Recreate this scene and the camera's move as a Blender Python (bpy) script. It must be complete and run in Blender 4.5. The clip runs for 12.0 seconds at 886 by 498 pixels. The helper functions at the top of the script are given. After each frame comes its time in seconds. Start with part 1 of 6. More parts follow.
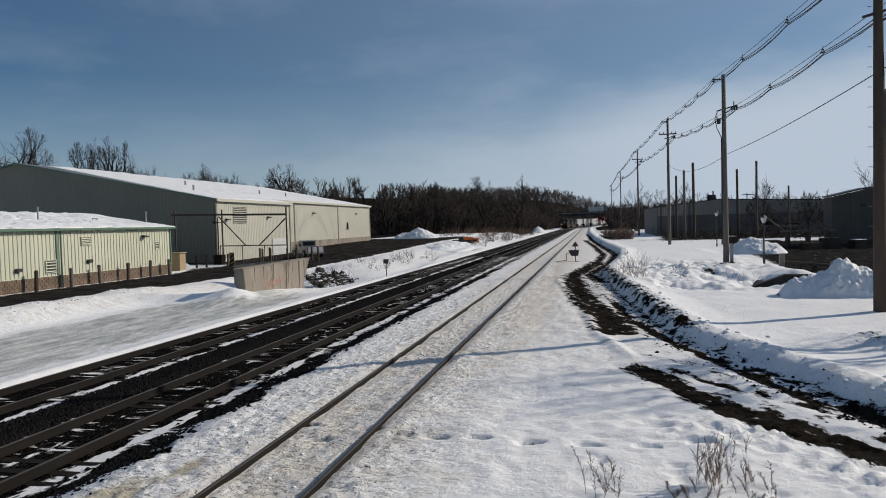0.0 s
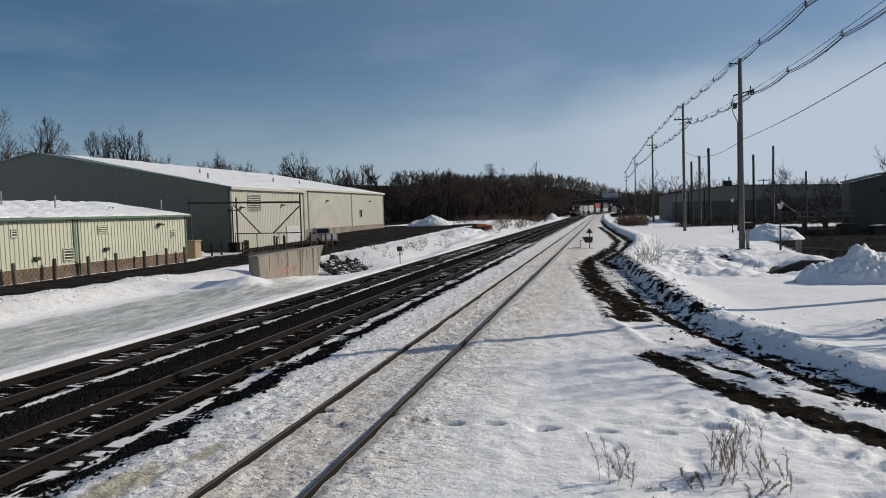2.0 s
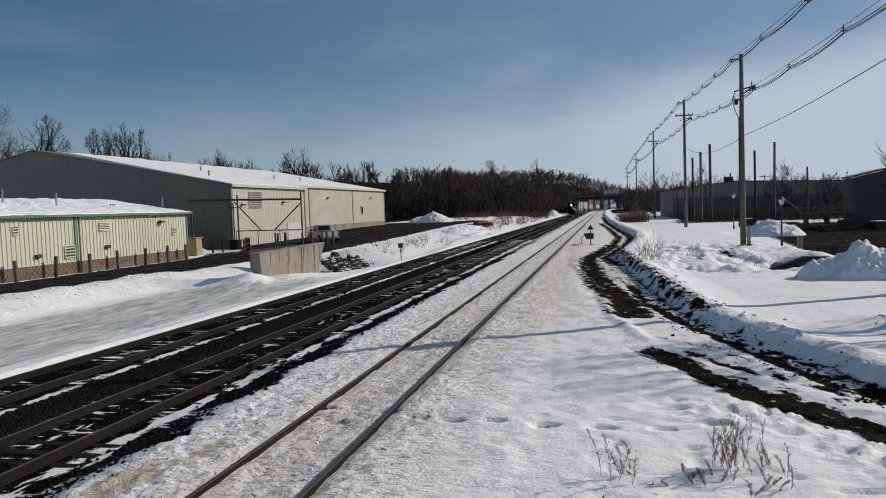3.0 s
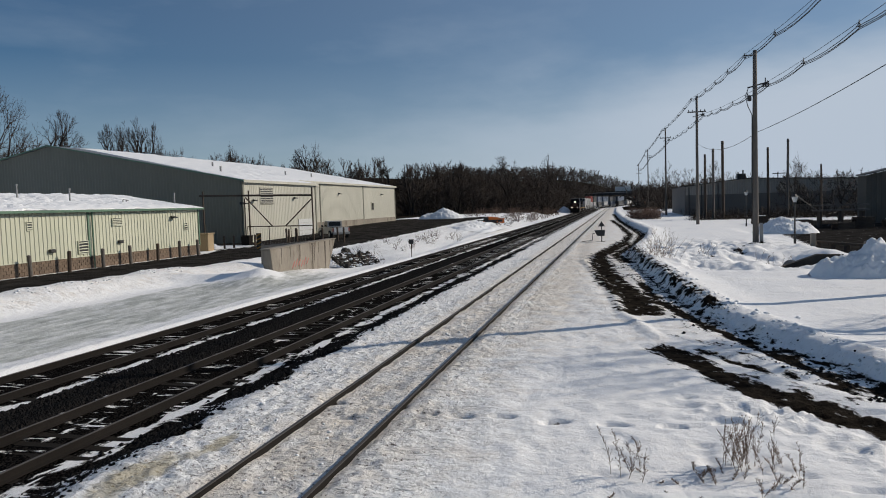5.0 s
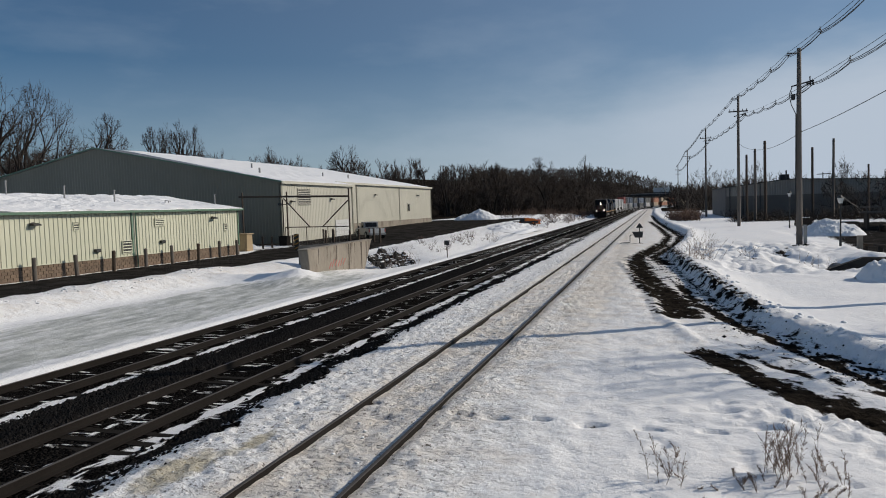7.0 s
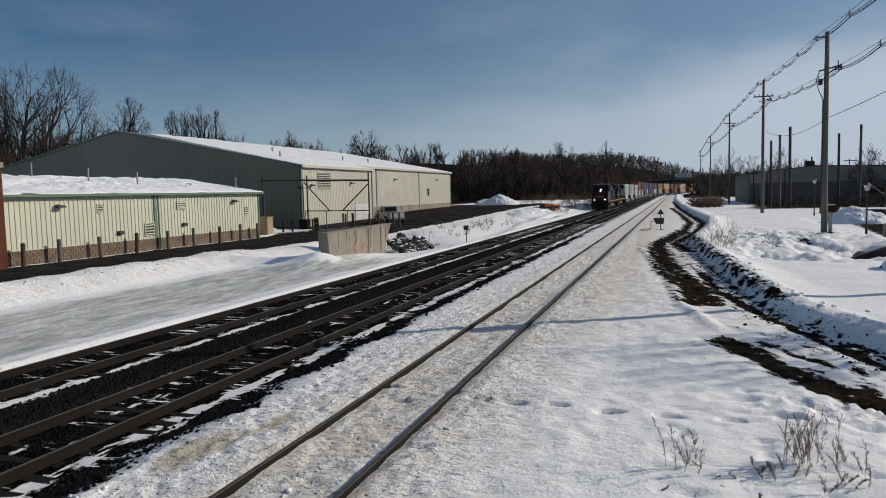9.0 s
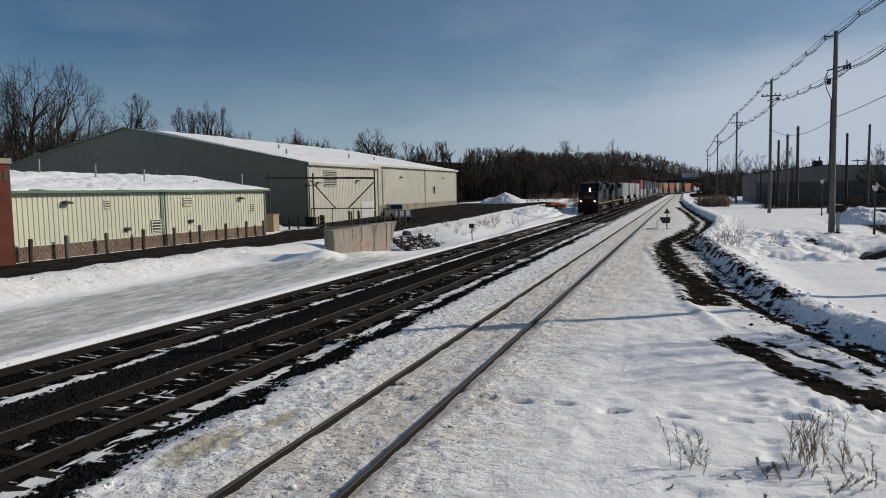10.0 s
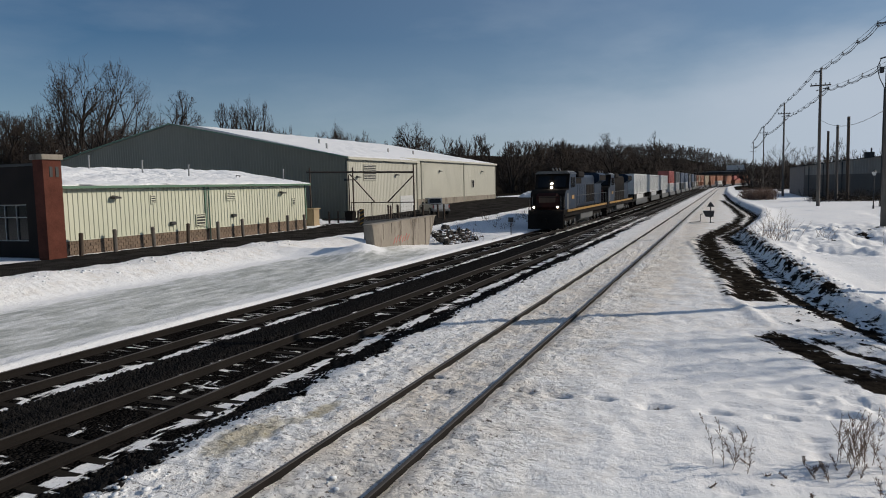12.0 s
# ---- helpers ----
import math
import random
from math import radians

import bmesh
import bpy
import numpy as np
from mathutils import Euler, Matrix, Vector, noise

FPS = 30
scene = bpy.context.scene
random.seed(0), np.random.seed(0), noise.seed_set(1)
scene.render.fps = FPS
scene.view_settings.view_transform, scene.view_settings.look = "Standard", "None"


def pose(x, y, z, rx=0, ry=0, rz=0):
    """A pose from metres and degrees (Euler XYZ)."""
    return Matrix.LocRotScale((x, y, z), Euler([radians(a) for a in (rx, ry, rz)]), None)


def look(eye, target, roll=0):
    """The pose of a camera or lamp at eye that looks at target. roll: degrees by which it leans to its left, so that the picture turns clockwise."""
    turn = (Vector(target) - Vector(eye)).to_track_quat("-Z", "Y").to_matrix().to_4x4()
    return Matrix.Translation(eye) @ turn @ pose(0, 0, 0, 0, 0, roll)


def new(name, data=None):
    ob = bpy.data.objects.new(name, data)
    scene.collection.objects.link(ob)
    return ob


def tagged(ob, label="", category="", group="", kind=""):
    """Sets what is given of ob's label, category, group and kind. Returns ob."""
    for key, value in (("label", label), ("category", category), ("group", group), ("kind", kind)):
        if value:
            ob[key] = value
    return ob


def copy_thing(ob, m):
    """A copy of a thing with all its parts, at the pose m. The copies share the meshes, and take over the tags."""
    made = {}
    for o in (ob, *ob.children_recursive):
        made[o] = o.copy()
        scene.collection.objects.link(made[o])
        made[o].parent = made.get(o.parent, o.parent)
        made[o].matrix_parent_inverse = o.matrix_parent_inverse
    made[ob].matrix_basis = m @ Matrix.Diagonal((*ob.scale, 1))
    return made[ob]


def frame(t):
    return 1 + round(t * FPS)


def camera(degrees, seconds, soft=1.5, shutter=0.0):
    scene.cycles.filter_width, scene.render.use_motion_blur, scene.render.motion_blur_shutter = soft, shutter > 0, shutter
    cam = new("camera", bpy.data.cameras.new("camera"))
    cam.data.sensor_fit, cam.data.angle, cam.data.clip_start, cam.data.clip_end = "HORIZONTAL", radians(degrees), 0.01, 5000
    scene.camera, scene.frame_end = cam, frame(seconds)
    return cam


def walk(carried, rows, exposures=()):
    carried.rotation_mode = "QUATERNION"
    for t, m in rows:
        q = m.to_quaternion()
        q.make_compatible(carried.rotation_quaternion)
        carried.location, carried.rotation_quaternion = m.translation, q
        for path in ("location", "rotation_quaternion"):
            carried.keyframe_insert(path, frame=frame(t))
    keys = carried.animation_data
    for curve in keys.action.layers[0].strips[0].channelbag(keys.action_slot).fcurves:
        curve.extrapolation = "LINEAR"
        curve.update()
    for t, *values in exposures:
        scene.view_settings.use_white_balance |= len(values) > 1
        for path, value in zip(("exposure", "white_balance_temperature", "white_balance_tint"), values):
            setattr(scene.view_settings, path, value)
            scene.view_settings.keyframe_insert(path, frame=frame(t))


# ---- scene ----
# ---------------------------------------------------------------- camera
cam = camera(64.22, 12.0, soft=1.0)
EYE_Z = 3.695
PATH = [  # seconds, yaw, pitch, roll
    (0.0, 11.85, -1.96, 1.68),
    (0.5, 11.69, -2.62, 1.68),
    (1.0, 12.24, -2.94, 1.87),
    (1.5, 13.03, -3.10, 2.09),
    (2.0, 12.94, -2.97, 1.89),
    (2.5, 12.55, -3.25, 2.03),
    (3.0, 13.02, -3.23, 2.02),
    (5.0, 13.88, -3.50, 1.85),
    (5.5, 15.04, -3.88, 1.98),
    (6.0, 16.08, -3.27, 2.32),
    (6.5, 16.08, -3.16, 2.10),
    (7.0, 16.78, -3.32, 1.79),
    (9.0, 18.36, -4.51, 1.41),
    (9.5, 18.37, -4.55, 1.20),
    (10.0, 18.84, -4.65, 1.13),
    (10.5, 18.99, -4.85, 1.11),
    (11.0, 19.63, -4.75, 1.27),
    (11.5, 20.27, -5.10, 1.34),
    (12.0, 21.98, -5.08, 1.34),
]
walk(cam, [(t, pose(0, 0, EYE_Z, 90 + p, r, y)) for t, y, p, r in PATH], exposures=((0.0, -0.15), (12.0, -0.22)))

# ---------------------------------------------------------------- light
SUN_DIR = Vector((0.87, 0.50, 0.52)).normalized()
world = bpy.data.worlds.new("sky")
scene.world = world
world.use_nodes = True
wn, wl = world.node_tree.nodes, world.node_tree.links
wn.clear()
sky = wn.new("ShaderNodeTexSky")
sky.sky_type = "NISHITA"
sky.sun_disc = False
sky.sun_elevation = math.asin(SUN_DIR.z)
sky.sun_rotation = math.atan2(SUN_DIR.x, SUN_DIR.y)
sky.air_density, sky.dust_density, sky.ozone_density = 1.0, 0.3, 3.0
# thin high cirrus, thicker towards the horizon
coord = wn.new("ShaderNodeTexCoord")
stretch = wn.new("ShaderNodeMapping")
stretch.inputs["Scale"].default_value = (1.6, 1.1, 5.0)
stretch.inputs["Rotation"].default_value = (0.15, 0.2, 0.5)
cirrus = wn.new("ShaderNodeTexNoise")
cirrus.inputs["Scale"].default_value, cirrus.inputs["Detail"].default_value = 1.7, 7.0
cirrus.inputs["Roughness"].default_value = 0.55
ramp = wn.new("ShaderNodeValToRGB")
ramp.color_ramp.elements[0].position, ramp.color_ramp.elements[0].color = 0.46, (0, 0, 0, 1)
ramp.color_ramp.elements[1].position, ramp.color_ramp.elements[1].color = 0.74, (0.20, 0.20, 0.20, 1)
veil = wn.new("ShaderNodeMix")
veil.data_type = "RGBA"
veil.inputs[7].default_value = (9.7, 11.2, 13.2, 1)
back = wn.new("ShaderNodeBackground")
back.inputs["Strength"].default_value = 0.054
out = wn.new("ShaderNodeOutputWorld")
wl.new(coord.outputs["Generated"], stretch.inputs["Vector"])
wl.new(stretch.outputs["Vector"], cirrus.inputs["Vector"])
wl.new(cirrus.outputs["Fac"], ramp.inputs["Fac"])
height = wn.new("ShaderNodeSeparateXYZ")
wl.new(coord.outputs["Generated"], height.inputs[0])
haze = wn.new("ShaderNodeValToRGB")       # pale haze that thins with height
for k, (p, c) in zip(haze.color_ramp.elements, ((0.0, 0.42), (0.20, 0.0))):
    k.position, k.color = p, (c, c, c, 1)
wl.new(height.outputs["Z"], haze.inputs["Fac"])
both = wn.new("ShaderNodeMix")
both.data_type, both.blend_type = "RGBA", "SCREEN"
both.inputs[0].default_value = 1.0
wl.new(haze.outputs["Color"], both.inputs[6])
wl.new(ramp.outputs["Color"], both.inputs[7])
# a sheet of thin cloud low over the line, thicker towards the sun, with a soft slanting upper edge
edge = wn.new("ShaderNodeVectorMath")
edge.operation = "DOT_PRODUCT"
edge.inputs[1].default_value = (-0.151, -0.107, 0.983)
wl.new(coord.outputs["Generated"], edge.inputs[0])
fray = wn.new("ShaderNodeMath")
fray.operation = "MULTIPLY_ADD"
fray.inputs[1].default_value = -0.16
wl.new(cirrus.outputs["Fac"], fray.inputs[0])
wl.new(edge.outputs["Value"], fray.inputs[2])
cover = wn.new("ShaderNodeMapRange")
cover.interpolation_type = "SMOOTHSTEP"
for k, v in zip(("From Min", "From Max", "To Min", "To Max"), (0.01, -0.13, 0.0, 1.0)):
    cover.inputs[k].default_value = v
wl.new(fray.outputs[0], cover.inputs["Value"])
toward = wn.new("ShaderNodeVectorMath")
toward.operation = "DOT_PRODUCT"
toward.inputs[1].default_value = SUN_DIR
wl.new(coord.outputs["Generated"], toward.inputs[0])
sheet = wn.new("ShaderNodeMapRange")
for k, v in zip(("From Min", "From Max", "To Min", "To Max"), (0.05, 0.72, 0.15, 0.95)):
    sheet.inputs[k].default_value = v
wl.new(toward.outputs["Value"], sheet.inputs["Value"])
thick = wn.new("ShaderNodeMath")
thick.operation = "MULTIPLY"
wl.new(cover.outputs["Result"], thick.inputs[0])
wl.new(sheet.outputs["Result"], thick.inputs[1])
more = wn.new("ShaderNodeMix")
more.data_type, more.blend_type = "RGBA", "SCREEN"
more.inputs[0].default_value = 1.0
wl.new(both.outputs[2], more.inputs[6])
glare = wn.new("ShaderNodeMapRange")        # the whole sky pales towards the sun
for k, v in zip(("From Min", "From Max", "To Min", "To Max"), (-0.2, 0.85, 0.0, 0.27)):
    glare.inputs[k].default_value = v
wl.new(toward.outputs["Value"], glare.inputs["Value"])
joined = wn.new("ShaderNodeMath")
joined.operation = "ADD"
joined.use_clamp = True
wl.new(thick.outputs[0], joined.inputs[0])
wl.new(glare.outputs["Result"], joined.inputs[1])
wl.new(joined.outputs[0], more.inputs[7])
wl.new(more.outputs[2], veil.inputs[0])
tint = wn.new("ShaderNodeMix")             # clear cold air
tint.data_type, tint.blend_type = "RGBA", "MULTIPLY"
tint.inputs[0].default_value = 1.0
tint.inputs[7].default_value = (0.68, 0.97, 1.17, 1)
wl.new(sky.outputs["Color"], tint.inputs[6])
wl.new(tint.outputs[2], veil.inputs[6])
wl.new(veil.outputs[2], back.inputs["Color"])
wl.new(back.outputs["Background"], out.inputs["Surface"])
sun_lamp = new("sun", bpy.data.lights.new("sun", "SUN"))
sun_lamp.data.energy, sun_lamp.data.angle, sun_lamp.data.color = 3.8, radians(0.6), (1.0, 0.905, 0.775)
sun_lamp.matrix_world = look((60, 40, 60), Vector((60, 40, 60)) - SUN_DIR)

# ---------------------------------------------------------------- materials
def shader(name):
    m = bpy.data.materials.new(name)
    m.use_nodes = True
    return m, m.node_tree.nodes, m.node_tree.links, m.node_tree.nodes["Principled BSDF"]


def noise_node(n, l, vec, scale, detail=5.0, rough=0.6):
    t = n.new("ShaderNodeTexNoise")
    t.inputs["Scale"].default_value, t.inputs["Detail"].default_value, t.inputs["Roughness"].default_value = scale, detail, rough
    l.new(vec, t.inputs["Vector"])
    return t.outputs["Fac"]


def ramp_node(n, l, fac, stops):
    r = n.new("ShaderNodeValToRGB")
    e = r.color_ramp.elements
    while len(e) < len(stops):
        e.new(0.5)
    for k, (p, c) in zip(e, stops):
        k.position, k.color = p, (*c, 1)
    l.new(fac, r.inputs["Fac"])
    return r.outputs["Color"]


def math_node(n, l, op, a, b=None, clamp=False):
    m = n.new("ShaderNodeMath")
    m.operation, m.use_clamp = op, clamp
    for i, v in enumerate((a, b)):
        if v is None:
            continue
        if isinstance(v, (int, float)):
            m.inputs[i].default_value = v
        else:
            l.new(v, m.inputs[i])
    return m.outputs[0]


def mix_node(n, l, fac, a, b, blend="MIX"):
    m = n.new("ShaderNodeMix")
    m.data_type, m.blend_type = "RGBA", blend
    for i, v in ((0, fac), (6, a), (7, b)):
        if isinstance(v, (int, float)):
            m.inputs[i].default_value = v
        elif isinstance(v, tuple):
            m.inputs[i].default_value = (*v, 1)
        else:
            l.new(v, m.inputs[i])
    return m.outputs[2]


def bump_node(n, l, height, strength, distance, normal=None):
    b = n.new("ShaderNodeBump")
    b.inputs["Strength"].default_value, b.inputs["Distance"].default_value = strength, distance
    l.new(height, b.inputs["Height"])
    if normal is not None:
        l.new(normal, b.inputs["Normal"])
    return b.outputs["Normal"]


def position(n):
    return n.new("ShaderNodeNewGeometry").outputs["Position"]


def local(n):
    return n.new("ShaderNodeTexCoord").outputs["Object"]


def surface(name, dark, light, rough=0.7, metal=0.0, coarse=0.6, fine=14.0, bump=0.15, dirt=None, dirt_at=0.62, world_space=True,
            stretch_z=1.0, spread=0.0, gloss=0.5):
    """Two scales of variation between two colours, grime in blotches, a fine relief."""
    m, n, l, b = shader(name)
    vec = position(n) if world_space else local(n)
    if stretch_z != 1.0:
        s = n.new("ShaderNodeMapping")
        s.inputs["Scale"].default_value = (1, 1, stretch_z)
        l.new(vec, s.inputs["Vector"])
        vec = s.outputs["Vector"]
    big, small = noise_node(n, l, vec, coarse), noise_node(n, l, vec, fine, 4)
    both = math_node(n, l, "ADD", math_node(n, l, "MULTIPLY", big, 0.6), math_node(n, l, "MULTIPLY", small, 0.4))
    col = ramp_node(n, l, both, ((0.3, dark), (0.68, light)))
    if dirt:
        blotch = noise_node(n, l, vec, coarse * 2.3, 6)
        col = mix_node(n, l, ramp_node(n, l, blotch, ((dirt_at, (0, 0, 0)), (dirt_at + 0.12, (0.75, 0.75, 0.75)))), col, dirt)
    if spread:
        rnd = n.new("ShaderNodeObjectInfo").outputs["Random"]
        col = mix_node(n, l, math_node(n, l, "MULTIPLY", rnd, spread), col, (0.02, 0.018, 0.015))
    l.new(col, b.inputs["Base Color"])
    l.new(math_node(n, l, "ADD", math_node(n, l, "MULTIPLY", small, 0.25), rough - 0.12, True), b.inputs["Roughness"])
    b.inputs["Metallic"].default_value = metal
    b.inputs["Specular IOR Level"].default_value = gloss
    l.new(bump_node(n, l, small, bump, 0.03), b.inputs["Normal"])
    return m


def glow(name, colour, strength):
    m, n, l, b = shader(name)
    b.inputs["Base Color"].default_value = (*colour, 1)
    b.inputs["Emission Color"].default_value = (*colour, 1)
    b.inputs["Emission Strength"].default_value = strength
    return m


def ground_material():
    m, n, l, b = shader("snow_mud_ballast")
    vec = position(n)

    def mask(name):
        a = n.new("ShaderNodeAttribute")
        a.attribute_name = name
        return a.outputs["Fac"]

    def cut(attr, scale, amount, low, high, detail=6.0, v=None):
        k = noise_node(n, l, v if v is not None else vec, scale, detail, 0.65)
        k = math_node(n, l, "MULTIPLY", math_node(n, l, "SUBTRACT", k, 0.5), amount)
        s = math_node(n, l, "ADD", attr, k)
        return ramp_node(n, l, s, ((low, (0, 0, 0)), (high, (1, 1, 1))))

    wide = n.new("ShaderNodeMapping")
    wide.inputs["Scale"].default_value = (0.55, 2.4, 1.0)
    l.new(vec, wide.inputs["Vector"])
    wide = wide.outputs["Vector"]
    far = n.new("ShaderNodeMapping")
    far.inputs["Scale"].default_value = (2.2, 0.7, 1.0)
    l.new(vec, far.inputs["Vector"])
    far = far.outputs["Vector"]
    n1, n2, n3 = noise_node(n, l, vec, 0.35), noise_node(n, l, vec, 5.0, 6, 0.7), noise_node(n, l, vec, 34.0, 4, 0.7)
    n4 = noise_node(n, l, vec, 13.0, 5, 0.65)
    snow = ramp_node(n, l, n1, ((0.3, (0.88, 0.885, 0.895)), (0.7, (0.95, 0.94, 0.925))))
    grime = cut(mask("grime"), 3.2, 1.3, 0.42, 0.95)
    snow = mix_node(n, l, math_node(n, l, "MULTIPLY", grime, 0.30), snow, (0.50, 0.44, 0.35))
    rusty = cut(mask("grime"), 1.1, 1.6, 0.55, 1.0)
    snow = mix_node(n, l, math_node(n, l, "MULTIPLY", rusty, 0.44), snow, (0.64, 0.53, 0.40))
    # dirt specks, plus the small shadows in pits painted dark into the snow
    pits = ramp_node(n, l, noise_node(n, l, wide, 6.0, 5, 0.62), ((0.58, (0, 0, 0)), (0.70, (1, 1, 1))))
    crumbs = ramp_node(n, l, n4, ((0.56, (0, 0, 0)), (0.66, (1, 1, 1))))
    specks = math_node(n, l, "MULTIPLY", math_node(n, l, "MAXIMUM", math_node(n, l, "MULTIPLY", pits, n3), crumbs), 0.85)
    specks = math_node(n, l, "MULTIPLY", specks, mask("specks"))
    snow = mix_node(n, l, specks, snow, (0.13, 0.11, 0.095))
    stain = cut(mask("stain"), 2.5, 0.9, 0.45, 0.75)
    snow = mix_node(n, l, math_node(n, l, "MULTIPLY", stain, 0.7), snow, (0.36, 0.30, 0.17))
    ice = ramp_node(n, l, noise_node(n, l, far, 0.8, 6, 0.65), ((0.36, (0.31, 0.325, 0.30)), (0.62, (0.59, 0.595, 0.56))))
    ice_mask = cut(mask("ice"), 1.1, 1.9, 0.42, 0.95, 9.0, far)
    col = mix_node(n, l, ice_mask, snow, ice)
    asphalt = ramp_node(n, l, noise_node(n, l, vec, 0.7, 6), ((0.35, (0.018, 0.017, 0.016)), (0.65, (0.05, 0.046, 0.043))))
    asp_mask = cut(mask("asphalt"), 1.6, 1.2, 0.42, 0.52)
    col = mix_node(n, l, asp_mask, col, asphalt)
    stones = n.new("ShaderNodeTexVoronoi")
    stones.inputs["Scale"].default_value = 17.0
    l.new(vec, stones.inputs["Vector"])
    coal = ramp_node(n, l, stones.outputs["Color"], ((0.2, (0.003, 0.003, 0.003)), (0.8, (0.018, 0.0165, 0.0155))))
    bal_mask = cut(mask("ballast"), 1.8, 2.0, 0.45, 0.53, 8.0)
    patch = cut(mask("patch"), 1.5, 2.2, 0.66, 0.75, 6.0, wide)
    streak = cut(mask("streak"), 1.3, 2.1, 0.47, 0.56, 7.0, far)
    patch = math_node(n, l, "MAXIMUM", patch, streak)
    bal = math_node(n, l, "MULTIPLY", bal_mask, math_node(n, l, "SUBTRACT", 1.0, patch))
    col = mix_node(n, l, bal, col, coal)
    mud = ramp_node(n, l, noise_node(n, l, vec, 3.0, 6), ((0.35, (0.008, 0.007, 0.006)), (0.7, (0.040, 0.033, 0.026))))
    turn = n.new("ShaderNodeMapping")              # ruts drag the mud out along the lane
    turn.inputs["Rotation"].default_value = (0, 0, radians(-28))
    l.new(vec, turn.inputs["Vector"])
    drag = n.new("ShaderNodeMapping")
    drag.inputs["Scale"].default_value = (1.9, 0.8, 1.0)
    l.new(turn.outputs["Vector"], drag.inputs["Vector"])
    mud_mask = cut(mask("mud"), 1.7, 2.3, 0.45, 0.58, 12.0, drag.outputs["Vector"])
    col = mix_node(n, l, mud_mask, col, mud)
    l.new(col, b.inputs["Base Color"])
    rough = math_node(n, l, "SUBTRACT", 0.75, math_node(n, l, "MULTIPLY", ice_mask, 0.27))
    rough = math_node(n, l, "SUBTRACT", rough, math_node(n, l, "MULTIPLY", math_node(n, l, "MULTIPLY", asp_mask, n1), 0.35))
    l.new(rough, b.inputs["Roughness"])
    dull = math_node(n, l, "MAXIMUM", math_node(n, l, "MAXIMUM", bal, mud_mask), asp_mask)
    l.new(math_node(n, l, "MULTIPLY", math_node(n, l, "SUBTRACT", 1.0, dull), 0.12), b.inputs["Specular IOR Level"])
    lumps = math_node(n, l, "ADD", math_node(n, l, "MULTIPLY", n2, math_node(n, l, "ADD", math_node(n, l, "MULTIPLY", mask("specks"), 0.70), 0.30)), math_node(n, l, "MULTIPLY", n3, 0.05))
    lumps = math_node(n, l, "SUBTRACT", lumps, math_node(n, l, "MULTIPLY", math_node(n, l, "MULTIPLY", pits, mask("specks")), 0.38))
    lumps = math_node(n, l, "ADD", lumps, math_node(n, l, "MULTIPLY", math_node(n, l, "MULTIPLY", stones.outputs["Distance"], math_node(n, l, "MAXIMUM", bal, asp_mask)), -1.1))
    broad = bump_node(n, l, noise_node(n, l, vec, 2.1, 5.0, 0.6), 0.35, 0.12)
    lumps = math_node(n, l, "ADD", lumps, math_node(n, l, "MULTIPLY", math_node(n, l, "MULTIPLY", n2, mud_mask), 1.2))
    l.new(bump_node(n, l, lumps, 0.65, 0.12, broad), b.inputs["Normal"])
    return m


def siding_material(name, dark, light):
    return surface(name, dark, light, rough=0.5, gloss=0.3, coarse=0.25, fine=3.0, bump=0.03, stretch_z=0.25, dirt=tuple(c * 0.75 for c in dark), dirt_at=0.66)


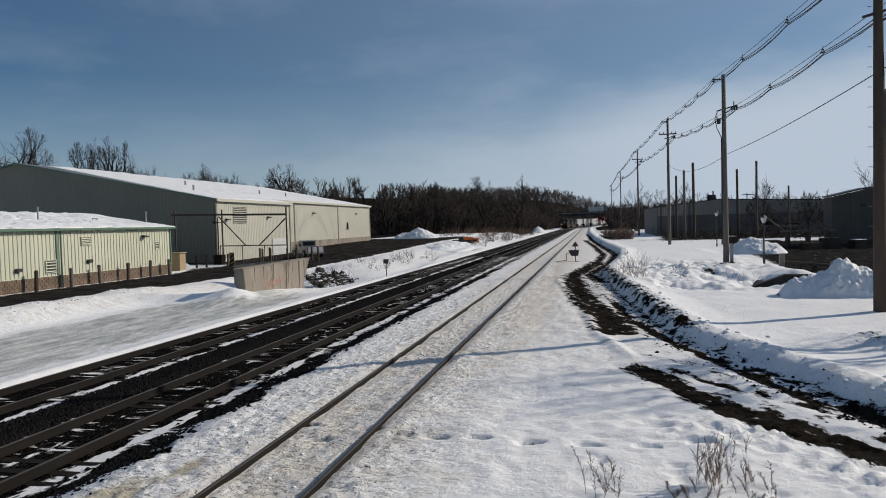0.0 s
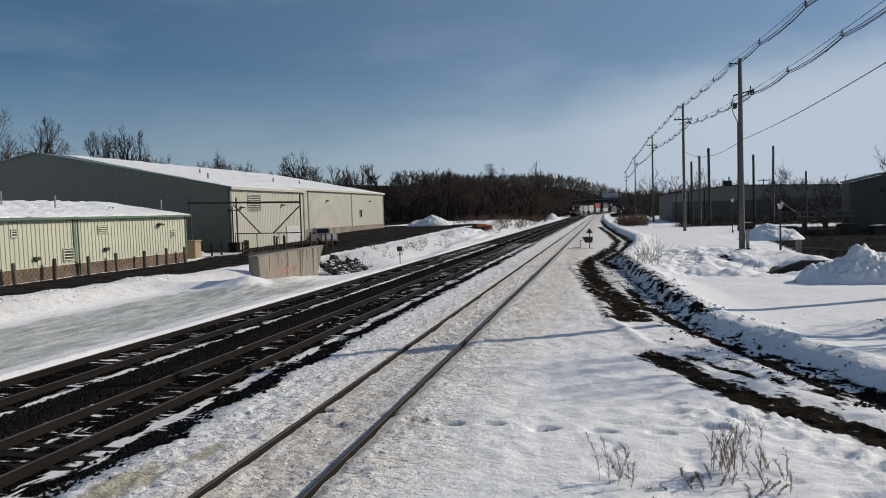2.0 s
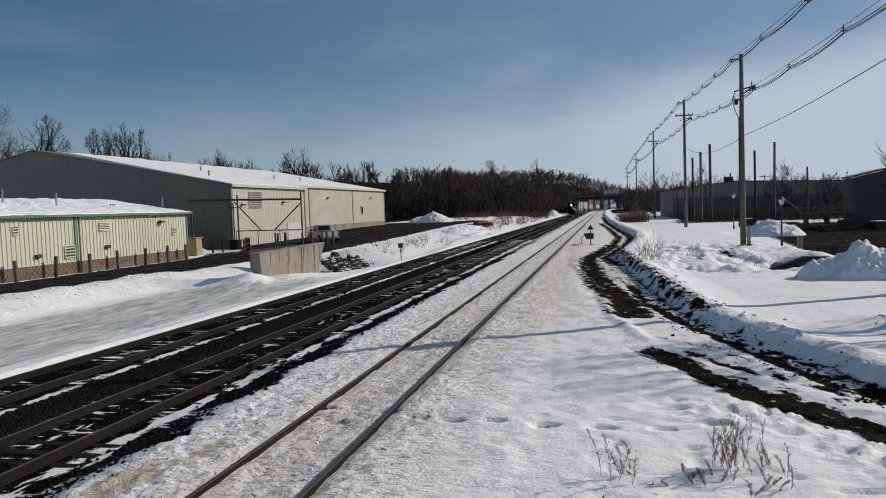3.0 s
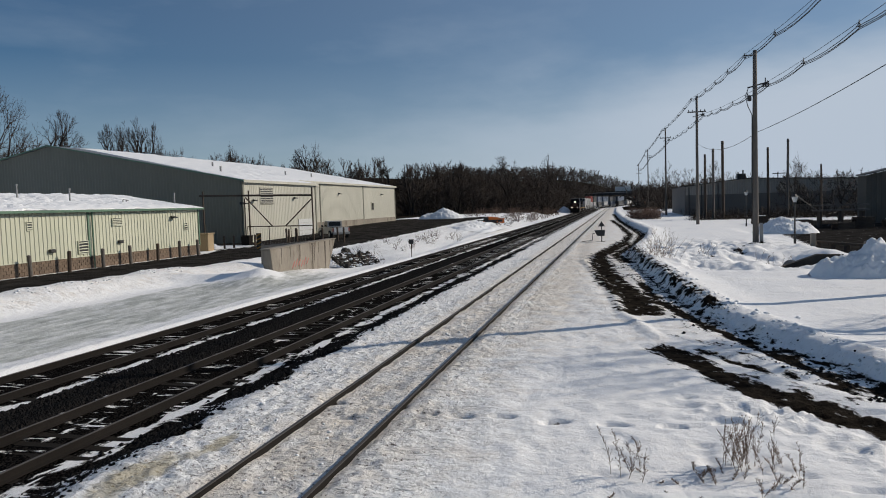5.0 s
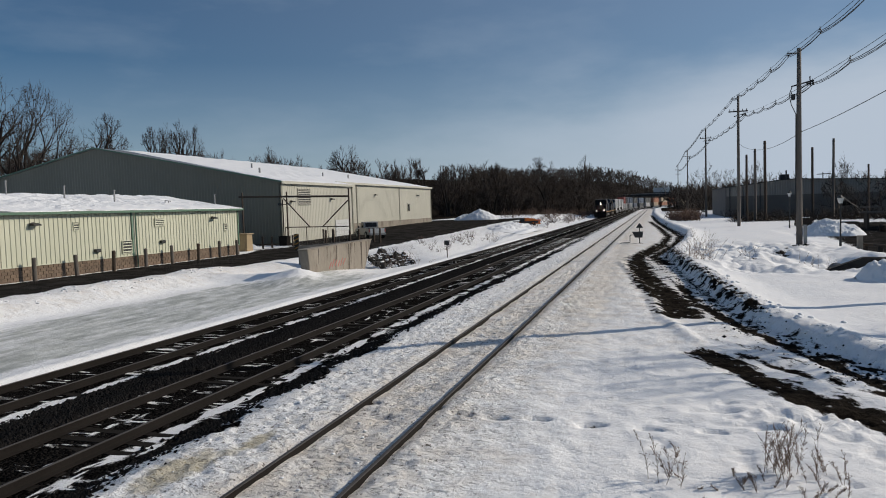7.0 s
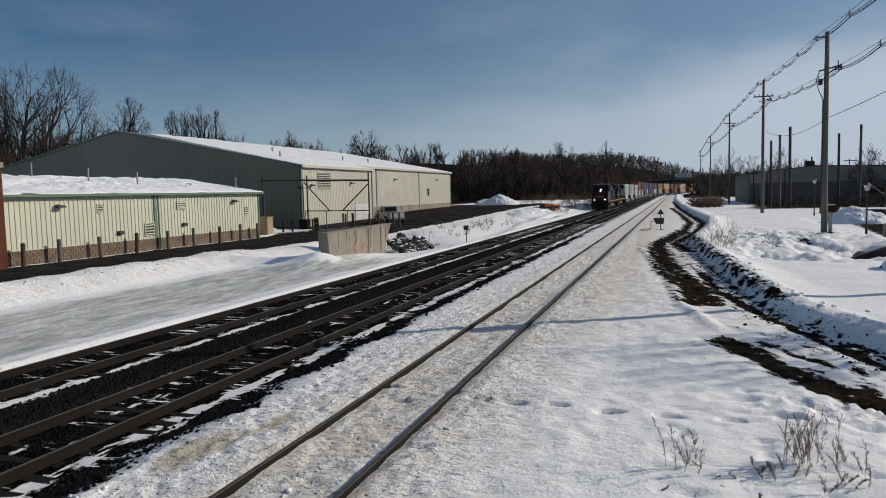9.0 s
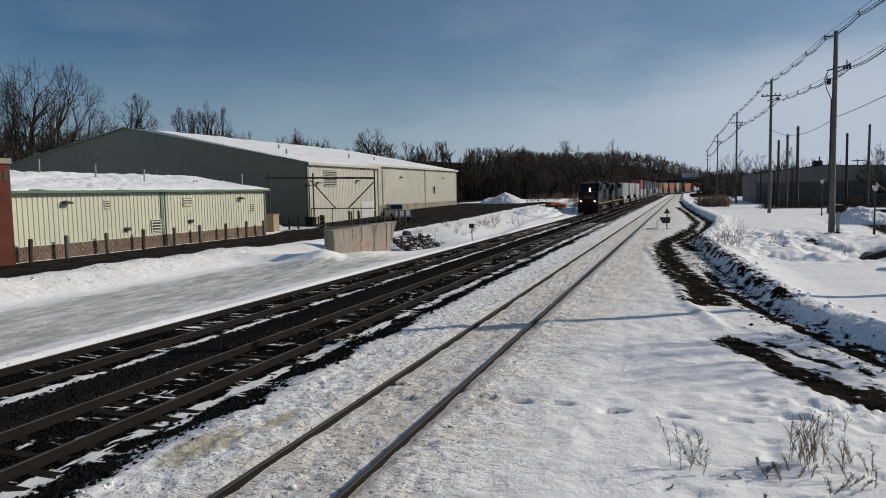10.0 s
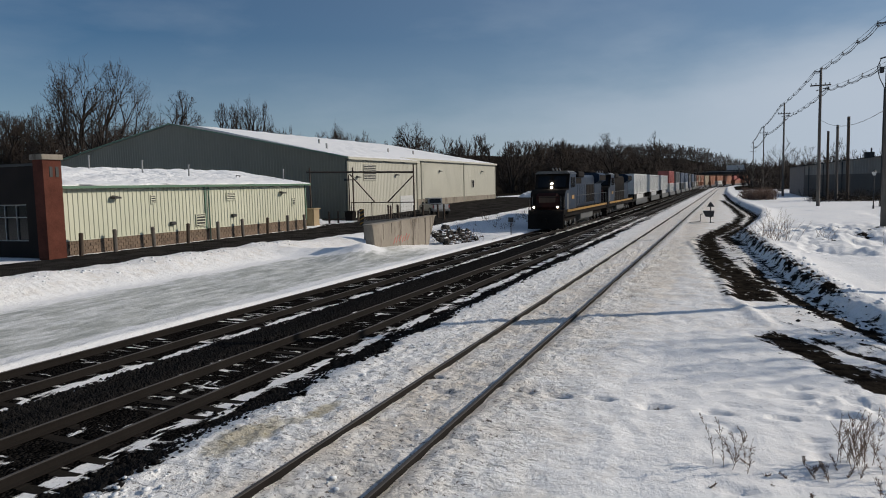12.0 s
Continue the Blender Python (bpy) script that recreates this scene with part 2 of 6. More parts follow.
M = {
    "ground": ground_material(),
    "snow": surface("old_snow", (0.76, 0.78, 0.81), (0.88, 0.88, 0.88), rough=0.7, coarse=0.8, fine=7.0, bump=0.5, gloss=0.3),
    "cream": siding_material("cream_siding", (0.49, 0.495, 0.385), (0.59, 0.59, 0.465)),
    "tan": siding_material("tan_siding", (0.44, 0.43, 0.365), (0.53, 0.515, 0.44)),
    "slate": siding_material("darkened_grey_green_siding", (0.185, 0.182, 0.146), (0.235, 0.230, 0.188)),
    "green": surface("green_trim", (0.09, 0.17, 0.12), (0.15, 0.24, 0.17), rough=0.4),
    "block": surface("split_block", (0.13, 0.092, 0.064), (0.23, 0.165, 0.118), rough=0.9, coarse=1.2, fine=9, bump=0.4, spread=0.3),
    "mortar": surface("mortar", (0.10, 0.078, 0.06), (0.15, 0.12, 0.095), rough=0.95),
    # brick hall front: near-black copy of the brick, its shade put into the colour
    "fascia": surface("brick_front_in_shade", (0.010, 0.008, 0.007), (0.022, 0.017, 0.015), rough=0.75, gloss=0.15, coarse=0.5, fine=6, bump=0.05),
    "brick": surface("red_brick", (0.060, 0.020, 0.014), (0.13, 0.046, 0.032), rough=0.9, gloss=0.15, coarse=1.0, fine=12, bump=0.4),
    "concrete": surface("stained_concrete", (0.17, 0.148, 0.118), (0.30, 0.265, 0.22), rough=0.9, coarse=0.7, fine=9, bump=0.4, dirt=(0.08, 0.056, 0.04), dirt_at=0.55, stretch_z=0.3),
    "graffiti": surface("red_spray_paint", (0.38, 0.13, 0.11), (0.50, 0.21, 0.17), rough=0.7),
    "stone": surface("rubble_stone", (0.010, 0.009, 0.008), (0.045, 0.040, 0.036), rough=0.9, coarse=2, fine=14, bump=0.5, spread=0.3),
    "rail": surface("brown_rail_steel", (0.009, 0.0075, 0.0065), (0.019, 0.0155, 0.0135), rough=0.85, metal=0.0, gloss=0.15, coarse=1.0, fine=20),
    "railhead": surface("worn_rail_head", (0.05, 0.043, 0.037), (0.10, 0.088, 0.078), rough=0.65, metal=0.3, coarse=1.0, fine=20),
    "tie": surface("creosoted_tie", (0.007, 0.006, 0.005), (0.022, 0.018, 0.015), rough=0.95, gloss=0.1, coarse=1.5, fine=20, bump=0.5, spread=0.5),
    "pole": surface("weathered_pole_wood", (0.075, 0.064, 0.055), (0.17, 0.15, 0.132), rough=0.85, coarse=1.5, fine=16, bump=0.4, stretch_z=0.12),
    "piling": surface("dark_piling_wood", (0.035, 0.026, 0.02), (0.10, 0.07, 0.05), rough=0.9, coarse=1.0, fine=12, bump=0.4, stretch_z=0.15),
    "steel": surface("dull_galvanised_steel", (0.20, 0.20, 0.20), (0.33, 0.33, 0.32), rough=0.5, metal=0.6),
    "dark": surface("dark_painted_steel", (0.012, 0.012, 0.013), (0.035, 0.034, 0.034), rough=0.55),
    "cable": surface("black_cable", (0.015, 0.015, 0.016), (0.03, 0.03, 0.03), rough=0.6),
    "bark": surface("bare_bark", (0.016, 0.012, 0.010), (0.042, 0.032, 0.026), rough=0.95, coarse=0.25, fine=6, bump=0.3),
    "twig": surface("bare_twigs", (0.018, 0.0125, 0.0095), (0.042, 0.030, 0.023), rough=0.95, coarse=0.08, fine=2, bump=0.0),
    "stem": surface("dead_brown_stems", (0.07, 0.040, 0.030), (0.15, 0.095, 0.072), rough=0.95, coarse=0.2, fine=3, bump=0.0),
    "weed": surface("dry_weed_stalks", (0.13, 0.085, 0.062), (0.30, 0.215, 0.16), rough=0.95, coarse=3, fine=30),
    "white": surface("white_paint", (0.46, 0.47, 0.47), (0.62, 0.62, 0.61), rough=0.4, coarse=0.5, fine=5, bump=0.05, world_space=False, dirt=(0.35, 0.33, 0.30), dirt_at=0.62),
    "glass": surface("dark_window_glass", (0.006, 0.007, 0.008), (0.012, 0.013, 0.015), rough=0.15, bump=0.0, gloss=0.25),
    "rubber": surface("tyre_rubber", (0.012, 0.012, 0.012), (0.03, 0.03, 0.03), rough=0.85),
    "orange": surface("orange_machine_paint", (0.55, 0.12, 0.015), (0.75, 0.20, 0.03), rough=0.45, coarse=1, fine=9, dirt=(0.1, 0.06, 0.04)),
    "yellow": surface("yellow_paint", (0.28, 0.14, 0.025), (0.40, 0.22, 0.04), rough=0.45, world_space=False, dirt=(0.2, 0.13, 0.05)),
    "loco_blue": surface("weathered_blue_paint", (0.006, 0.014, 0.030), (0.014, 0.028, 0.052), rough=0.45, gloss=0.2, coarse=0.4, fine=5, world_space=False, dirt=(0.05, 0.05, 0.055), dirt_at=0.55),
    "loco_grey": surface("weathered_grey_paint", (0.07, 0.072, 0.072), (0.13, 0.132, 0.132), rough=0.5, coarse=0.4, fine=5, world_space=False, dirt=(0.07, 0.065, 0.06), dirt_at=0.55),
    # maroon of the nose, darkened to stand for the shaded front
    "maroon": surface("shade_darkened_maroon_paint", (0.018, 0.006, 0.005), (0.045, 0.014, 0.011), rough=0.7, gloss=0.15, coarse=0.6, fine=6, world_space=False, dirt=(0.012, 0.010, 0.009), dirt_at=0.55),
    "loco_black": surface("sooty_black_and_front_shade", (0.008, 0.007, 0.007), (0.024, 0.021, 0.019), rough=0.8, gloss=0.05, coarse=0.5, fine=6, world_space=False),
    "lamp": glow("lit_headlamp", (1.0, 0.80, 0.60), 15.0),
    "lantern": surface("frosted_lantern_glass", (0.55, 0.55, 0.53), (0.68, 0.68, 0.66), rough=0.3),
    "works_grey": surface("grey_works_siding", (0.29, 0.255, 0.215), (0.37, 0.33, 0.285), rough=0.6, coarse=0.3, fine=4, bump=0.05),
    "works_dark": surface("dark_works_siding", (0.14, 0.118, 0.10), (0.19, 0.163, 0.14), rough=0.7, coarse=0.3, fine=4, bump=0.05),
    "depot": surface("dark_brown_siding", (0.085, 0.078, 0.066), (0.125, 0.115, 0.098), rough=0.8, coarse=0.3, fine=4, bump=0.05, gloss=0.2),
    "ochre": surface("tan_timber", (0.30, 0.22, 0.13), (0.40, 0.30, 0.18), rough=0.8),
}


# ---------------------------------------------------------------- mesh helpers
def mesh(name, bm, materials, smooth=False):
    me = bpy.data.meshes.new(name)
    bm.normal_update()
    bm.to_mesh(me)
    bm.free()
    for k in materials if isinstance(materials, (list, tuple)) else [materials]:
        me.materials.append(M[k])
    if smooth:
        me.shade_smooth()
    return me


def part(name, bm, material, parent, label="", smooth=False):
    ob = new(name, mesh(name, bm, material, smooth))
    ob.parent = parent
    if label:
        ob["label"] = label
    return ob


def thing(name, label, category, group="", kind="", at=None):
    ob = new(name)
    ob.empty_display_size = 0.2
    if at is not None:
        ob.matrix_world = at
    return tagged(ob, label, category, group, kind)


def box(bm, x0, x1, y0, y1, z0, z1, mat=0, bevel=0.0):
    r = bmesh.ops.create_cube(bm, size=1.0, matrix=Matrix.LocRotScale(((x0 + x1) / 2, (y0 + y1) / 2, (z0 + z1) / 2), None, (abs(x1 - x0), abs(y1 - y0), abs(z1 - z0))))
    if mat:
        for f in {f for v in r["verts"] for f in v.link_faces}:
            f.material_index = mat
    if bevel:
        es = list({e for v in r["verts"] for e in v.link_edges})
        bmesh.ops.bevel(bm, geom=es, offset=bevel, segments=1, affect="EDGES", profile=0.5)
    return bm


def boxes(*rows, bevel=0.0):
    bm = bmesh.new()
    for r in rows:
        box(bm, *r, bevel=bevel)
    return bm


def rod(bm, a, b, r0, r1=None, sides=6):
    a, b = Vector(a), Vector(b)
    d = b - a
    q = d.to_track_quat("Z", "Y")
    bmesh.ops.create_cone(bm, cap_ends=True, segments=sides, radius1=r0, radius2=r0 if r1 is None else r1, depth=d.length,
                          matrix=Matrix.LocRotScale((a + b) / 2, q, None))
    return bm


def rods(*rows, sides=6):
    bm = bmesh.new()
    for r in rows:
        rod(bm, *r, sides=sides)
    return bm


def prism(profile, along, a, b):
    """A closed outline of 2D points, pushed along an axis from a to b."""
    bm = bmesh.new()
    def at(p, t):
        return {"x": (t, p[0], p[1]), "y": (p[0], t, p[1]), "z": (p[0], p[1], t)}[along]
    lo = [bm.verts.new(at(p, a)) for p in profile]
    hi = [bm.verts.new(at(p, b)) for p in profile]
    bm.faces.new(lo)
    bm.faces.new(hi[::-1])
    for i in range(len(profile)):
        j = (i + 1) % len(profile)
        bm.faces.new((lo[i], hi[i], hi[j], lo[j]))
    bmesh.ops.recalc_face_normals(bm, faces=bm.faces[:])
    return bm


def raw(name, verts, faces, material, parent=None, smooth=False):
    me = bpy.data.meshes.new(name)
    me.from_pydata(verts, [], faces)
    me.materials.append(M[material])
    if smooth:
        me.shade_smooth()
    ob = new(name, me)
    ob.parent = parent
    return ob


# ---------------------------------------------------------------- the plan
NEAR, MID, FAR = -4.75, -9.94, -14.0       # centre lines of the three tracks
MAIN_Z = -0.145                            # rail top of the two main tracks; 0 is the near track's
BEND_Y, BEND_R = 350.0, 480.0              # where the line begins to curve to the right


def line_x(x, y):
    d = max(0.0, y - BEND_Y)
    return x + d * d / (2 * BEND_R)


FOOT = ((-40, 9), (0, 8.5), (12, 6.2), (16.4, 4.7), (20, 3.55), (23.9, 2.6), (29.7, 1.98), (39.4, 1.24), (49.8, 0.6), (58, 1.3), (66.6, 2.2), (83.7, 3.0),
        (115, 1.4), (154, 0.2), (220, -1.0), (400, -1.0))
FOOT_Y, FOOT_X = [p[0] for p in FOOT], [p[1] for p in FOOT]


def smooth(a, b, v):
    t = np.clip((v - a) / (b - a), 0, 1)
    return t * t * (3 - 2 * t)


def near_line(x, y, points, width, soft):
    """1 on a wandering strip, falling to 0 at its edges."""
    d = np.full(x.shape, 1e9)
    for (ax, ay), (bx, by) in zip(points, points[1:]):
        ux, uy = bx - ax, by - ay
        t = np.clip(((x - ax) * ux + (y - ay) * uy) / (ux * ux + uy * uy), 0, 1)
        d = np.minimum(d, np.hypot(x - ax - t * ux, y - ay - t * uy))
    return 1 - smooth(width - soft, width + soft, d)


def wobble(x, y, scale, seed):
    """Smooth gradient noise on the plan, about -0.7 to 0.7."""
    u, v = x * scale + seed * 17.3, y * scale + seed * 9.1
    i, j = np.floor(u).astype(np.int64), np.floor(v).astype(np.int64)
    fu, fv = u - i, v - j

    def corner(a, b):
        h = ((i + a) * 374761393 + (j + b) * 668265263 + int(seed * 1013)) & 0xFFFFFFFF
        h = ((h ^ (h >> 13)) * 1274126177) & 0xFFFFFFFF
        angle = (h >> 8 & 0xFFFF) * (2 * math.pi / 65536)
        return np.cos(angle) * (fu - a) + np.sin(angle) * (fv - b)
    su, sv = (f * f * f * (f * (f * 6 - 15) + 10) for f in (fu, fv))
    low = corner(0, 0) * (1 - su) + corner(1, 0) * su
    high = corner(0, 1) * (1 - su) + corner(1, 1) * su
    return 1.15 * (low * (1 - sv) + high * sv)


MUD = (([(1.05, 18.7), (1.7, 16.9), (2.6, 14.7), (3.7, 13.0), (5.6, 10.6), (8, 8.5)], 0.50, 0.35),
       ([(1.9, 18.6), (3.0, 16.6), (4.2, 14.9), (6.4, 12.5)], 0.18, 0.3),
       ([(5.6, 13.6), (4.2, 16.0), (3.0, 20.0), (2.05, 23.9), (1.4, 28), (1.0, 33)], 0.24, 0.25),
       ([(0.75, 24.5), (0.55, 28.0), (-0.2, 33), (-0.7, 38), (-1.1, 44), (-1.3, 50), (-0.6, 56), (0.2, 62), (0.6, 67)], 0.75, 0.55),
       ([(0.6, 44), (-0.2, 51), (0.6, 58), (1.7, 66), (2.5, 80), (1.6, 100), (0.0, 140), (-1.2, 200)], 0.5, 0.5),
       ([(0.6, 67), (1.2, 80), (0.6, 100), (-1.2, 140)], 0.5, 0.5))
STEPS = [(-5.5, 12.75), (-4.9, 11.9), (-4.2, 12.6), (-3.45, 12.25), (-2.8, 12.15), (-2.05, 12.2), (-1.1, 12.1), (-0.15, 12.05), (0.85, 12.1), (1.75, 12.4)]


def ground_height(x, y):
    plan_x, x = x, x - np.maximum(0.0, y - BEND_Y) ** 2 / (2 * BEND_R)
    z = np.full(x.shape, -0.07)
    # near track: packed snow between the rails and a low shoulder
    z += -0.03 * (1 - smooth(0.55, 0.8, np.abs(x - NEAR))) + 0.03 * np.exp(-((np.abs(x - NEAR) - 1.2) / 0.35) ** 2)
    # down to the ballast of the main tracks
    in_main = smooth(-15.9, -15.2, x) * (1 - smooth(-8.5, -7.2, x))
    z = z * (1 - in_main) + -0.345 * in_main
    left = 1 - smooth(-16.0, -15.3, x)
    z = z * (1 - left) + (-0.33 + 0.06 * np.exp(-((x + 15.8) / 0.4) ** 2)) * left
    # ploughed snow rising from the ice to a low crest, and the road behind it
    crest = 0.66 - 0.30 * smooth(36, 46, y) + 0.05 * np.sin(y * 0.7) + 0.03 * np.sin(y * 2.1)
    z += crest * (1 - smooth(-27.3, -24.2, x)) - (crest - 0.33) * (1 - smooth(-28.9, -27.9, x))
    # snow bank between the tracks and the yard, and the yard that rises beyond
    beyond = left * smooth(44, 54, y)
    bank = left * smooth(50, 60, y) * 0.75 * np.exp(-((x + 20.5) / 3.0) ** 2) * (0.8 + 0.2 * np.sin(y * 0.35))
    yard = (1 - smooth(-24.0, -20.0, x)) * smooth(56, 66, y) * (0.35 + 0.75 * smooth(64, 128, y))
    z += bank + yard
    # snow bank thrown up along the lane on the right
    foot = np.interp(y, FOOT_Y, FOOT_X)
    d = x - foot
    z += smooth(-0.05, 0.34, d) * (0.29 + 0.14 * smooth(22, 32, y) - (0.07 + 0.12 * smooth(22, 32, y)) * smooth(0.8, 2.6, d)) + 0.10 * np.exp(-((d - 0.75) / 0.4) ** 2)
    # hollow with a culvert
    z -= 1.15 * np.exp(-(((x - 8.6) / 2.3) ** 2 + ((y - 43.5) / 3.4) ** 2))
    z += smooth(11.5, 13.5, x) * smooth(44, 50, y) * (1 - smooth(80, 90, y)) * -0.22
    z += 0.62 * near_line(x, y, [(-24.8, 37.0), (-22.6, 37.5), (-20.4, 37.4)], 0.4, 1.3)
    z += 0.36 * np.exp(-((x + 20.0) / 1.3) ** 2) * smooth(33, 36, y) * (1 - smooth(38.5, 46.5, y))
    # ditch at the end of the retaining wall
    z -= 0.45 * np.exp(-(((x + 19.3) / 1.6) ** 2 + ((y - 50.5) / 4.0) ** 2))
    # ruts, footprints
    for pts, w, s in MUD:
        z -= 0.07 * near_line(x, y, pts, w, s)
    z -= 0.03 * near_line(x, y, [(-1.0, 5), (-1.3, 16), (-1.9, 26), (-2.6, 45), (-3, 70)], 0.3, 0.6)
    # edge left by a plough blade across the lane
    z += 0.09 * near_line(x, y, [(-2.2, 46), (-0.4, 31.4), (0.15, 23.6), (1.0, 19.8)], 0.16, 0.2)
    z -= 0.05 * np.exp(-((np.abs(x - NEAR) - 0.7525) / 0.13) ** 2)
    for a, b in STEPS:
        z -= 0.16 * np.exp(-(((x - a) / 0.20) ** 4 + ((y - b) / 0.10) ** 4))
    # far hill behind the woods
    hill = smooth(380, 620, y) * (1 - smooth(-40, 75, plan_x + 0.06 * (y - 330))) * (1 - smooth(-80, -18, x)) * 22
    hill += smooth(60, 340, -plan_x) * 14 * smooth(60, 160, y)
    z += hill
    return z


def build_ground():
    def axis(*runs):
        out = []
        for a, b, step in runs:
            out += list(np.arange(a, b, step))
        return out
    xs = axis((-3000, -600, 600), (-600, -200, 80), (-200, -60, 14), (-60, -29.2, 1.6), (-29.2, -20.4, 0.2), (-20.4, -16.2, 0.5), (-16.2, -8.4, 0.14), (-8.4, 3.4, 0.062), (3.4, 5.2, 0.11),
              (5.2, 9.6, 0.13), (9.6, 12, 0.28), (12, 20, 0.6), (20, 60, 4), (60, 200, 20), (200, 600, 80), (600, 3001, 600))
    ys = axis((-600, -100, 125), (-100, -20, 20), (-20, 5, 2.5), (5, 7, 0.3))
    v = 7.0
    while v < 420:
        ys.append(v)
        v += max(0.062, v * 0.0064)
    ys += axis((420, 800, 25), (800, 3600, 400))
    gx, gy = np.meshgrid(np.array(xs), np.array(ys))
    z = ground_height(gx, gy)
    true_x, gx = gx, gx - np.maximum(0.0, gy - BEND_Y) ** 2 / (2 * BEND_R)
    close = (np.abs(gx + 8) < 40) & (gy > 0) & (gy < 160)
    w1, w2, w3 = wobble(gx, gy, 0.5, 1.0), wobble(gx, gy, 2.2, 2.0), wobble(gx, gy, 6.0, 3.0)
    foot = np.interp(gy, FOOT_Y, FOOT_X)
    w4 = wobble(gx, gy, 1.1, 7.0)
    z += close * 0.03 * w4 * ((gx > -3.5) & (gx < foot))
    lump = np.exp(-((gx - foot - 0.45) / 0.55) ** 2)
    berm = smooth(-28.3, -27.6, gx) * (1 - smooth(-25.6, -24.2, gx)) * (gy < 46)
    main = smooth(-16.0, -15.4, gx) * (1 - smooth(-8.3, -7.6, gx))
    side = smooth(-8.2, -7.2, gx) * (1 - smooth(-3.6, -2.6, gx))
    calm = (gx > foot + 1.5) | (gx < -16.5)
    field = smooth(1.0, 2.5, gx - foot) * smooth(34, 38, gy) * (1 - smooth(56, 66, gy)) * (gx < 13)
    z += field * (0.30 * w1 + 0.18 * w4 + 0.16 * w2 + 0.05 * w3)
    z += close * (0.035 * w1 + np.where(calm, 0.012, 0.03) * w2 * (1 - 0.6 * main) + (0.055 * side * (1 - np.exp(-((np.abs(gx - NEAR) - 0.7525) / 0.28) ** 2)) + (0.12 + 0.07 * smooth(22, 34, gy)) * lump * (0.6 + w2) + 0.05 * berm) * w3 + 0.10 * w1 * np.exp(-(((gx - 6.5) / 3.5) ** 2 + ((gy - 44) / 8) ** 2)))
    # crusted, trampled snow: strong beside the siding, weaker on the lane, pocked on the untouched part
    detail = (gy > 0) * (1 - 0.75 * smooth(22, 70, gy)) * (1 - smooth(100, 140, gy))
    off_rail = 1 - np.exp(-((np.abs(gx - NEAR) - 0.7525) / 0.16) ** 2)
    lane = smooth(-3.6, -2.6, gx) * (1 - smooth(-0.4, 0.3, gx - foot))
    open_snow = smooth(-1.4, 0.4, gx) * (1 - smooth(13.5, 16.0, gy)) * (1 - smooth(-0.4, 0.3, gx - foot))
    w5, w6, w7 = wobble(gx, gy, 3.6, 11.0), wobble(gx * 0.7, gy * 1.2, 7.5, 12.0), wobble(gx * 0.55, gy * 1.1, 5.0, 13.0)
    crust = 0.018 * w5 + 0.030 * w6 + 0.040 * np.minimum(0.0, np.abs(w7) * 2 - 0.35) - 0.09 * np.maximum(0.0, wobble(gx * 0.6, gy * 1.1, 6.0, 14.0) - 0.24)
    z += detail * crust * (0.85 * side * off_rail + (0.34 - 0.18 * open_snow) * lane)
    z -= detail * open_snow * 0.20 * np.maximum(0.0, wobble(gx * 0.55, gy * 1.3, 3.0, 15.0) - 0.24)
    churned = np.exp(-(((gx - 2.6) / 1.1) ** 2 + ((gy - 13.2) / 0.9) ** 2)) + np.exp(-(((gx - 4.0) / 0.8) ** 2 + ((gy - 11.2) / 0.8) ** 2))
    z += 0.12 * churned * w5 * detail + 0.12 * churned * w6
    z += 0.10 * berm * np.abs(w5) + 0.06 * berm * w6
    rim = np.exp(-((gx + 16.2) / 0.35) ** 2) * (gy < 60)
    z += rim * (0.06 * np.abs(w5) + 0.04 * w6)
    verge = (1 - smooth(-17.2, -16.4, gx)) * smooth(-25.5, -23.5, gx) * smooth(50, 58, gy) * (1 - smooth(230, 260, gy))
    z += verge * (0.12 * np.abs(w4) + 0.14 * np.abs(w2) + 0.10 * w5)
    # rough dirty pile of thrown snow on the field
    pile = np.exp(-(((gx - 7.9) / 1.2) ** 2 + ((gy - 20.8) / 1.3) ** 2))
    z += pile * (0.22 + 0.30 * np.abs(w5) + 0.22 * w6)
    ballast = smooth(-15.45, -15.05, gx - 0.12 * w1) * (1 - smooth(-8.1, -7.3, gx + 0.9 * w1))
    mud = np.zeros(gx.shape)
    for pts, w, s in MUD:
        mud = np.maximum(mud, near_line(gx, gy, pts, w, s * 1.2))
    mud = np.maximum(mud, 0.62 * np.exp(-((gx - foot + 0.12) / 0.28) ** 2) * (gy > 12) * (gy < 60))
    mud = np.maximum(mud, 0.72 * np.exp(-((gx - foot - 0.35) / 0.42) ** 2) * smooth(20, 25, gy) * (1 - smooth(48, 58, gy)))
    mud = np.maximum(mud, 0.36 * smooth(0.0, 1.0, gx - np.interp(gy, (8, 12, 16, 19, 24, 34, 60), (5.0, 3.6, 2.0, 1.0, 0.4, -0.6, -1.2))) * (1 - smooth(-0.3, 0.2, gx - foot)) * smooth(9, 11, gy) * (1 - smooth(50, 60, gy)))
    mud = np.maximum(mud, 0.42 * pile)
    # dirt and shade inside each footprint, coloured dark and shifted towards the sun
    for a, b in STEPS:
        mud = np.maximum(mud, 0.95 * np.exp(-(((gx - a - 0.04) / 0.14) ** 4 + ((gy - b - 0.02) / 0.05) ** 4)))
    for a, b, r in ((9.75, 55.2, 0.7), (7.6, 49.5, 0.8), (5.6, 46.0, 0.5), (8.9, 41.3, 0.9)):
        mud = np.maximum(mud, 0.75 * np.exp(-((gx - a) ** 2 + ((gy - b) * 0.7) ** 2) / r ** 2))
    road = smooth(-37.3, -36.8, gx) * (1 - smooth(-28.7, -28.2, gx)) * (gy < 62)
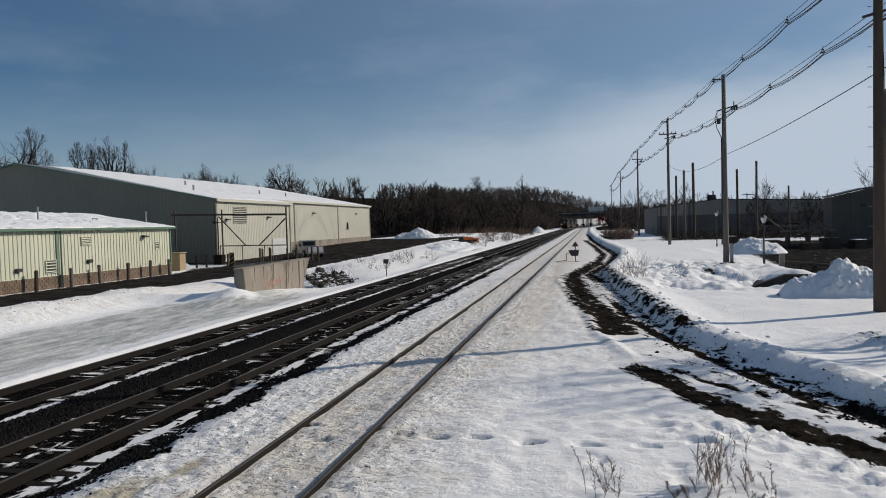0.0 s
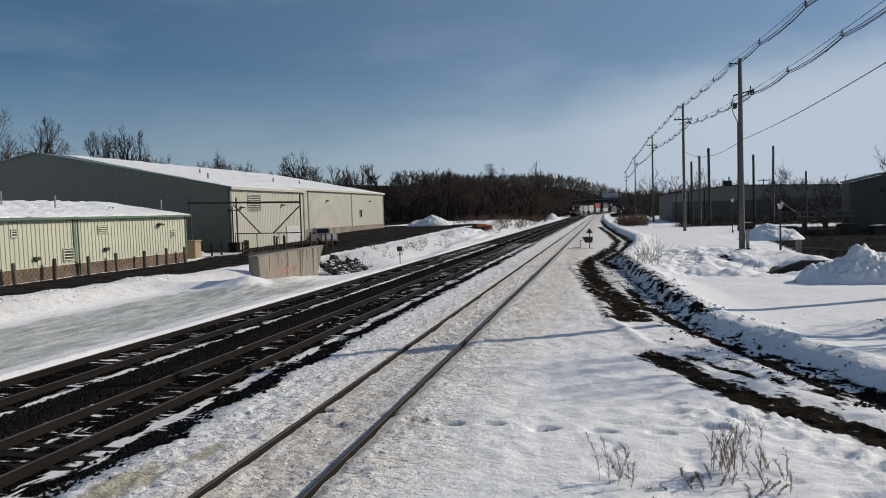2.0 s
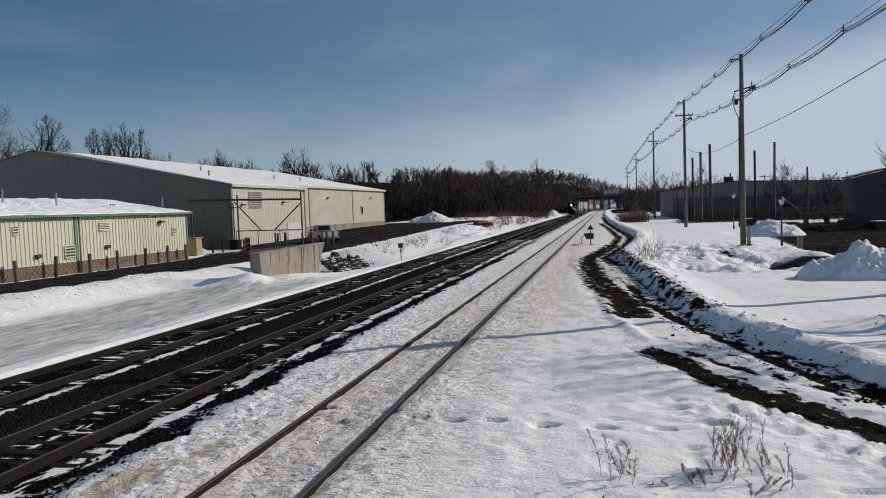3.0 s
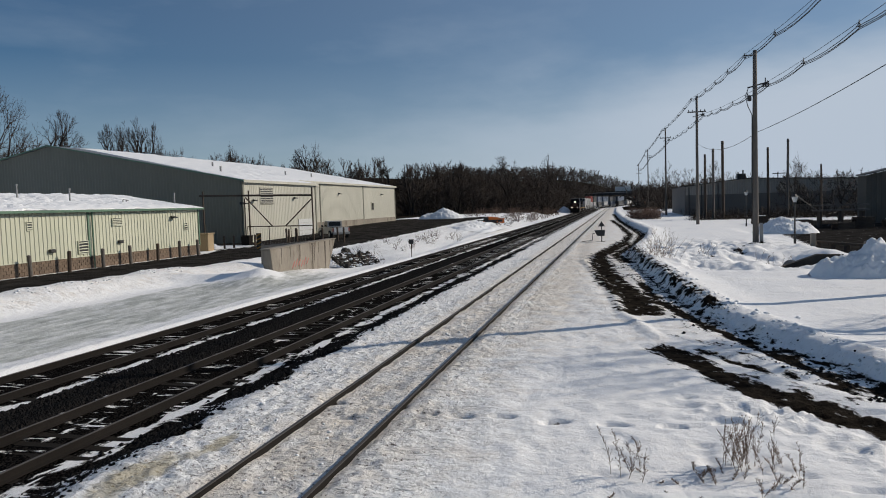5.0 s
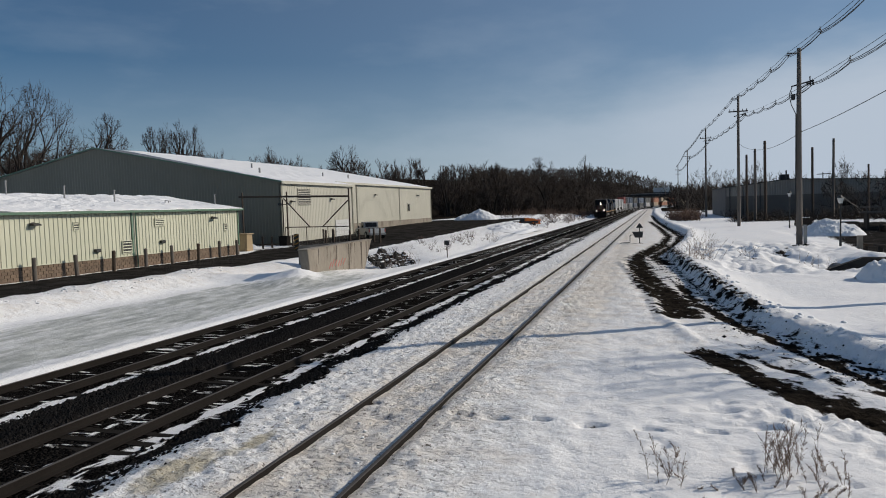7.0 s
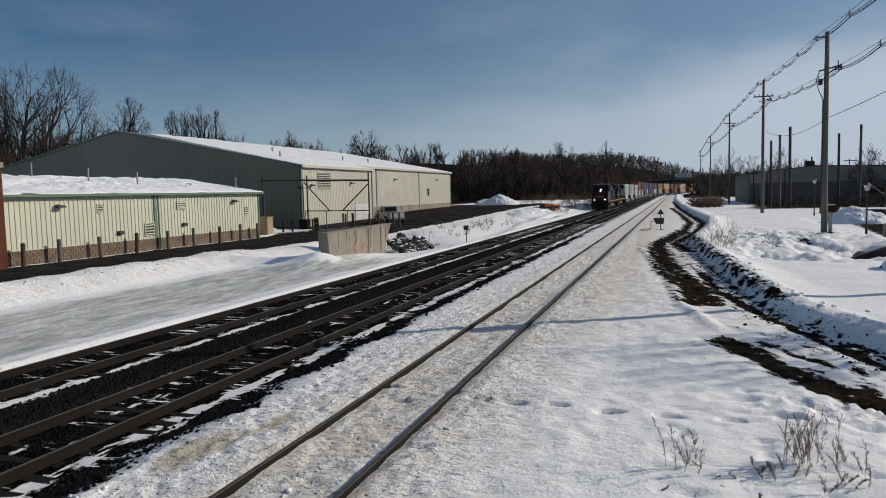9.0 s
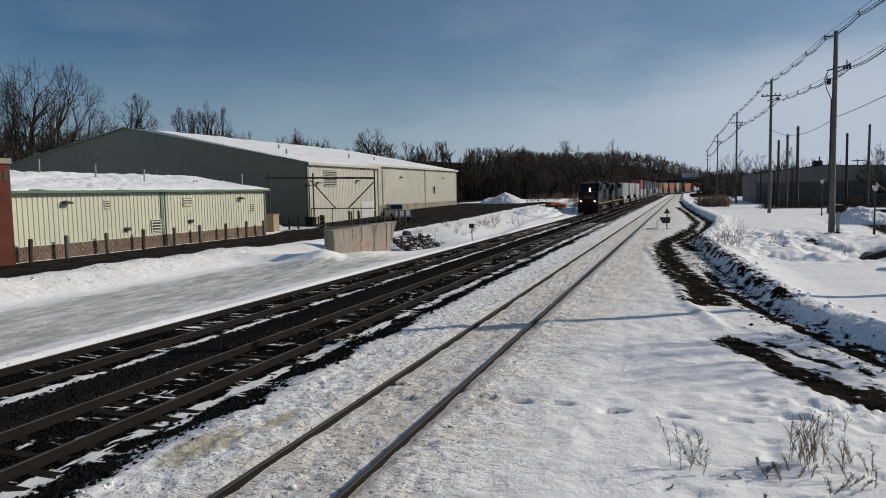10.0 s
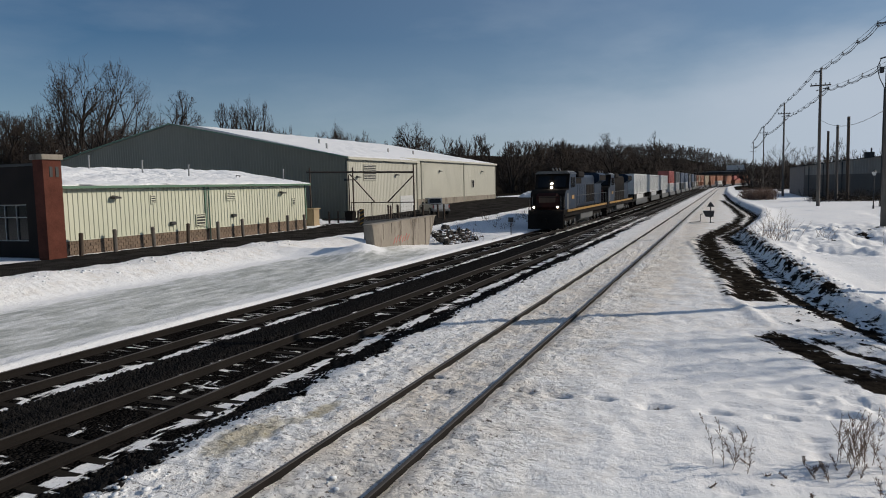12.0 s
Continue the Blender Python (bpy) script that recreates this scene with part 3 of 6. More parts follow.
    yard = (1 - smooth(-26.5, -24.5, gx)) * smooth(58, 63, gy) * (1 - smooth(140, 150, gy)) * (gx > -60)
    # lot asphalt; its dark colour also stands for shaded snow at the back
    lot = smooth(12.2, 14.2, gx - 0.10 * (gy - 55)) * smooth(45, 49, gy - 0.25 * (gx - 13)) * (1 - smooth(98, 112, gy)) * (gx < 80) * 0.70
    lane_snow = 1 - 0.95 * np.exp(-(((gx + 38.2) / 3.6) ** 2 + ((gy - 63.5) / 2.6) ** 2))
    ice = 0.85 * smooth(-24.4, -23.0, gx) * (1 - smooth(-17.0, -16.2, gx)) * (1 - smooth(38, 46, gy)) * (1 - near_line(gx, gy, [(-24.8, 37.0), (-22.6, 37.5), (-20.4, 37.4)], 1.2, 0.8))
    stain = np.exp(-(((gx + 6.9) / 0.5) ** 2 + ((gy - 8.6) / 1.1) ** 2)) + 0.8 * np.exp(-(((gx + 6.4) / 0.25) ** 2 + ((gy - 10.2) / 0.9) ** 2))
    in_near = 1 - smooth(0.7, 1.6, np.abs(gx - NEAR))
    grime = 0.30 + 0.12 * side - 0.12 * lane * (1 - smooth(15, 20, gy)) + 0.10 * smooth(-8.5, -7.5, gx) + 0.06 * smooth(-4.2, -3.0, gx) + 0.28 * in_near + 0.22 * np.exp(-((gx + 2.5) / 0.9) ** 2) + (0.03 + 0.20 * smooth(17, 30, gy)) * (gx > -3.4) * (gx < foot)
    grime = np.where(gx > foot + 1.0, 0.0, grime) + 0.15 * verge + 0.28 * berm
    specks = 0.03 + 0.20 * (1 - smooth(0.5, 1.5, gx - foot)) * (1 - 0.7 * open_snow) + 0.92 * smooth(-8.8, -8.0, gx) * (1 - smooth(-3.4, -1.6, gx))
    specks = np.where(gx < -16.5, 0.12 + 0.5 * verge + 0.35 * berm + 0.25 * rim, specks)
    patch = np.where(np.abs(gx - (MID + FAR) / 2) < 0.75, 0.2, 0.47) + smooth(30, 100, gy) * 0.17
    streak = 0.64 * np.exp(-((gx - FAR - 1.2) / 0.30) ** 2) + 0.40 * np.exp(-((gx - MID + 1.2) / 0.25) ** 2) + 0.68 * np.exp(-((gx - MID - 1.18) / 0.27) ** 2) + 0.40 * np.exp(-((gx - FAR - 0.35) / 0.3) ** 2) + 0.40 * np.exp(-((gx - MID - 0.4) / 0.25) ** 2) + 0.33 * np.exp(-((gx - MID + 0.35) / 0.25) ** 2)
    woods = np.where((gy > 150) & (gx < -48) | (gy > 200) & (gx < -19) | (gy > 340) & (gx < FAR - 6) | (gx < -95) | (gy > 255) & (gx > 2) & (gx < 120), 1.2, 0)
    woods = np.maximum(woods, 0.8 * smooth(9.0, 12.0, gx - 0.1 * (gy - 118)) * smooth(108, 122, gy) * (gx < 70) * (gy < 255))
    wide = len(xs)
    idx = np.arange(gx.size).reshape(gx.shape)
    quads = np.stack([idx[:-1, :-1], idx[:-1, 1:], idx[1:, 1:], idx[1:, :-1]], -1).reshape(-1, 4)
    me = bpy.data.meshes.new("ground")
    me.from_pydata(np.stack([true_x.ravel(), gy.ravel(), z.ravel()], -1).tolist(), [], quads.tolist())
    for key, val in (("ballast", ballast), ("mud", np.maximum(mud * 0.86, woods)), ("asphalt", np.maximum(np.maximum(road, yard) * lane_snow, lot)), ("ice", ice), ("stain", stain),
                     ("grime", grime), ("specks", specks), ("patch", patch), ("streak", streak)):
        me.attributes.new(key, "FLOAT", "POINT").data.foreach_set("value", val.ravel().astype(np.float32))
    me.materials.append(M["ground"])
    me.shade_smooth()
    return tagged(new("ground", me), "trampled old snow with dark ballast, icy flats and muddy wheel ruts", "ground", kind="structure")


build_ground()


# ---------------------------------------------------------------- tracks
def sweep(name, x, z, profile, material, parent, y0=-60.0, y1=620.0):
    stops = [y0, 0.0, 100.0, 220.0] + [BEND_Y + 18 * k for k in range(int((y1 - BEND_Y) / 18) + 1)]
    verts, faces, n = [], [], len(profile)
    for y in stops:
        slope = max(0.0, y - BEND_Y) / BEND_R
        c = 1 / math.hypot(1, slope)
        for px, pz in profile:
            verts.append((line_x(x[0], y) + (x[1] + px) * c, y - (x[1] + px) * slope * c, z + pz))
    for s in range(len(stops) - 1):
        for i in range(n):
            j = (i + 1) % n
            faces.append((s * n + i, s * n + j, (s + 1) * n + j, (s + 1) * n + i))
    return raw(name, verts, faces, material, parent)


RAIL = [(-0.07, -0.172), (-0.07, -0.16), (-0.012, -0.14), (-0.012, -0.045), (-0.036, -0.035), (-0.036, -0.006), (0.036, -0.006), (0.036, -0.035),
        (0.012, -0.045), (0.012, -0.14), (0.07, -0.16), (0.07, -0.172)]
HEAD = [(-0.034, -0.006), (-0.026, 0.0), (0.026, 0.0), (0.034, -0.006)]


def build_track(x, z, ties, label):
    track = thing("railway_track", label, "railway track", group="railway tracks")
    for side in (-0.7525, 0.7525):
        rail = sweep("rail", (x, side), z, RAIL, "rail", track)
        head = sweep("rail_head", (x, side), z, HEAD, "railhead", rail)
        head["label"] = "worn shiny running surface"
    if not ties:
        return track
    tie = mesh("tie", boxes((-1.3, 1.3, -0.115, 0.115, -0.20, 0.0), bevel=0.015), "tie")
    plate = mesh("tie_plate", boxes((-0.1, 0.1, -0.1, 0.1, 0, 0.012)), "rail")
    rows, y = [], 5.0
    while y < BEND_Y:
        rows.append(y)
        y += 0.53
    for k, y in enumerate(rows[:150]):
        ob = new("tie", tie)
        ob.parent = track
        ob.matrix_basis = pose(x + random.uniform(-0.05, 0.05), y, z - 0.205 + random.uniform(-0.035, 0.01), 0, 0, random.uniform(-0.8, 0.8))
        for side in (-0.7525, 0.7525):
            pl = new("tie_plate", plate)
            pl.parent = ob
            pl.matrix_basis = pose(side, 0, 0)
    bm = bmesh.new()
    for y in rows[150:]:
        box(bm, x - 1.3, x + 1.3, y - 0.115, y + 0.115, z - 0.38, z - 0.178)
    rest = part("tie_row", bm, "tie", track)
    rest["kind"] = "stuff"
    return track


build_track(NEAR, 0.0, False, "snow-packed siding track with rusty brown rails")
build_track(MID, MAIN_Z, True, "main line track with brown rails on dark ballast and ties")
build_track(FAR, MAIN_Z, True, "main line track with brown rails, snow lying between its ties")


# ---------------------------------------------------------------- buildings
def ribbed(axis, at, a, b, z0, z1, out_dir, pitch=0.305, depth=0.05, thick=0.12, top=None):
    """Ribbed sheet siding as one mesh, with thickness. axis: the way it runs; out_dir: +1 or -1, the way its ribs stand out. top(a): its upper edge."""
    pts, v = [], a
    while v < b - 1e-6:
        for dv, dp in ((0.0, 0.0), (pitch * 0.62, 0.0), (pitch * 0.70, depth), (pitch * 0.92, depth)):
            if v + dv < b:
                pts.append((v + dv, at + out_dir * dp))
        v += pitch
    pts.append((b, at))
    verts, faces = [], []
    for run, off in pts:
        zt = top(run) if top else z1
        for z in (z0, zt):
            verts.append((off, run, z) if axis == "y" else (run, off, z))
    n = len(pts)
    for i in range(n - 1):
        faces.append((2 * i, 2 * i + 2, 2 * i + 3, 2 * i + 1))
    back = at - out_dir * thick
    k = len(verts)
    for run in (a, b):
        zt = top(run) if top else z1
        for z in (z0, zt):
            verts.append((back, run, z) if axis == "y" else (run, back, z))
    faces += [(k, k + 1, k + 3, k + 2), (0, 1, k + 1, k), (2 * n - 2, k + 2, k + 3, 2 * n - 1)]
    bm = bmesh.new()
    vs = [bm.verts.new(p) for p in verts]
    for f in faces:
        bm.faces.new([vs[i] for i in f])
    bmesh.ops.recalc_face_normals(bm, faces=bm.faces[:])
    return bm


def snow_sheet(corners, thick, step=0.7, rag=0.0, seed=0.0):
    """A lumpy slab of snow on a sloping quad a-b-c-d (a-b is the lower edge), with a ragged lower edge."""
    a, b, c, d = (Vector(p) for p in corners)
    nu, nv = max(2, int((b - a).length / step)), max(2, int((d - a).length / step))
    verts, faces = [], []
    for j in range(nv + 1):
        for i in range(nu + 1):
            u, v = i / nu, j / nv
            if j == 0:
                v = max(-0.03, (noise.noise((u * (b - a).length * 0.45, 0.3, seed)) * 1.2 + noise.noise((u * (b - a).length * 1.7, 0.3, seed)) * 0.5)) * rag
            p = (a * (1 - u) + b * u) * (1 - v) + (d * (1 - u) + c * u) * v
            h = thick * (0.8 + 0.8 * noise.noise((p.x * 0.8, p.y * 0.8, seed + 5)) + 0.35 * noise.noise((p.x * 3.1, p.y * 2.3, seed + 9)))
            edge = min(1.0, 6 * min(u, 1 - u, 1.0) + 0.3, 5 * j / nv + 0.35)
            verts.append((p.x, p.y, p.z + max(0.015, h * edge)))
    for j in range(nv):
        for i in range(nu):
            k = j * (nu + 1) + i
            faces.append((k, k + 1, k + nu + 2, k + nu + 1))
    ring = [i for i in range(nu + 1)] + [j * (nu + 1) + nu for j in range(1, nv + 1)] + [nv * (nu + 1) + i for i in range(nu - 1, -1, -1)] + [j * (nu + 1) for j in range(nv - 1, 0, -1)]
    k0 = len(verts)
    for i in ring:
        p = verts[i]
        verts.append((p[0], p[1], p[2] - thick * 0.9))
    for q in range(len(ring)):
        r = (q + 1) % len(ring)
        faces.append((ring[q], k0 + q, k0 + r, ring[r]))
    bm = bmesh.new()
    vs = [bm.verts.new(p) for p in verts]
    for f in faces:
        bm.faces.new([vs[i] for i in f])
    bmesh.ops.recalc_face_normals(bm, faces=bm.faces[:])
    return bm


def wall_light(parent, x, y, z):
    lamp = part("wall_light", boxes((x, x + 0.05, y - 0.12, y + 0.12, z - 0.12, z + 0.1)), "dark", parent, "dark bronze floodlight")
    bm = prism([(x + 0.05, z + 0.06), (x + 0.42, z - 0.02), (x + 0.42, z - 0.12), (x + 0.05, z - 0.1)], "y", y - 0.28, y + 0.28)
    part("lamp_head", bm, "dark", lamp)


def louvre(parent, x, y0, y1, z0, z1, n, mat="cream"):
    vent = part("wall_vent", boxes((x, x + 0.04, y0, y1, z0, z1)), "dark", parent, "louvred wall vent")
    f = 0.05
    part("vent_frame", boxes((x, x + 0.07, y0 - f, y1 + f, z1, z1 + f), (x, x + 0.07, y0 - f, y1 + f, z0 - f, z0), (x, x + 0.07, y0 - f, y0, z0, z1), (x, x + 0.07, y1, y1 + f, z0, z1)), mat, vent)
    slat = mesh("slat", prism([(0.03, -0.03), (0.075, -0.05), (0.08, -0.04), (0.035, 0.03)], "y", y0, y1), mat)
    for i in range(n):
        s = new("slat", slat)
        s.parent = vent
        s.matrix_basis = pose(x, 0, z0 + (i + 0.5) * (z1 - z0) / n)


PIPES = ((39.6, 0.93), (42.65, 0.66), (45.6, 0.42), (56.4, 0.22))     # along the roof, and up its slope


def build_shed():
    X, Y0, Y1, BASE, EAVE, RIDGE_X, RIDGE = -37.2, 30.3, 57.3, 0.88, 4.22, -45.2, 5.62
    shed = thing("metal_shed", "long low cream ribbed-metal building with green trim and a snowy roof", "building")
    SEAM = 43.4
    for a, b in ((Y0, SEAM - 0.12), (SEAM + 0.12, Y1 - 0.15)):
        part("siding", ribbed("y", X, a, b, BASE, EAVE - 0.05, 1, 0.36, 0.042), "cream", shed, "cream ribbed siding")
    end = ribbed("x", Y1, RIDGE_X, X - 0.15, BASE, EAVE, 1, top=lambda x: EAVE + (X - x) / (X - RIDGE_X) * (RIDGE - EAVE) - 0.08)
    part("end_wall", end, "cream", shed)
    part("end_wall", ribbed("x", Y0, RIDGE_X, X - 0.15, BASE, EAVE, -1, top=lambda x: EAVE + (X - x) / (X - RIDGE_X) * (RIDGE - EAVE) - 0.08), "cream", shed)
    part("back_wall", boxes((-53.2, -53.05, Y0, Y1, -0.4, EAVE)), "cream", shed)
    roof = part("roof", prism([(X + 0.35, EAVE - 0.06), (X + 0.35, EAVE + 0.02), (RIDGE_X, RIDGE), (-53.5, EAVE), (-53.5, EAVE - 0.08), (RIDGE_X, RIDGE - 0.08)], "y", Y0 + 0.02, Y1 + 0.3), "steel", shed, "pale metal roof")
    part("roof_snow", snow_sheet(((X + 0.38, Y0, EAVE + 0.03), (X + 0.38, Y1 + 0.2, EAVE + 0.03), (RIDGE_X, Y1 + 0.2, RIDGE), (RIDGE_X, Y0 + 0.35, RIDGE)), 0.17, 0.25, 0.05, 1.5), "snow", roof, "patchy melting snow")
    part("gutter", prism([(X + 0.33, EAVE - 0.14), (X + 0.45, EAVE - 0.14), (X + 0.47, EAVE + 0.02), (X + 0.33, EAVE + 0.02)], "y", Y0, Y1 + 0.3), "green", roof, "green eaves gutter")
    part("rake_trim", prism([(X + 0.4, EAVE - 0.14), (X + 0.4, EAVE + 0.04), (RIDGE_X, RIDGE + 0.03), (RIDGE_X, RIDGE - 0.15)], "y", Y1 + 0.3, Y1 + 0.38), "green", roof)
    for y in (SEAM, Y1 - 0.05, Y0 + 0.06):
        part("corner_trim", boxes((X - 0.02, X + 0.07, y - 0.06, y + 0.06, BASE - 0.05, EAVE - 0.06)), "green", shed, "green upright trim")
    pipe = bmesh.new()
    rod(pipe, (X + 0.14, SEAM + 0.3, -0.2), (X + 0.14, SEAM + 0.3, EAVE - 0.1), 0.05, sides=8)
    part("downpipe", pipe, "green", shed, "green rain pipe")
    base = part("block_base", boxes((X - 0.35, X - 0.005, Y0, Y1, -0.5, BASE)), "mortar", shed, "split-faced brown block base")
    part("base_sill", boxes((X - 0.02, X + 0.06, Y0, Y1, BASE, BASE + 0.05)), "cream", shed)
    block = mesh("block", boxes((-0.03, 0.03, -0.19, 0.19, -0.095, 0.095), bevel=0.012), "block")
    for r in range(5):
        y = Y0 + (0.2 if r % 2 else 0.4)
        while y < Y1 - 0.2:
            o = new("block", block)
            o.parent = base
            o.matrix_basis = pose(X + random.uniform(-0.008, 0.004), y, BASE - 0.1 - r * 0.2)
            y += 0.4
    # small fittings on the wall
    for y in (34.7, 53.3):
        wall_light(shed, X + 0.03, y, 3.5)
    louvre(shed, X + 0.03, 45.9, 46.9, 3.0, 3.55, 4)
    louvre(shed, X + 0.03, 42.3, 43.2, 1.15, 2.0, 4)
    louvre(shed, X + 0.03, 37.9, 38.3, 3.0, 3.5, 3)
    louvre(shed, X + 0.03, 55.0, 55.4, 2.3, 2.9, 3)
    for y, z in ((39.8, 1.5), (46.6, 1.75)):
        part("exhaust_hood", boxes((X, X + 0.25, y - 0.25, y + 0.25, z - 0.12, z + 0.12), bevel=0.04), "dark", shed, "black exhaust hood")
    for y, t in PIPES:
        x = X - t * 8
        z = EAVE + t * (RIDGE - EAVE)
        stack = part("vent_pipe", rods((( x, y, z - 0.1), (x, y, z + 1.0), 0.06), ((x, y, z + 1.0), (x, y, z + 1.12), 0.09), sides=8), "steel", shed, "grey roof vent pipe")
    part("roof_antenna", rods(((X - 2.3, 50.2, 4.6), (X - 2.3, 50.2, 5.05), 0.03), ((X - 2.3, 50.6, 4.6), (X - 2.3, 50.6, 5.05), 0.03), ((X - 2.3, 50.2, 5.05), (X - 2.3, 50.9, 5.0), 0.03)), "dark", shed)


def build_warehouse():
    X, X2, Y0, YM, Y1 = -39.2, -42.0, 68.8, 87.8, 131.0
    RX, RZ, SL = -63.6, 12.1, 0.2
    LX = 2 * RX - X
    def roof_z(x):
        return RZ - SL * abs(x - RX)
    wh = thing("warehouse", "big tan metal warehouse with a dark shaded gable and snow-covered roof", "building")
    part("front_wall", ribbed("y", X, Y0 + 0.15, YM - 0.1, 0.0, roof_z(X) - 0.05, 1, 0.4, 0.028, 0.2), "tan", wh, "tan ribbed siding")
    for a, b in ((YM, 113.4), (113.7, Y1 - 0.1)):
        part("front_wall", ribbed("y", X2, a, b, 1.9, roof_z(X2) - 0.05, 1, 0.4, 0.028, 0.2), "tan", wh, "tan ribbed siding")
    part("stem_wall", boxes((X2 - 0.25, X2 + 0.05, YM, Y1, -0.5, 1.9)), "concrete", wh, "bare concrete stem wall")
    # gable siding is darker than the tan walls; its shade is in the colour
    part("gable_wall", ribbed("x", Y0, LX, X - 0.15, -0.3, 8, -1, 0.4, 0.018, 0.2, top=lambda x: roof_z(x) - 0.05), "slate", wh, "ribbed gable, grey-green darkened for shade")
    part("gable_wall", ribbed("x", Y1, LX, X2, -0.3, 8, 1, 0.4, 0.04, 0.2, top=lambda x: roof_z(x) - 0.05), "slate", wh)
    part("return_wall", ribbed("x", YM, X2, X - 0.1, -0.3, roof_z(X2) - 0.05, 1, 0.4, 0.04, 0.2, top=lambda x: roof_z(x) - 0.05), "tan", wh)
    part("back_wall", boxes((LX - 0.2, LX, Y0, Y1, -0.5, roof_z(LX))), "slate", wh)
    roof = part("roof", prism([(X2 + 0.3, roof_z(X2 + 0.3) - 0.12), (X2 + 0.3, roof_z(X2 + 0.3)), (RX, RZ), (LX - 0.3, roof_z(LX - 0.3)), (LX - 0.3, roof_z(LX - 0.3) - 0.12), (RX, RZ - 0.12)], "y", Y0 - 0.25, Y1 + 0.25), "steel", wh, "pale metal roof")
    part("annex_roof", prism([(X + 0.3, roof_z(X + 0.3) - 0.12), (X + 0.3, roof_z(X + 0.3)), (X2 + 0.3, roof_z(X2 + 0.3)), (X2 + 0.3, roof_z(X2 + 0.3) - 0.12)], "y", Y0 - 0.25, YM + 0.2), "steel", wh)
    part("roof_snow", snow_sheet(((X2 + 0.3, Y0 + 0.6, roof_z(X2 + 0.3)), (X2 + 0.3, Y1, roof_z(X2 + 0.3)), (RX + 0.2, Y1, RZ), (RX + 0.2, Y0 + 4.0, RZ)), 0.16, 1.2, 0.02, 3.0), "snow", roof, "smooth snow cover")
    part("annex_snow", snow_sheet(((X + 0.35, Y0 + 0.3, roof_z(X + 0.35)), (X + 0.35, YM, roof_z(X + 0.35)), (X2 + 0.2, YM, roof_z(X2 + 0.2)), (X2 + 0.2, Y0 + 0.6, roof_z(X2 + 0.2))), 0.14, 0.7, 0.05, 4.0), "snow", roof, "smooth snow cover")
    for x, a, b, z in ((X, Y0 - 0.2, YM + 0.2, roof_z(X)), (X2, YM + 0.2, Y1 + 0.2, roof_z(X2))):
        part("eaves_trim", boxes((x + 0.28, x + 0.4, a, b, z - 0.32, z - 0.02)), "tan", roof, "tan eaves gutter")
    part("rake_trim", prism([(X + 0.4, roof_z(X + 0.4) - 0.12), (X + 0.4, roof_z(X + 0.4) + 0.04), (RX, RZ + 0.05), (LX, roof_z(LX) + 0.04), (LX, roof_z(LX) - 0.12), (RX, RZ - 0.11)], "y", Y0 - 0.35, Y0 - 0.25), "green", roof, "green gable trim")
    for x, y, z1 in ((X, Y0 + 0.1, roof_z(X)), (X, YM - 0.1, roof_z(X)), (X2, 113.55, roof_z(X2)), (X2, Y1, roof_z(X2)), (X2, 95.6, roof_z(X2))):
        part("corner_trim", boxes((x - 0.05, x + 0.09, y - 0.14, y + 0.14, 0.0, z1 - 0.1)), "slate", wh, "dark upright trim")
    louvre(wh, X + 0.04, 72.6, 75.6, 4.6, 6.4, 9, "tan")
    door = part("overhead_door", boxes((X + 0.03, X + 0.1, 82.2, 86.4, 0.2, 2.6)), "white", wh, "white sectional overhead door")
    for k in range(1, 5):
        part("door_seam", boxes((X + 0.1, X + 0.11, 82.2, 86.4, 0.2 + k * 0.48, 0.22 + k * 0.48)), "steel", door)
    for x, y, z in ((X, 71.0, 5.0), (X, 81.2, 5.3), (X2, 102.6, 6.1), (X2, 122.8, 6.2)):
        wall_light(wh, x + 0.05, y, z)
    part("small_window", boxes((X2 + 0.03, X2 + 0.09, 117.6, 118.5, 3.4, 4.6)), "glass", wh)
    part("window_surround", boxes((X2 + 0.03, X2 + 0.11, 117.45, 117.6, 3.3, 4.7), (X2 + 0.03, X2 + 0.11, 118.5, 118.65, 3.3, 4.7), (X2 + 0.03, X2 + 0.11, 117.45, 118.65, 4.6, 4.75)), "tan", wh)
    for y, x in ((76.0, -46), (84.0, -52), (95.0, -47), (104.0, -47)):
        part("roof_vent", rods(((x, y, roof_z(x)), (x, y, roof_z(x) + 0.7), 0.12), sides=8), "steel", wh)


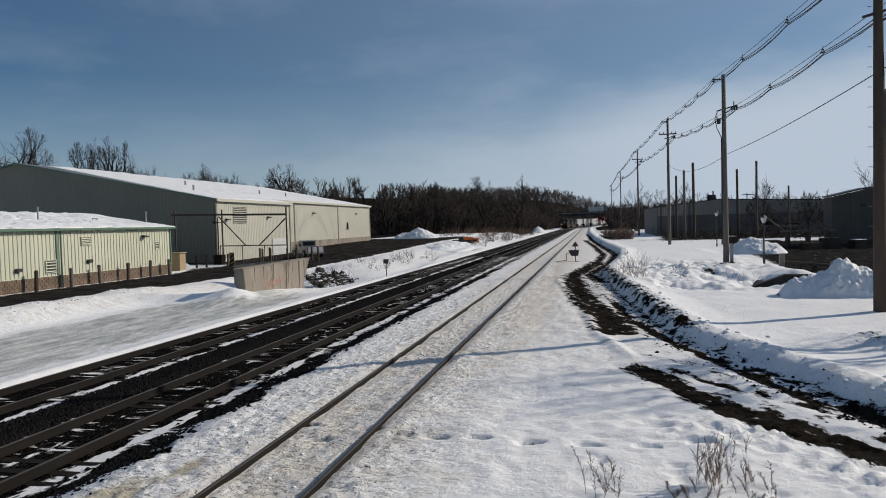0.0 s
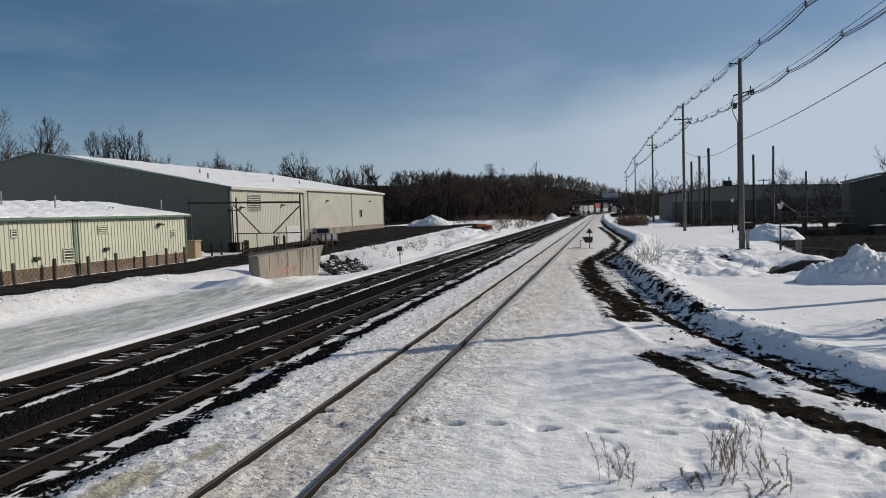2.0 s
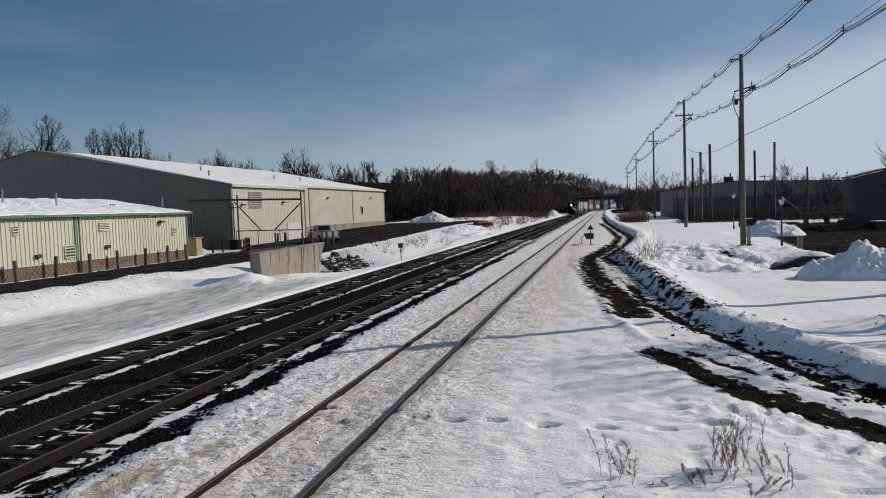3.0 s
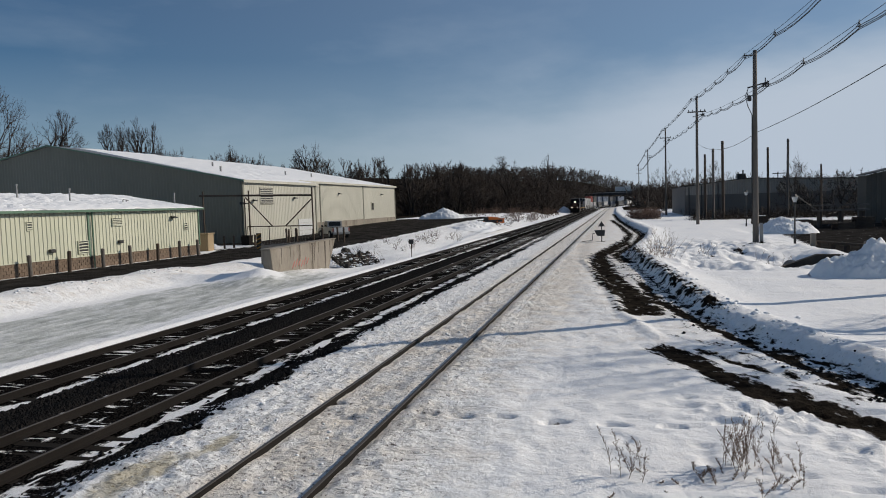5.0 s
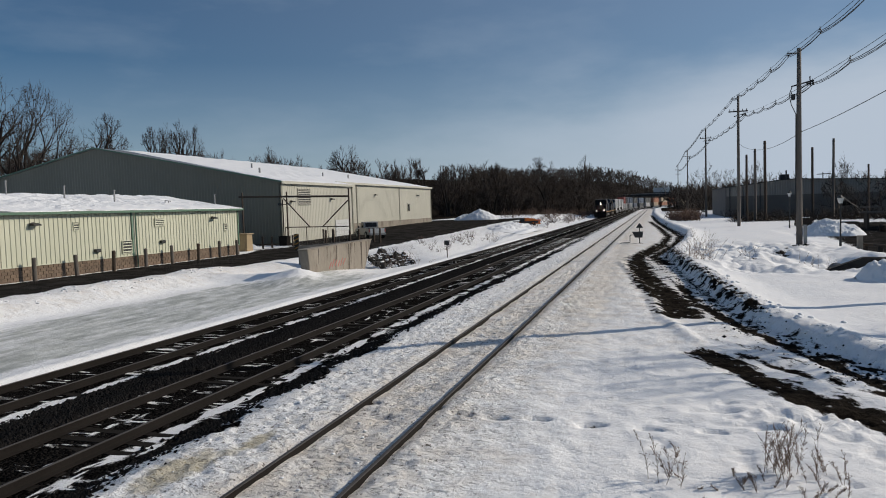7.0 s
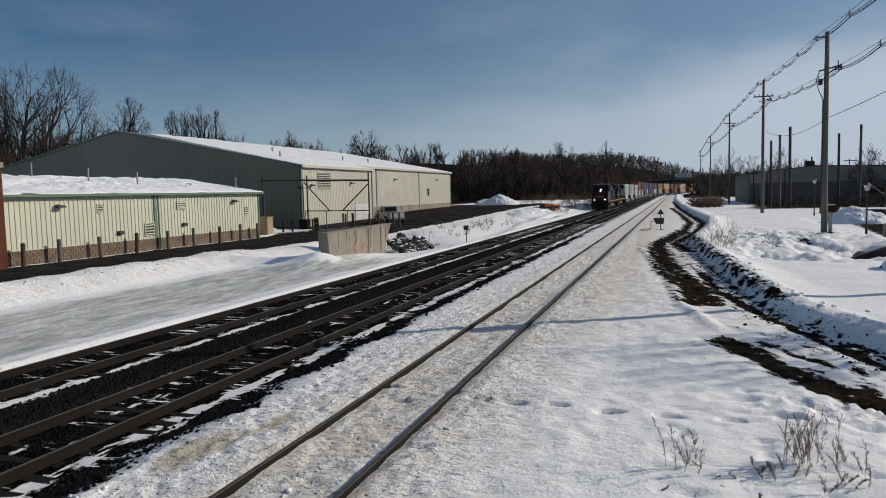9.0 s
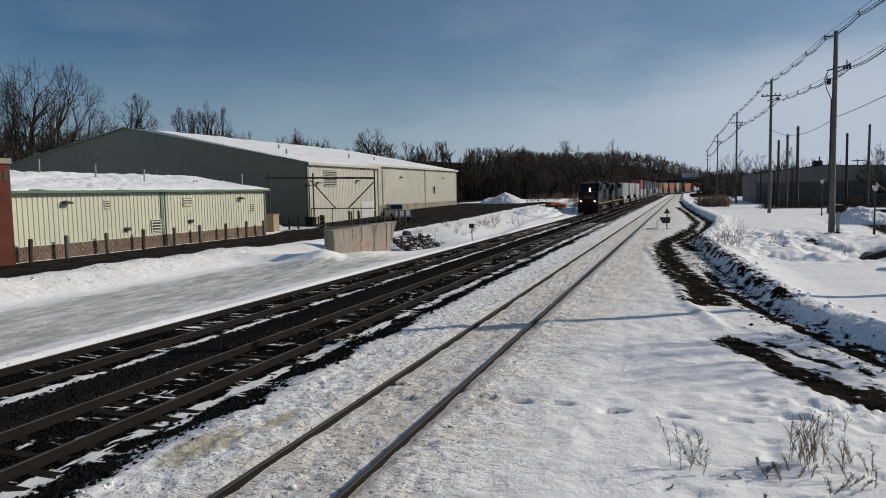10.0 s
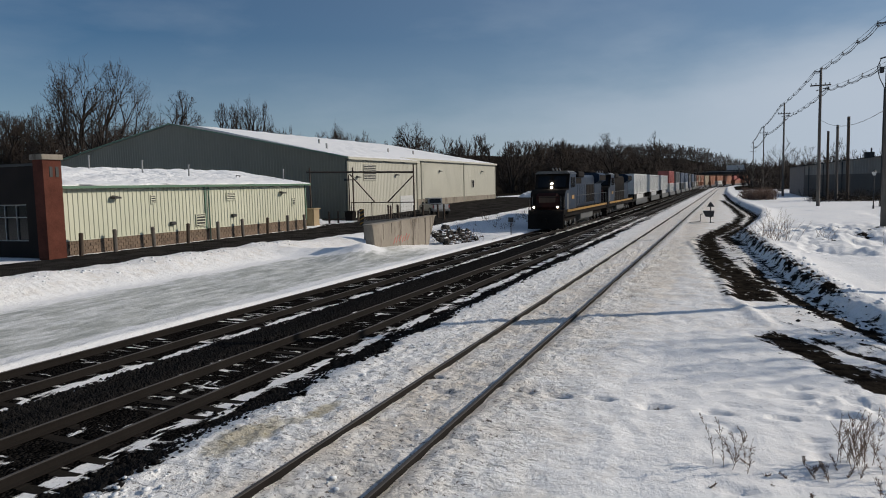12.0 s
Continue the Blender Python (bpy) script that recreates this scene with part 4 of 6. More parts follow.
def build_brick_hall():
    hall = thing("brick_building", "dark red brick building with a tall corner pier and black-framed windows", "building")
    pier = part("pier", boxes((-37.0, -36.2, 28.95, 30.15, -0.4, 5.75)), "brick", hall, "red brick corner pier")
    part("pier_cap", boxes((-37.1, -36.1, 28.85, 30.22, 5.75, 6.05)), "concrete", pier, "pale stone cap")
    # house number, left as plain bars
    for y in (29.35, 29.75):
        part("number_bar", boxes((-36.199, -36.17, y, y + 0.2, 4.75, 5.35)), "dark", pier, "dark metal numeral as a plain bar")
    Y = 29.6
    # this front lies in shade, and its colour is darkened for that
    part("wall", boxes((-53.4, -41.9, Y, Y + 0.3, -0.4, 1.0), (-41.9, -38.6, Y, Y + 0.3, -0.4, 1.0), (-53.4, -37.0, Y, Y + 0.3, 3.2, 5.45), (-38.6, -37.0, Y, Y + 0.3, -0.4, 3.2), (-53.4, -46.6, Y, Y + 0.3, 1.0, 3.2)), "fascia", hall, "brick front with its shade put into the colour")
    part("coping", boxes((-53.4, -37.0, Y - 0.05, Y + 0.35, 5.45, 5.6)), "dark", hall, "dark parapet coping")
    win = part("window", boxes((-46.6, -38.6, Y + 0.16, Y + 0.2, 1.0, 3.2)), "glass", hall)
    part("window_frame", boxes(*[(-46.6 + 1.0 * k - 0.03, -46.6 + 1.0 * k + 0.03, Y + 0.08, Y + 0.15, 1.0, 3.2) for k in range(9)], (-46.6, -38.6, Y + 0.07, Y + 0.16, 2.4, 2.46), (-46.6, -38.6, Y + 0.07, Y + 0.16, 3.14, 3.2),
                               (-46.6, -38.6, Y + 0.07, Y + 0.16, 1.0, 1.06)), "steel", win, "grey metal window frame")


build_shed()
build_warehouse()
build_brick_hall()


# ---------------------------------------------------------------- poles and wires
def pole_mesh(h, r0, r1):
    bm = bmesh.new()
    sides, rings = 10, 8
    prev = None
    for k in range(rings + 1):
        t = k / rings
        r = r0 + (r1 - r0) * t
        ring = [bm.verts.new(((r + 0.01 * math.sin(5 * a + k)) * math.cos(a), (r + 0.01 * math.sin(4 * a + k)) * math.sin(a), -0.6 + t * (h + 0.6))) for a in (2 * math.pi * i / sides for i in range(sides))]
        if prev:
            for i in range(sides):
                bm.faces.new((prev[i], prev[(i + 1) % sides], ring[(i + 1) % sides], ring[i]))
        prev = ring
    bm.faces.new(prev)
    return bm


def cable(name, points, r, parent=None, material="cable"):
    """A thin five-sided tube through the points."""
    verts, faces = [], []
    for i, p in enumerate(points):
        d = (Vector(points[min(i + 1, len(points) - 1)]) - Vector(points[max(i - 1, 0)])).normalized()
        side = d.cross(Vector((0, 0, 1))).normalized()
        up = side.cross(d)
        for k in range(5):
            a = 2 * math.pi * k / 5
            verts.append(Vector(p) + side * math.cos(a) * r + up * math.sin(a) * r)
    for i in range(len(points) - 1):
        for k in range(5):
            faces.append((i * 5 + k, i * 5 + (k + 1) % 5, i * 5 + 5 + (k + 1) % 5, i * 5 + 5 + k))
    return raw(name, [tuple(v) for v in verts], faces, material, parent)


def sag(a, b, drop, n=14):
    a, b = Vector(a), Vector(b)
    return [tuple(a.lerp(b, k / n) - Vector((0, 0, drop * 4 * (k / n) * (1 - k / n)))) for k in range(n + 1)]


# x, y, height of the top; x offset of the upper and lower cable arms
POLES = [(9.98, 27.6, 13.2), (9.75, 55.6, 14.15), (10.2, 98.5, 16.9), (9.9, 156.0, 18.4), (9.9, 245.0, 20.0), (9.5, 335.0, 19.5)]


def build_pole(i, x, y, h):
    pole = thing("utility_pole", "tall weathered grey wooden utility pole carrying bundled cables", "utility pole", group="utility poles along the line", at=pose(x, y, 0))
    part("shaft", pole_mesh(h, 0.22 if i else 0.24, 0.14), "pole" if i else "piling", pole, smooth=True)
    arm = part("upper_bracket", rods(((0, 0, h - 0.35), (-0.75, 0, h - 0.30), 0.045), sides=6), "dark", pole)
    low = h - 2.3
    part("lower_bracket", rods(((-0.5, 0, low - 0.35), (0.95, 0, low), 0.05), ((0, 0, low - 0.6), (0.9, 0, low - 0.05), 0.04), ((0.7, 0, low), (0.7, 0, low + 0.3), 0.04), sides=6), "dark", pole)
    for k in range(3):
        part("insulator", rods(((0.55 + 0.18 * k, 0, low - 0.1), (0.55 + 0.18 * k, 0, low - 0.35), 0.06), sides=8), "dark", pole)
    if i == 1:
        part("drop_lead", rods(((-0.45, 0, low - 0.4), (-0.62, 0.1, low - 0.9), 0.03), ((-0.62, 0.1, low - 0.9), (-0.5, 0, low - 1.6), 0.03), ((-0.5, 0, low - 1.6), (-0.2, 0, low - 2.3), 0.03), ((-0.2, 0, low - 2.3), (-0.24, 0, 2.5), 0.035)), "cable", pole, "black cable looped down the shaft")
        part("transformer_box", boxes((-0.5, -0.25, -0.15, 0.15, low - 1.3, low - 0.9), bevel=0.03), "dark", pole)
    if i == 0:
        for k in range(12):
            part("climbing_step", rods(((-0.22, 0, 3.2 + k * 0.7), (-0.36, 0, 3.2 + k * 0.7), 0.012)), "steel", pole)
        part("cable_guard", boxes((0.2, 0.28, -0.06, 0.06, 0, 8.0)), "steel", pole)
        part("meter_box", boxes((0.2, 0.5, -0.3, -0.05, 8.4, 9.3), bevel=0.03), "dark", pole)
    if i >= 2:
        part("cross_arm", boxes((-1.15, 1.15, -0.06, 0.06, h - 2.1, h - 1.95)), "pole", pole, "wooden cross-arm")
        for dx in (-1.0, -0.5, 0.5, 1.0):
            part("pin_insulator", rods(((dx, 0, h - 1.95), (dx, 0, h - 1.72), 0.05), sides=8), "dark", pole)
    if i == 5:
        part("cross_arm", boxes((-1.15, 1.15, -0.06, 0.06, h - 4.0, h - 3.85)), "pole", pole)
    if i == 1:
        part("base_guard", boxes((0.28, 0.5, -0.1, 0.1, 0.0, 1.7)), "steel", pole, "grey cable guard at the foot")
    return pole


for i, p in enumerate(POLES):
    build_pole(i, *p)


def cable_run(dx, dz, label):
    run = thing("spacer_cable", label, "overhead cable", group="overhead cables")
    hang = [(7.5 + dx, -14.0, 12.2 + dz)] + [(x + dx + (0.32 if y < 40 else 0.0), y, h + dz + (0.75 if dx > 0 and y < 40 else 0)) for x, y, h in POLES]
    for a, b in zip(hang, hang[1:]):
        length = b[1] - a[1]
        n = max(3, int(length / 8.5))
        top = sag(a, b, 0.006 * length, n * 4)
        cable("messenger_wire", top, 0.012 + 0.00004 * b[1], run)
        for off in ((-0.13, -0.30), (0.13, -0.30), (0.0, -0.46)):
            pts = []
            for k, p in enumerate(top):
                t = (k % 4) / 4
                pts.append((p[0] + off[0] * 0.7, p[1], p[2] + off[1] * 0.75 - 0.30 * 4 * t * (1 - t) * 0.55))
            cable("conductor", pts, 0.017 + 0.00006 * b[1], run)
        for k in range(0, len(top), 4):
            p = top[k]
            part("spacer", rods((p, (p[0] - 0.1, p[1], p[2] - 0.22), 0.016), (p, (p[0] + 0.1, p[1], p[2] - 0.22), 0.016), ((p[0], p[1], p[2] + 0.1), (p[0], p[1], p[2] - 0.36), 0.02),
                                ((p[0] - 0.14, p[1], p[2] - 0.22), (p[0] + 0.14, p[1], p[2] - 0.22), 0.02), sides=4), "cable", run)


cable_run(-0.7, -0.25, "upper bundle of black cables hung from a wire with spacers")
cable_run(0.85, -2.3, "lower bundle of black cables hung from a wire with spacers")
tele = thing("telephone_wire", "single black wire sagging between the poles", "overhead cable", group="overhead cables")
for a, b, d in (((9.0, -14, 8.4), (10.2, 27.6, 8.75), 0.2), ((10.2, 27.6, 8.75), (9.9, 55.6, 8.3), 0.2), ((9.9, 55.6, 8.3), (10.3, 98.5, 10.7), 1.0)):
    cable("wire", sag(a, b, d, 16), 0.02, tele)


# ---------------------------------------------------------------- the train
SPEED, FRONT_AT_END = 26.15, 57.1


def wheelset(parent, y, z=0.46):
    w = part("wheel", rods(((-0.82, y, z), (-0.68, y, z), 0.46), ((0.68, y, z), (0.82, y, z), 0.46), ((-0.68, y, z), (0.68, y, z), 0.09), sides=16), "loco_black", parent)
    return w


def build_loco(nose_dark):
    """Front at -11.1, the whole 22.3 m long; its nose looks down the line towards -y."""
    loco = thing("locomotive", "diesel locomotive, blue and grey with a yellow sill and lit headlights" if nose_dark else "trailing blue and grey diesel locomotive with a yellow sill",
                 "locomotive", group="train")
    part("frame", boxes((-1.5, 1.5, -11.0, 11.0, 1.22, 1.62), bevel=0.04), "loco_black", loco)
    for s in (-1, 1):
        part("sill_stripe", boxes((s * 1.502, s * 1.54, -9.6, 10.6, 1.40, 1.58)), "yellow", loco, "yellow sill stripe")
        part("walkway_skirt", boxes((s * 1.44, s * 1.5, -10.4, 10.4, 1.05, 1.3)), "loco_black", loco)
    cabm = prism([(-10.25, 1.62), (-10.25, 2.9), (-9.9, 3.15), (-8.75, 3.25), (-8.35, 4.3), (-8.2, 4.62), (-5.7, 4.62), (-5.7, 1.62)], "x", -1.45, 1.45)
    cab = part("cab", cabm, "loco_blue", loco, "blue cab with a short hood")
    bmesh_roof = prism([(-1.5, 4.5), (-1.25, 4.72), (1.25, 4.72), (1.5, 4.5)], "y", -8.6, -5.6)
    part("cab_roof", bmesh_roof, "loco_grey", cab, "grey cab roof, lighter than the cab")
    # front faces away from the sun: nose and cab front colours darkened for shade
    part("nose", boxes((-1.0, 1.0, -10.5, -9.9, 1.62, 2.95), bevel=0.22), "maroon", loco, "maroon short hood darkened for shade")
    part("nose_panel", boxes((-0.7, 0.7, -10.515, -10.495, 2.2, 2.7)), "piling", loco, "brown nose panel darkened for shade")
    part("cab_front", prism([(-10.27, 1.64), (-10.27, 2.9), (-9.92, 3.17), (-8.78, 3.27), (-8.36, 4.32), (-8.22, 4.6), (-8.18, 4.6), (-8.3, 4.3), (-8.72, 3.2), (-9.9, 3.1), (-10.2, 2.85), (-10.2, 1.64)], "x", -1.46, 1.46), "loco_black", loco, "cab front blackened to stand for its shade")
    ws = part("windscreen", prism([(-8.79, 3.38), (-8.43, 4.28), (-8.46, 4.30), (-8.82, 3.40)], "x", -1.2, -0.12), "glass", cab)
    part("windscreen", prism([(-8.79, 3.38), (-8.43, 4.28), (-8.46, 4.30), (-8.82, 3.40)], "x", 0.12, 1.2), "glass", cab)
    for s in (-1, 1):
        part("side_window", boxes((s * 1.452, s * 1.47, -7.9, -7.1, 3.35, 4.2)), "glass", cab)
        part("side_window", boxes((s * 1.452, s * 1.47, -6.95, -6.1, 3.35, 4.2)), "glass", cab)
        part("cab_door", boxes((s * 1.452, s * 1.475, -9.6, -8.95, 1.65, 2.9)), "loco_grey", cab)
        part("number_plate", boxes((s * 1.452, s * 1.475, -7.6, -6.6, 2.4, 2.7)), "yellow", cab, "yellow lettering as a plain bar")
    # engine hood, wider radiator section at the rear
    part("engine_hood", prism([(-0.98, 1.62), (-0.98, 4.2), (-0.8, 4.45), (0.8, 4.45), (0.98, 4.2), (0.98, 1.62)], "y", -5.7, 6.2), "loco_blue" if nose_dark else "loco_black", loco, "sooty dark engine hood")
    part("radiator_hood", prism([(-1.0, 1.62), (-1.0, 3.6), (-1.48, 3.9), (-1.5, 4.5), (-1.1, 4.7), (1.1, 4.7), (1.5, 4.5), (1.48, 3.9), (1.0, 3.6), (1.0, 1.62)], "y", 6.2, 10.3), "loco_blue", loco, "dark flared radiator housing")
    part("yellow_flash", boxes((0.982, 1.0, -5.6, -3.9, 1.9, 4.1), (-1.0, -0.982, -5.6, -3.9, 1.9, 4.1)), "yellow", loco, "yellow band behind the cab")
    for k in range(11):
        y = -3.6 + k * 0.86
        for s in (-1, 1):
            part("hood_door", boxes((s * 0.982, s * 1.005, y, y + 0.78, 1.9, 3.55), bevel=0.0), "loco_blue" if k < (6 if nose_dark else 2) else "loco_black", loco)
    for s in (-1, 1):
        grille = part("radiator_grille", boxes((s * 1.49, s * 1.52, 6.4, 10.1, 3.95, 4.45)), "loco_black", loco)
        part("air_intake", boxes((s * 0.985, s * 1.02, -3.5, -1.0, 3.65, 4.15)), "loco_black", loco)
    part("exhaust_stack", boxes((-0.4, 0.4, 1.0, 2.6, 4.45, 4.8), bevel=0.05), "loco_black", loco)
    part("brake_blister", boxes((-1.25, 1.25, -3.4, -0.6, 4.2, 4.72), bevel=0.1), "loco_black", loco, "black dynamic-brake housing")
    part("roof_fan", rods(((0, 7.4, 4.7), (0, 7.4, 4.82), 0.6), ((0, 9.0, 4.7), (0, 9.0, 4.82), 0.6), sides=16), "loco_black", loco)
    part("horn", rods(((-0.3, -6.6, 4.72), (-0.3, -7.1, 4.95), 0.06), ((0.0, -6.6, 4.72), (0.0, -7.1, 4.98), 0.06), ((0.3, -6.6, 4.72), (0.3, -7.1, 4.95), 0.06)), "steel", loco)
    part("fuel_tank", prism([(-1.35, 0.55), (-1.35, 1.2), (1.35, 1.2), (1.35, 0.55), (0.9, 0.28), (-0.9, 0.28)], "y", -3.2, 3.0), "loco_grey", loco, "grey fuel tank")
    # plough pilot, steps and handrails
    part("pilot_plough", prism([(-11.15, 0.12), (-11.0, 0.12), (-10.85, 1.25), (-11.1, 1.25)], "x", -1.5, 1.5), "loco_black", loco, "black pilot with snow plough")
    part("rear_pilot", boxes((-1.5, 1.5, 10.95, 11.1, 0.2, 1.3)), "loco_black", loco)
    part("coupler", rods(((0, -11.5, 0.85), (0, -11.0, 0.85), 0.14), ((0, 11.0, 0.85), (0, 11.5, 0.85), 0.14), sides=8), "loco_black", loco)
    for s in (-1, 1):
        for yy in (-10.7, 10.7):
            for k in range(3):
                part("step", boxes((s * 1.2, s * 1.5, yy - 0.22, yy + 0.22, 0.4 + k * 0.32, 0.44 + k * 0.32)), "loco_black", loco)
            part("grab_rail", rods(((s * 1.48, yy, 1.6), (s * 1.48, yy, 2.7), 0.022), ((s * 1.2, yy, 1.6), (s * 1.2, yy, 2.7), 0.022)), "loco_grey", loco)
        part("hand_rail", rods(((s * 1.47, -5.5, 2.65), (s * 1.47, 10.5, 2.65), 0.02), *[((s * 1.47, -5.5 + 2 * k, 1.62), (s * 1.47, -5.5 + 2 * k, 2.65), 0.018) for k in range(9)]), "loco_grey", loco)
    part("front_rail", rods(((-1.45, -10.9, 2.6), (1.45, -10.9, 2.6), 0.02), ((-1.45, -10.9, 1.6), (-1.45, -10.9, 2.6), 0.02), ((1.45, -10.9, 1.6), (1.45, -10.9, 2.6), 0.02)), "loco_black", loco)
    for yc in (-7.0, 7.0):
        bogie = part("bogie", boxes((-1.12, -0.92, yc - 2.6, yc + 2.6, 0.5, 0.95), (0.92, 1.12, yc - 2.6, yc + 2.6, 0.5, 0.95), (-1.0, 1.0, yc - 0.5, yc + 0.5, 0.6, 1.2), bevel=0.05), "loco_black", loco, "three-axle truck")
        for d in (-1.9, 0, 1.9):
            wheelset(bogie, yc + d)
            part("axle_box", boxes((1.1, 1.22, yc + d - 0.2, yc + d + 0.2, 0.32, 0.65), (-1.22, -1.1, yc + d - 0.2, yc + d + 0.2, 0.32, 0.65), bevel=0.03), "loco_grey", bogie)
    if nose_dark:
        housing = part("headlight_housing", boxes((-0.3, 0.3, -8.62, -8.4, 3.3, 4.0), bevel=0.03), "loco_black", loco)
        for z in (3.38, 3.68):
            part("headlight", rods(((0.0, -8.92, z), (0.0, -8.6, z), 0.085), sides=12), "lamp", loco, "lit headlight")
        for x in (-1.0, 1.0):
            part("ditch_light", rods(((x, -11.16, 1.85), (x, -10.95, 1.85), 0.075), sides=12), "lamp", loco, "lit ditch light")
            part("light_bracket", boxes((x - 0.12, x + 0.12, -10.95, -10.85, 1.6, 2.0)), "loco_black", loco)
    return loco


def corrugated_box(x, y0, y1, z0, z1, pitch=0.55):
    bm = box(bmesh.new(), -x + 0.03, x - 0.03, y0 + 0.03, y1 - 0.03, z0 + 0.02, z1 - 0.02)
    y = y0 + 0.2
    while y < y1 - 0.3:
        for s in (-1, 1):
            box(bm, s * (x - 0.032), s * (x - 0.005), y, y + pitch * 0.45, z0 + 0.15, z1 - 0.15)
        y += pitch
    for yy in (y0, y1 - 0.16):
        for s in (-1, 1):
            box(bm, s * (x - 0.12), s * x, yy, yy + 0.16, z0, z1)
    for z in (z0, z1 - 0.12):
        for s in (-1, 1):
            box(bm, s * (x - 0.1), s * x, y0 + 0.16, y1 - 0.16, z, z + 0.12)
    return bm


CAR_LEN = 21.6
CONTAINER_COLOURS = {"white": "white", "red": "red_box", "grey": "loco_grey", "orange": "orange_box", "blue": "blue_box", "tan": "tan_box"}
for key, dark, light in (("red_box", (0.30, 0.07, 0.06), (0.42, 0.12, 0.10)), ("orange_box", (0.28, 0.11, 0.06), (0.38, 0.17, 0.10)), ("blue_box", (0.09, 0.12, 0.17), (0.15, 0.18, 0.24)),
                         ("tan_box", (0.36, 0.29, 0.20), (0.46, 0.38, 0.28))):
    M[key] = surface(key, dark, light, rough=0.5, coarse=0.5, fine=5, world_space=False, dirt=tuple(c * 0.5 for c in dark), dirt_at=0.6)


def build_car(kinds):
    """A well car with one container, or two stacked; kinds: their colours from below."""
    words = " and ".join(kinds)
    car = thing("well_car", f"dark well car loaded with {words} ribbed shipping containers" if len(kinds) > 1 else "dark well car carrying one long white trailer box", "freight car", group="train")
    L = CAR_LEN / 2
    single = len(kinds) == 1
    part("well_side", boxes((-1.5, -1.42, -7.6, 7.6, 0.5, 1.35), (1.42, 1.5, -7.6, 7.6, 0.5, 1.35)), "loco_grey", car, "grey well side sill")
    part("well_floor", boxes((-1.42, 1.42, -7.6, 7.6, 0.42, 0.5)), "loco_black", car)
    for s in (-1, 1):
        part("end_platform", boxes((-1.3, 1.3, s * 7.6, s * (L - 0.5), 0.95, 1.3), bevel=0.03), "loco_black", car)
        part("coupler", boxes((-0.12, 0.12, s * (L - 0.5), s * (L + 0.1), 0.8, 1.0)), "loco_black", car)
        bogie = part("bogie", boxes((-1.1, -0.9, s * 8.9 - 1.1, s * 8.9 + 1.1, 0.45, 0.8), (0.9, 1.1, s * 8.9 - 1.1, s * 8.9 + 1.1, 0.45, 0.8)), "loco_black", car, "two-axle truck")
        for d in (-0.9, 0.9):
            wheelset(bogie, s * 8.9 + d)
    if single:
        part("container", corrugated_box(1.3, -8.3, 8.3, 2.05, 5.0), CONTAINER_COLOURS[kinds[0]], car, "long white box")
        for a, b in ((-7.5, -5.2), (4.2, 6.4)):
            part("cradle", boxes((-1.2, 1.2, a, b, 0.6, 2.05)), "loco_black", car)
        part("side_skirt", boxes((1.2, 1.26, -4.8, 3.8, 1.2, 2.0), (-1.26, -1.2, -4.8, 3.8, 1.2, 2.0)), "white", car)
    else:
        part("container", corrugated_box(1.25, -6.1, 6.1, 0.52, 3.28), CONTAINER_COLOURS[kinds[0]], car, f"{kinds[0]} lower container")
        part("container", corrugated_box(1.25, -8.0, 8.0, 3.30, 6.15), CONTAINER_COLOURS[kinds[1]], car, f"{kinds[1]} upper container")
    return car


TRAIN = []      # thing, distance of its middle behind the train's front
lead, second = build_loco(True), build_loco(False)
for engine in (lead, second):
    engine.scale = (1.0, 1.0, 1.04)
TRAIN += [(lead, 11.1), (second, 33.6)]
LOADS = [("white",), ("white",), ("white",), ("white", "red"), ("white", "grey"), ("grey", "blue"), ("white", "blue"), ("blue", "grey"), ("grey", "blue"), ("white", "grey"),
         ("tan", "orange"), ("orange", "tan"), ("orange", "orange"), ("tan", "tan"), ("orange", "orange"), ("white", "orange"), ("orange", "orange"), ("orange", "red"), ("orange", "orange"), ("tan", "orange"), ("orange", "orange")]
made = {}
behind = 45.6
for load in LOADS:
    if load in made:
        car = copy_thing(made[load], Matrix())
    else:
        car = made[load] = build_car(load)
    TRAIN.append((car, behind + CAR_LEN / 2))
    behind += CAR_LEN


def motions():
    """The train rolls towards the camera at a steady speed; every vehicle follows the line's bend."""
    for vehicle, back_by in TRAIN:
        rows = []
        for k in range(25):
            t = k * 0.5
            y = FRONT_AT_END + SPEED * (12.0 - t) + back_by
            slope = max(0.0, y - BEND_Y) / BEND_R
            rows.append((t, pose(line_x(FAR, y), y, MAIN_Z, 0, 0, -math.degrees(math.atan(slope)))))
        walk(vehicle, rows)


# ---------------------------------------------------------------- yard on the far side of the tracks
def lumpy(verts, faces, name, material, label, category, amount, scale, seed, group="", parent=None):
    out = []
    for x, y, z in verts:
        k = amount * (noise.noise((x * scale, y * scale, z * scale + seed)) + 0.5 * noise.noise((x * scale * 2.7, y * scale * 2.7, z * scale * 2.7 + seed)))
        out.append((x + k * 0.5, y + k * 0.5, z + k))
    ob = raw(name, out, faces, material, parent)
    return tagged(ob, label, category, group)


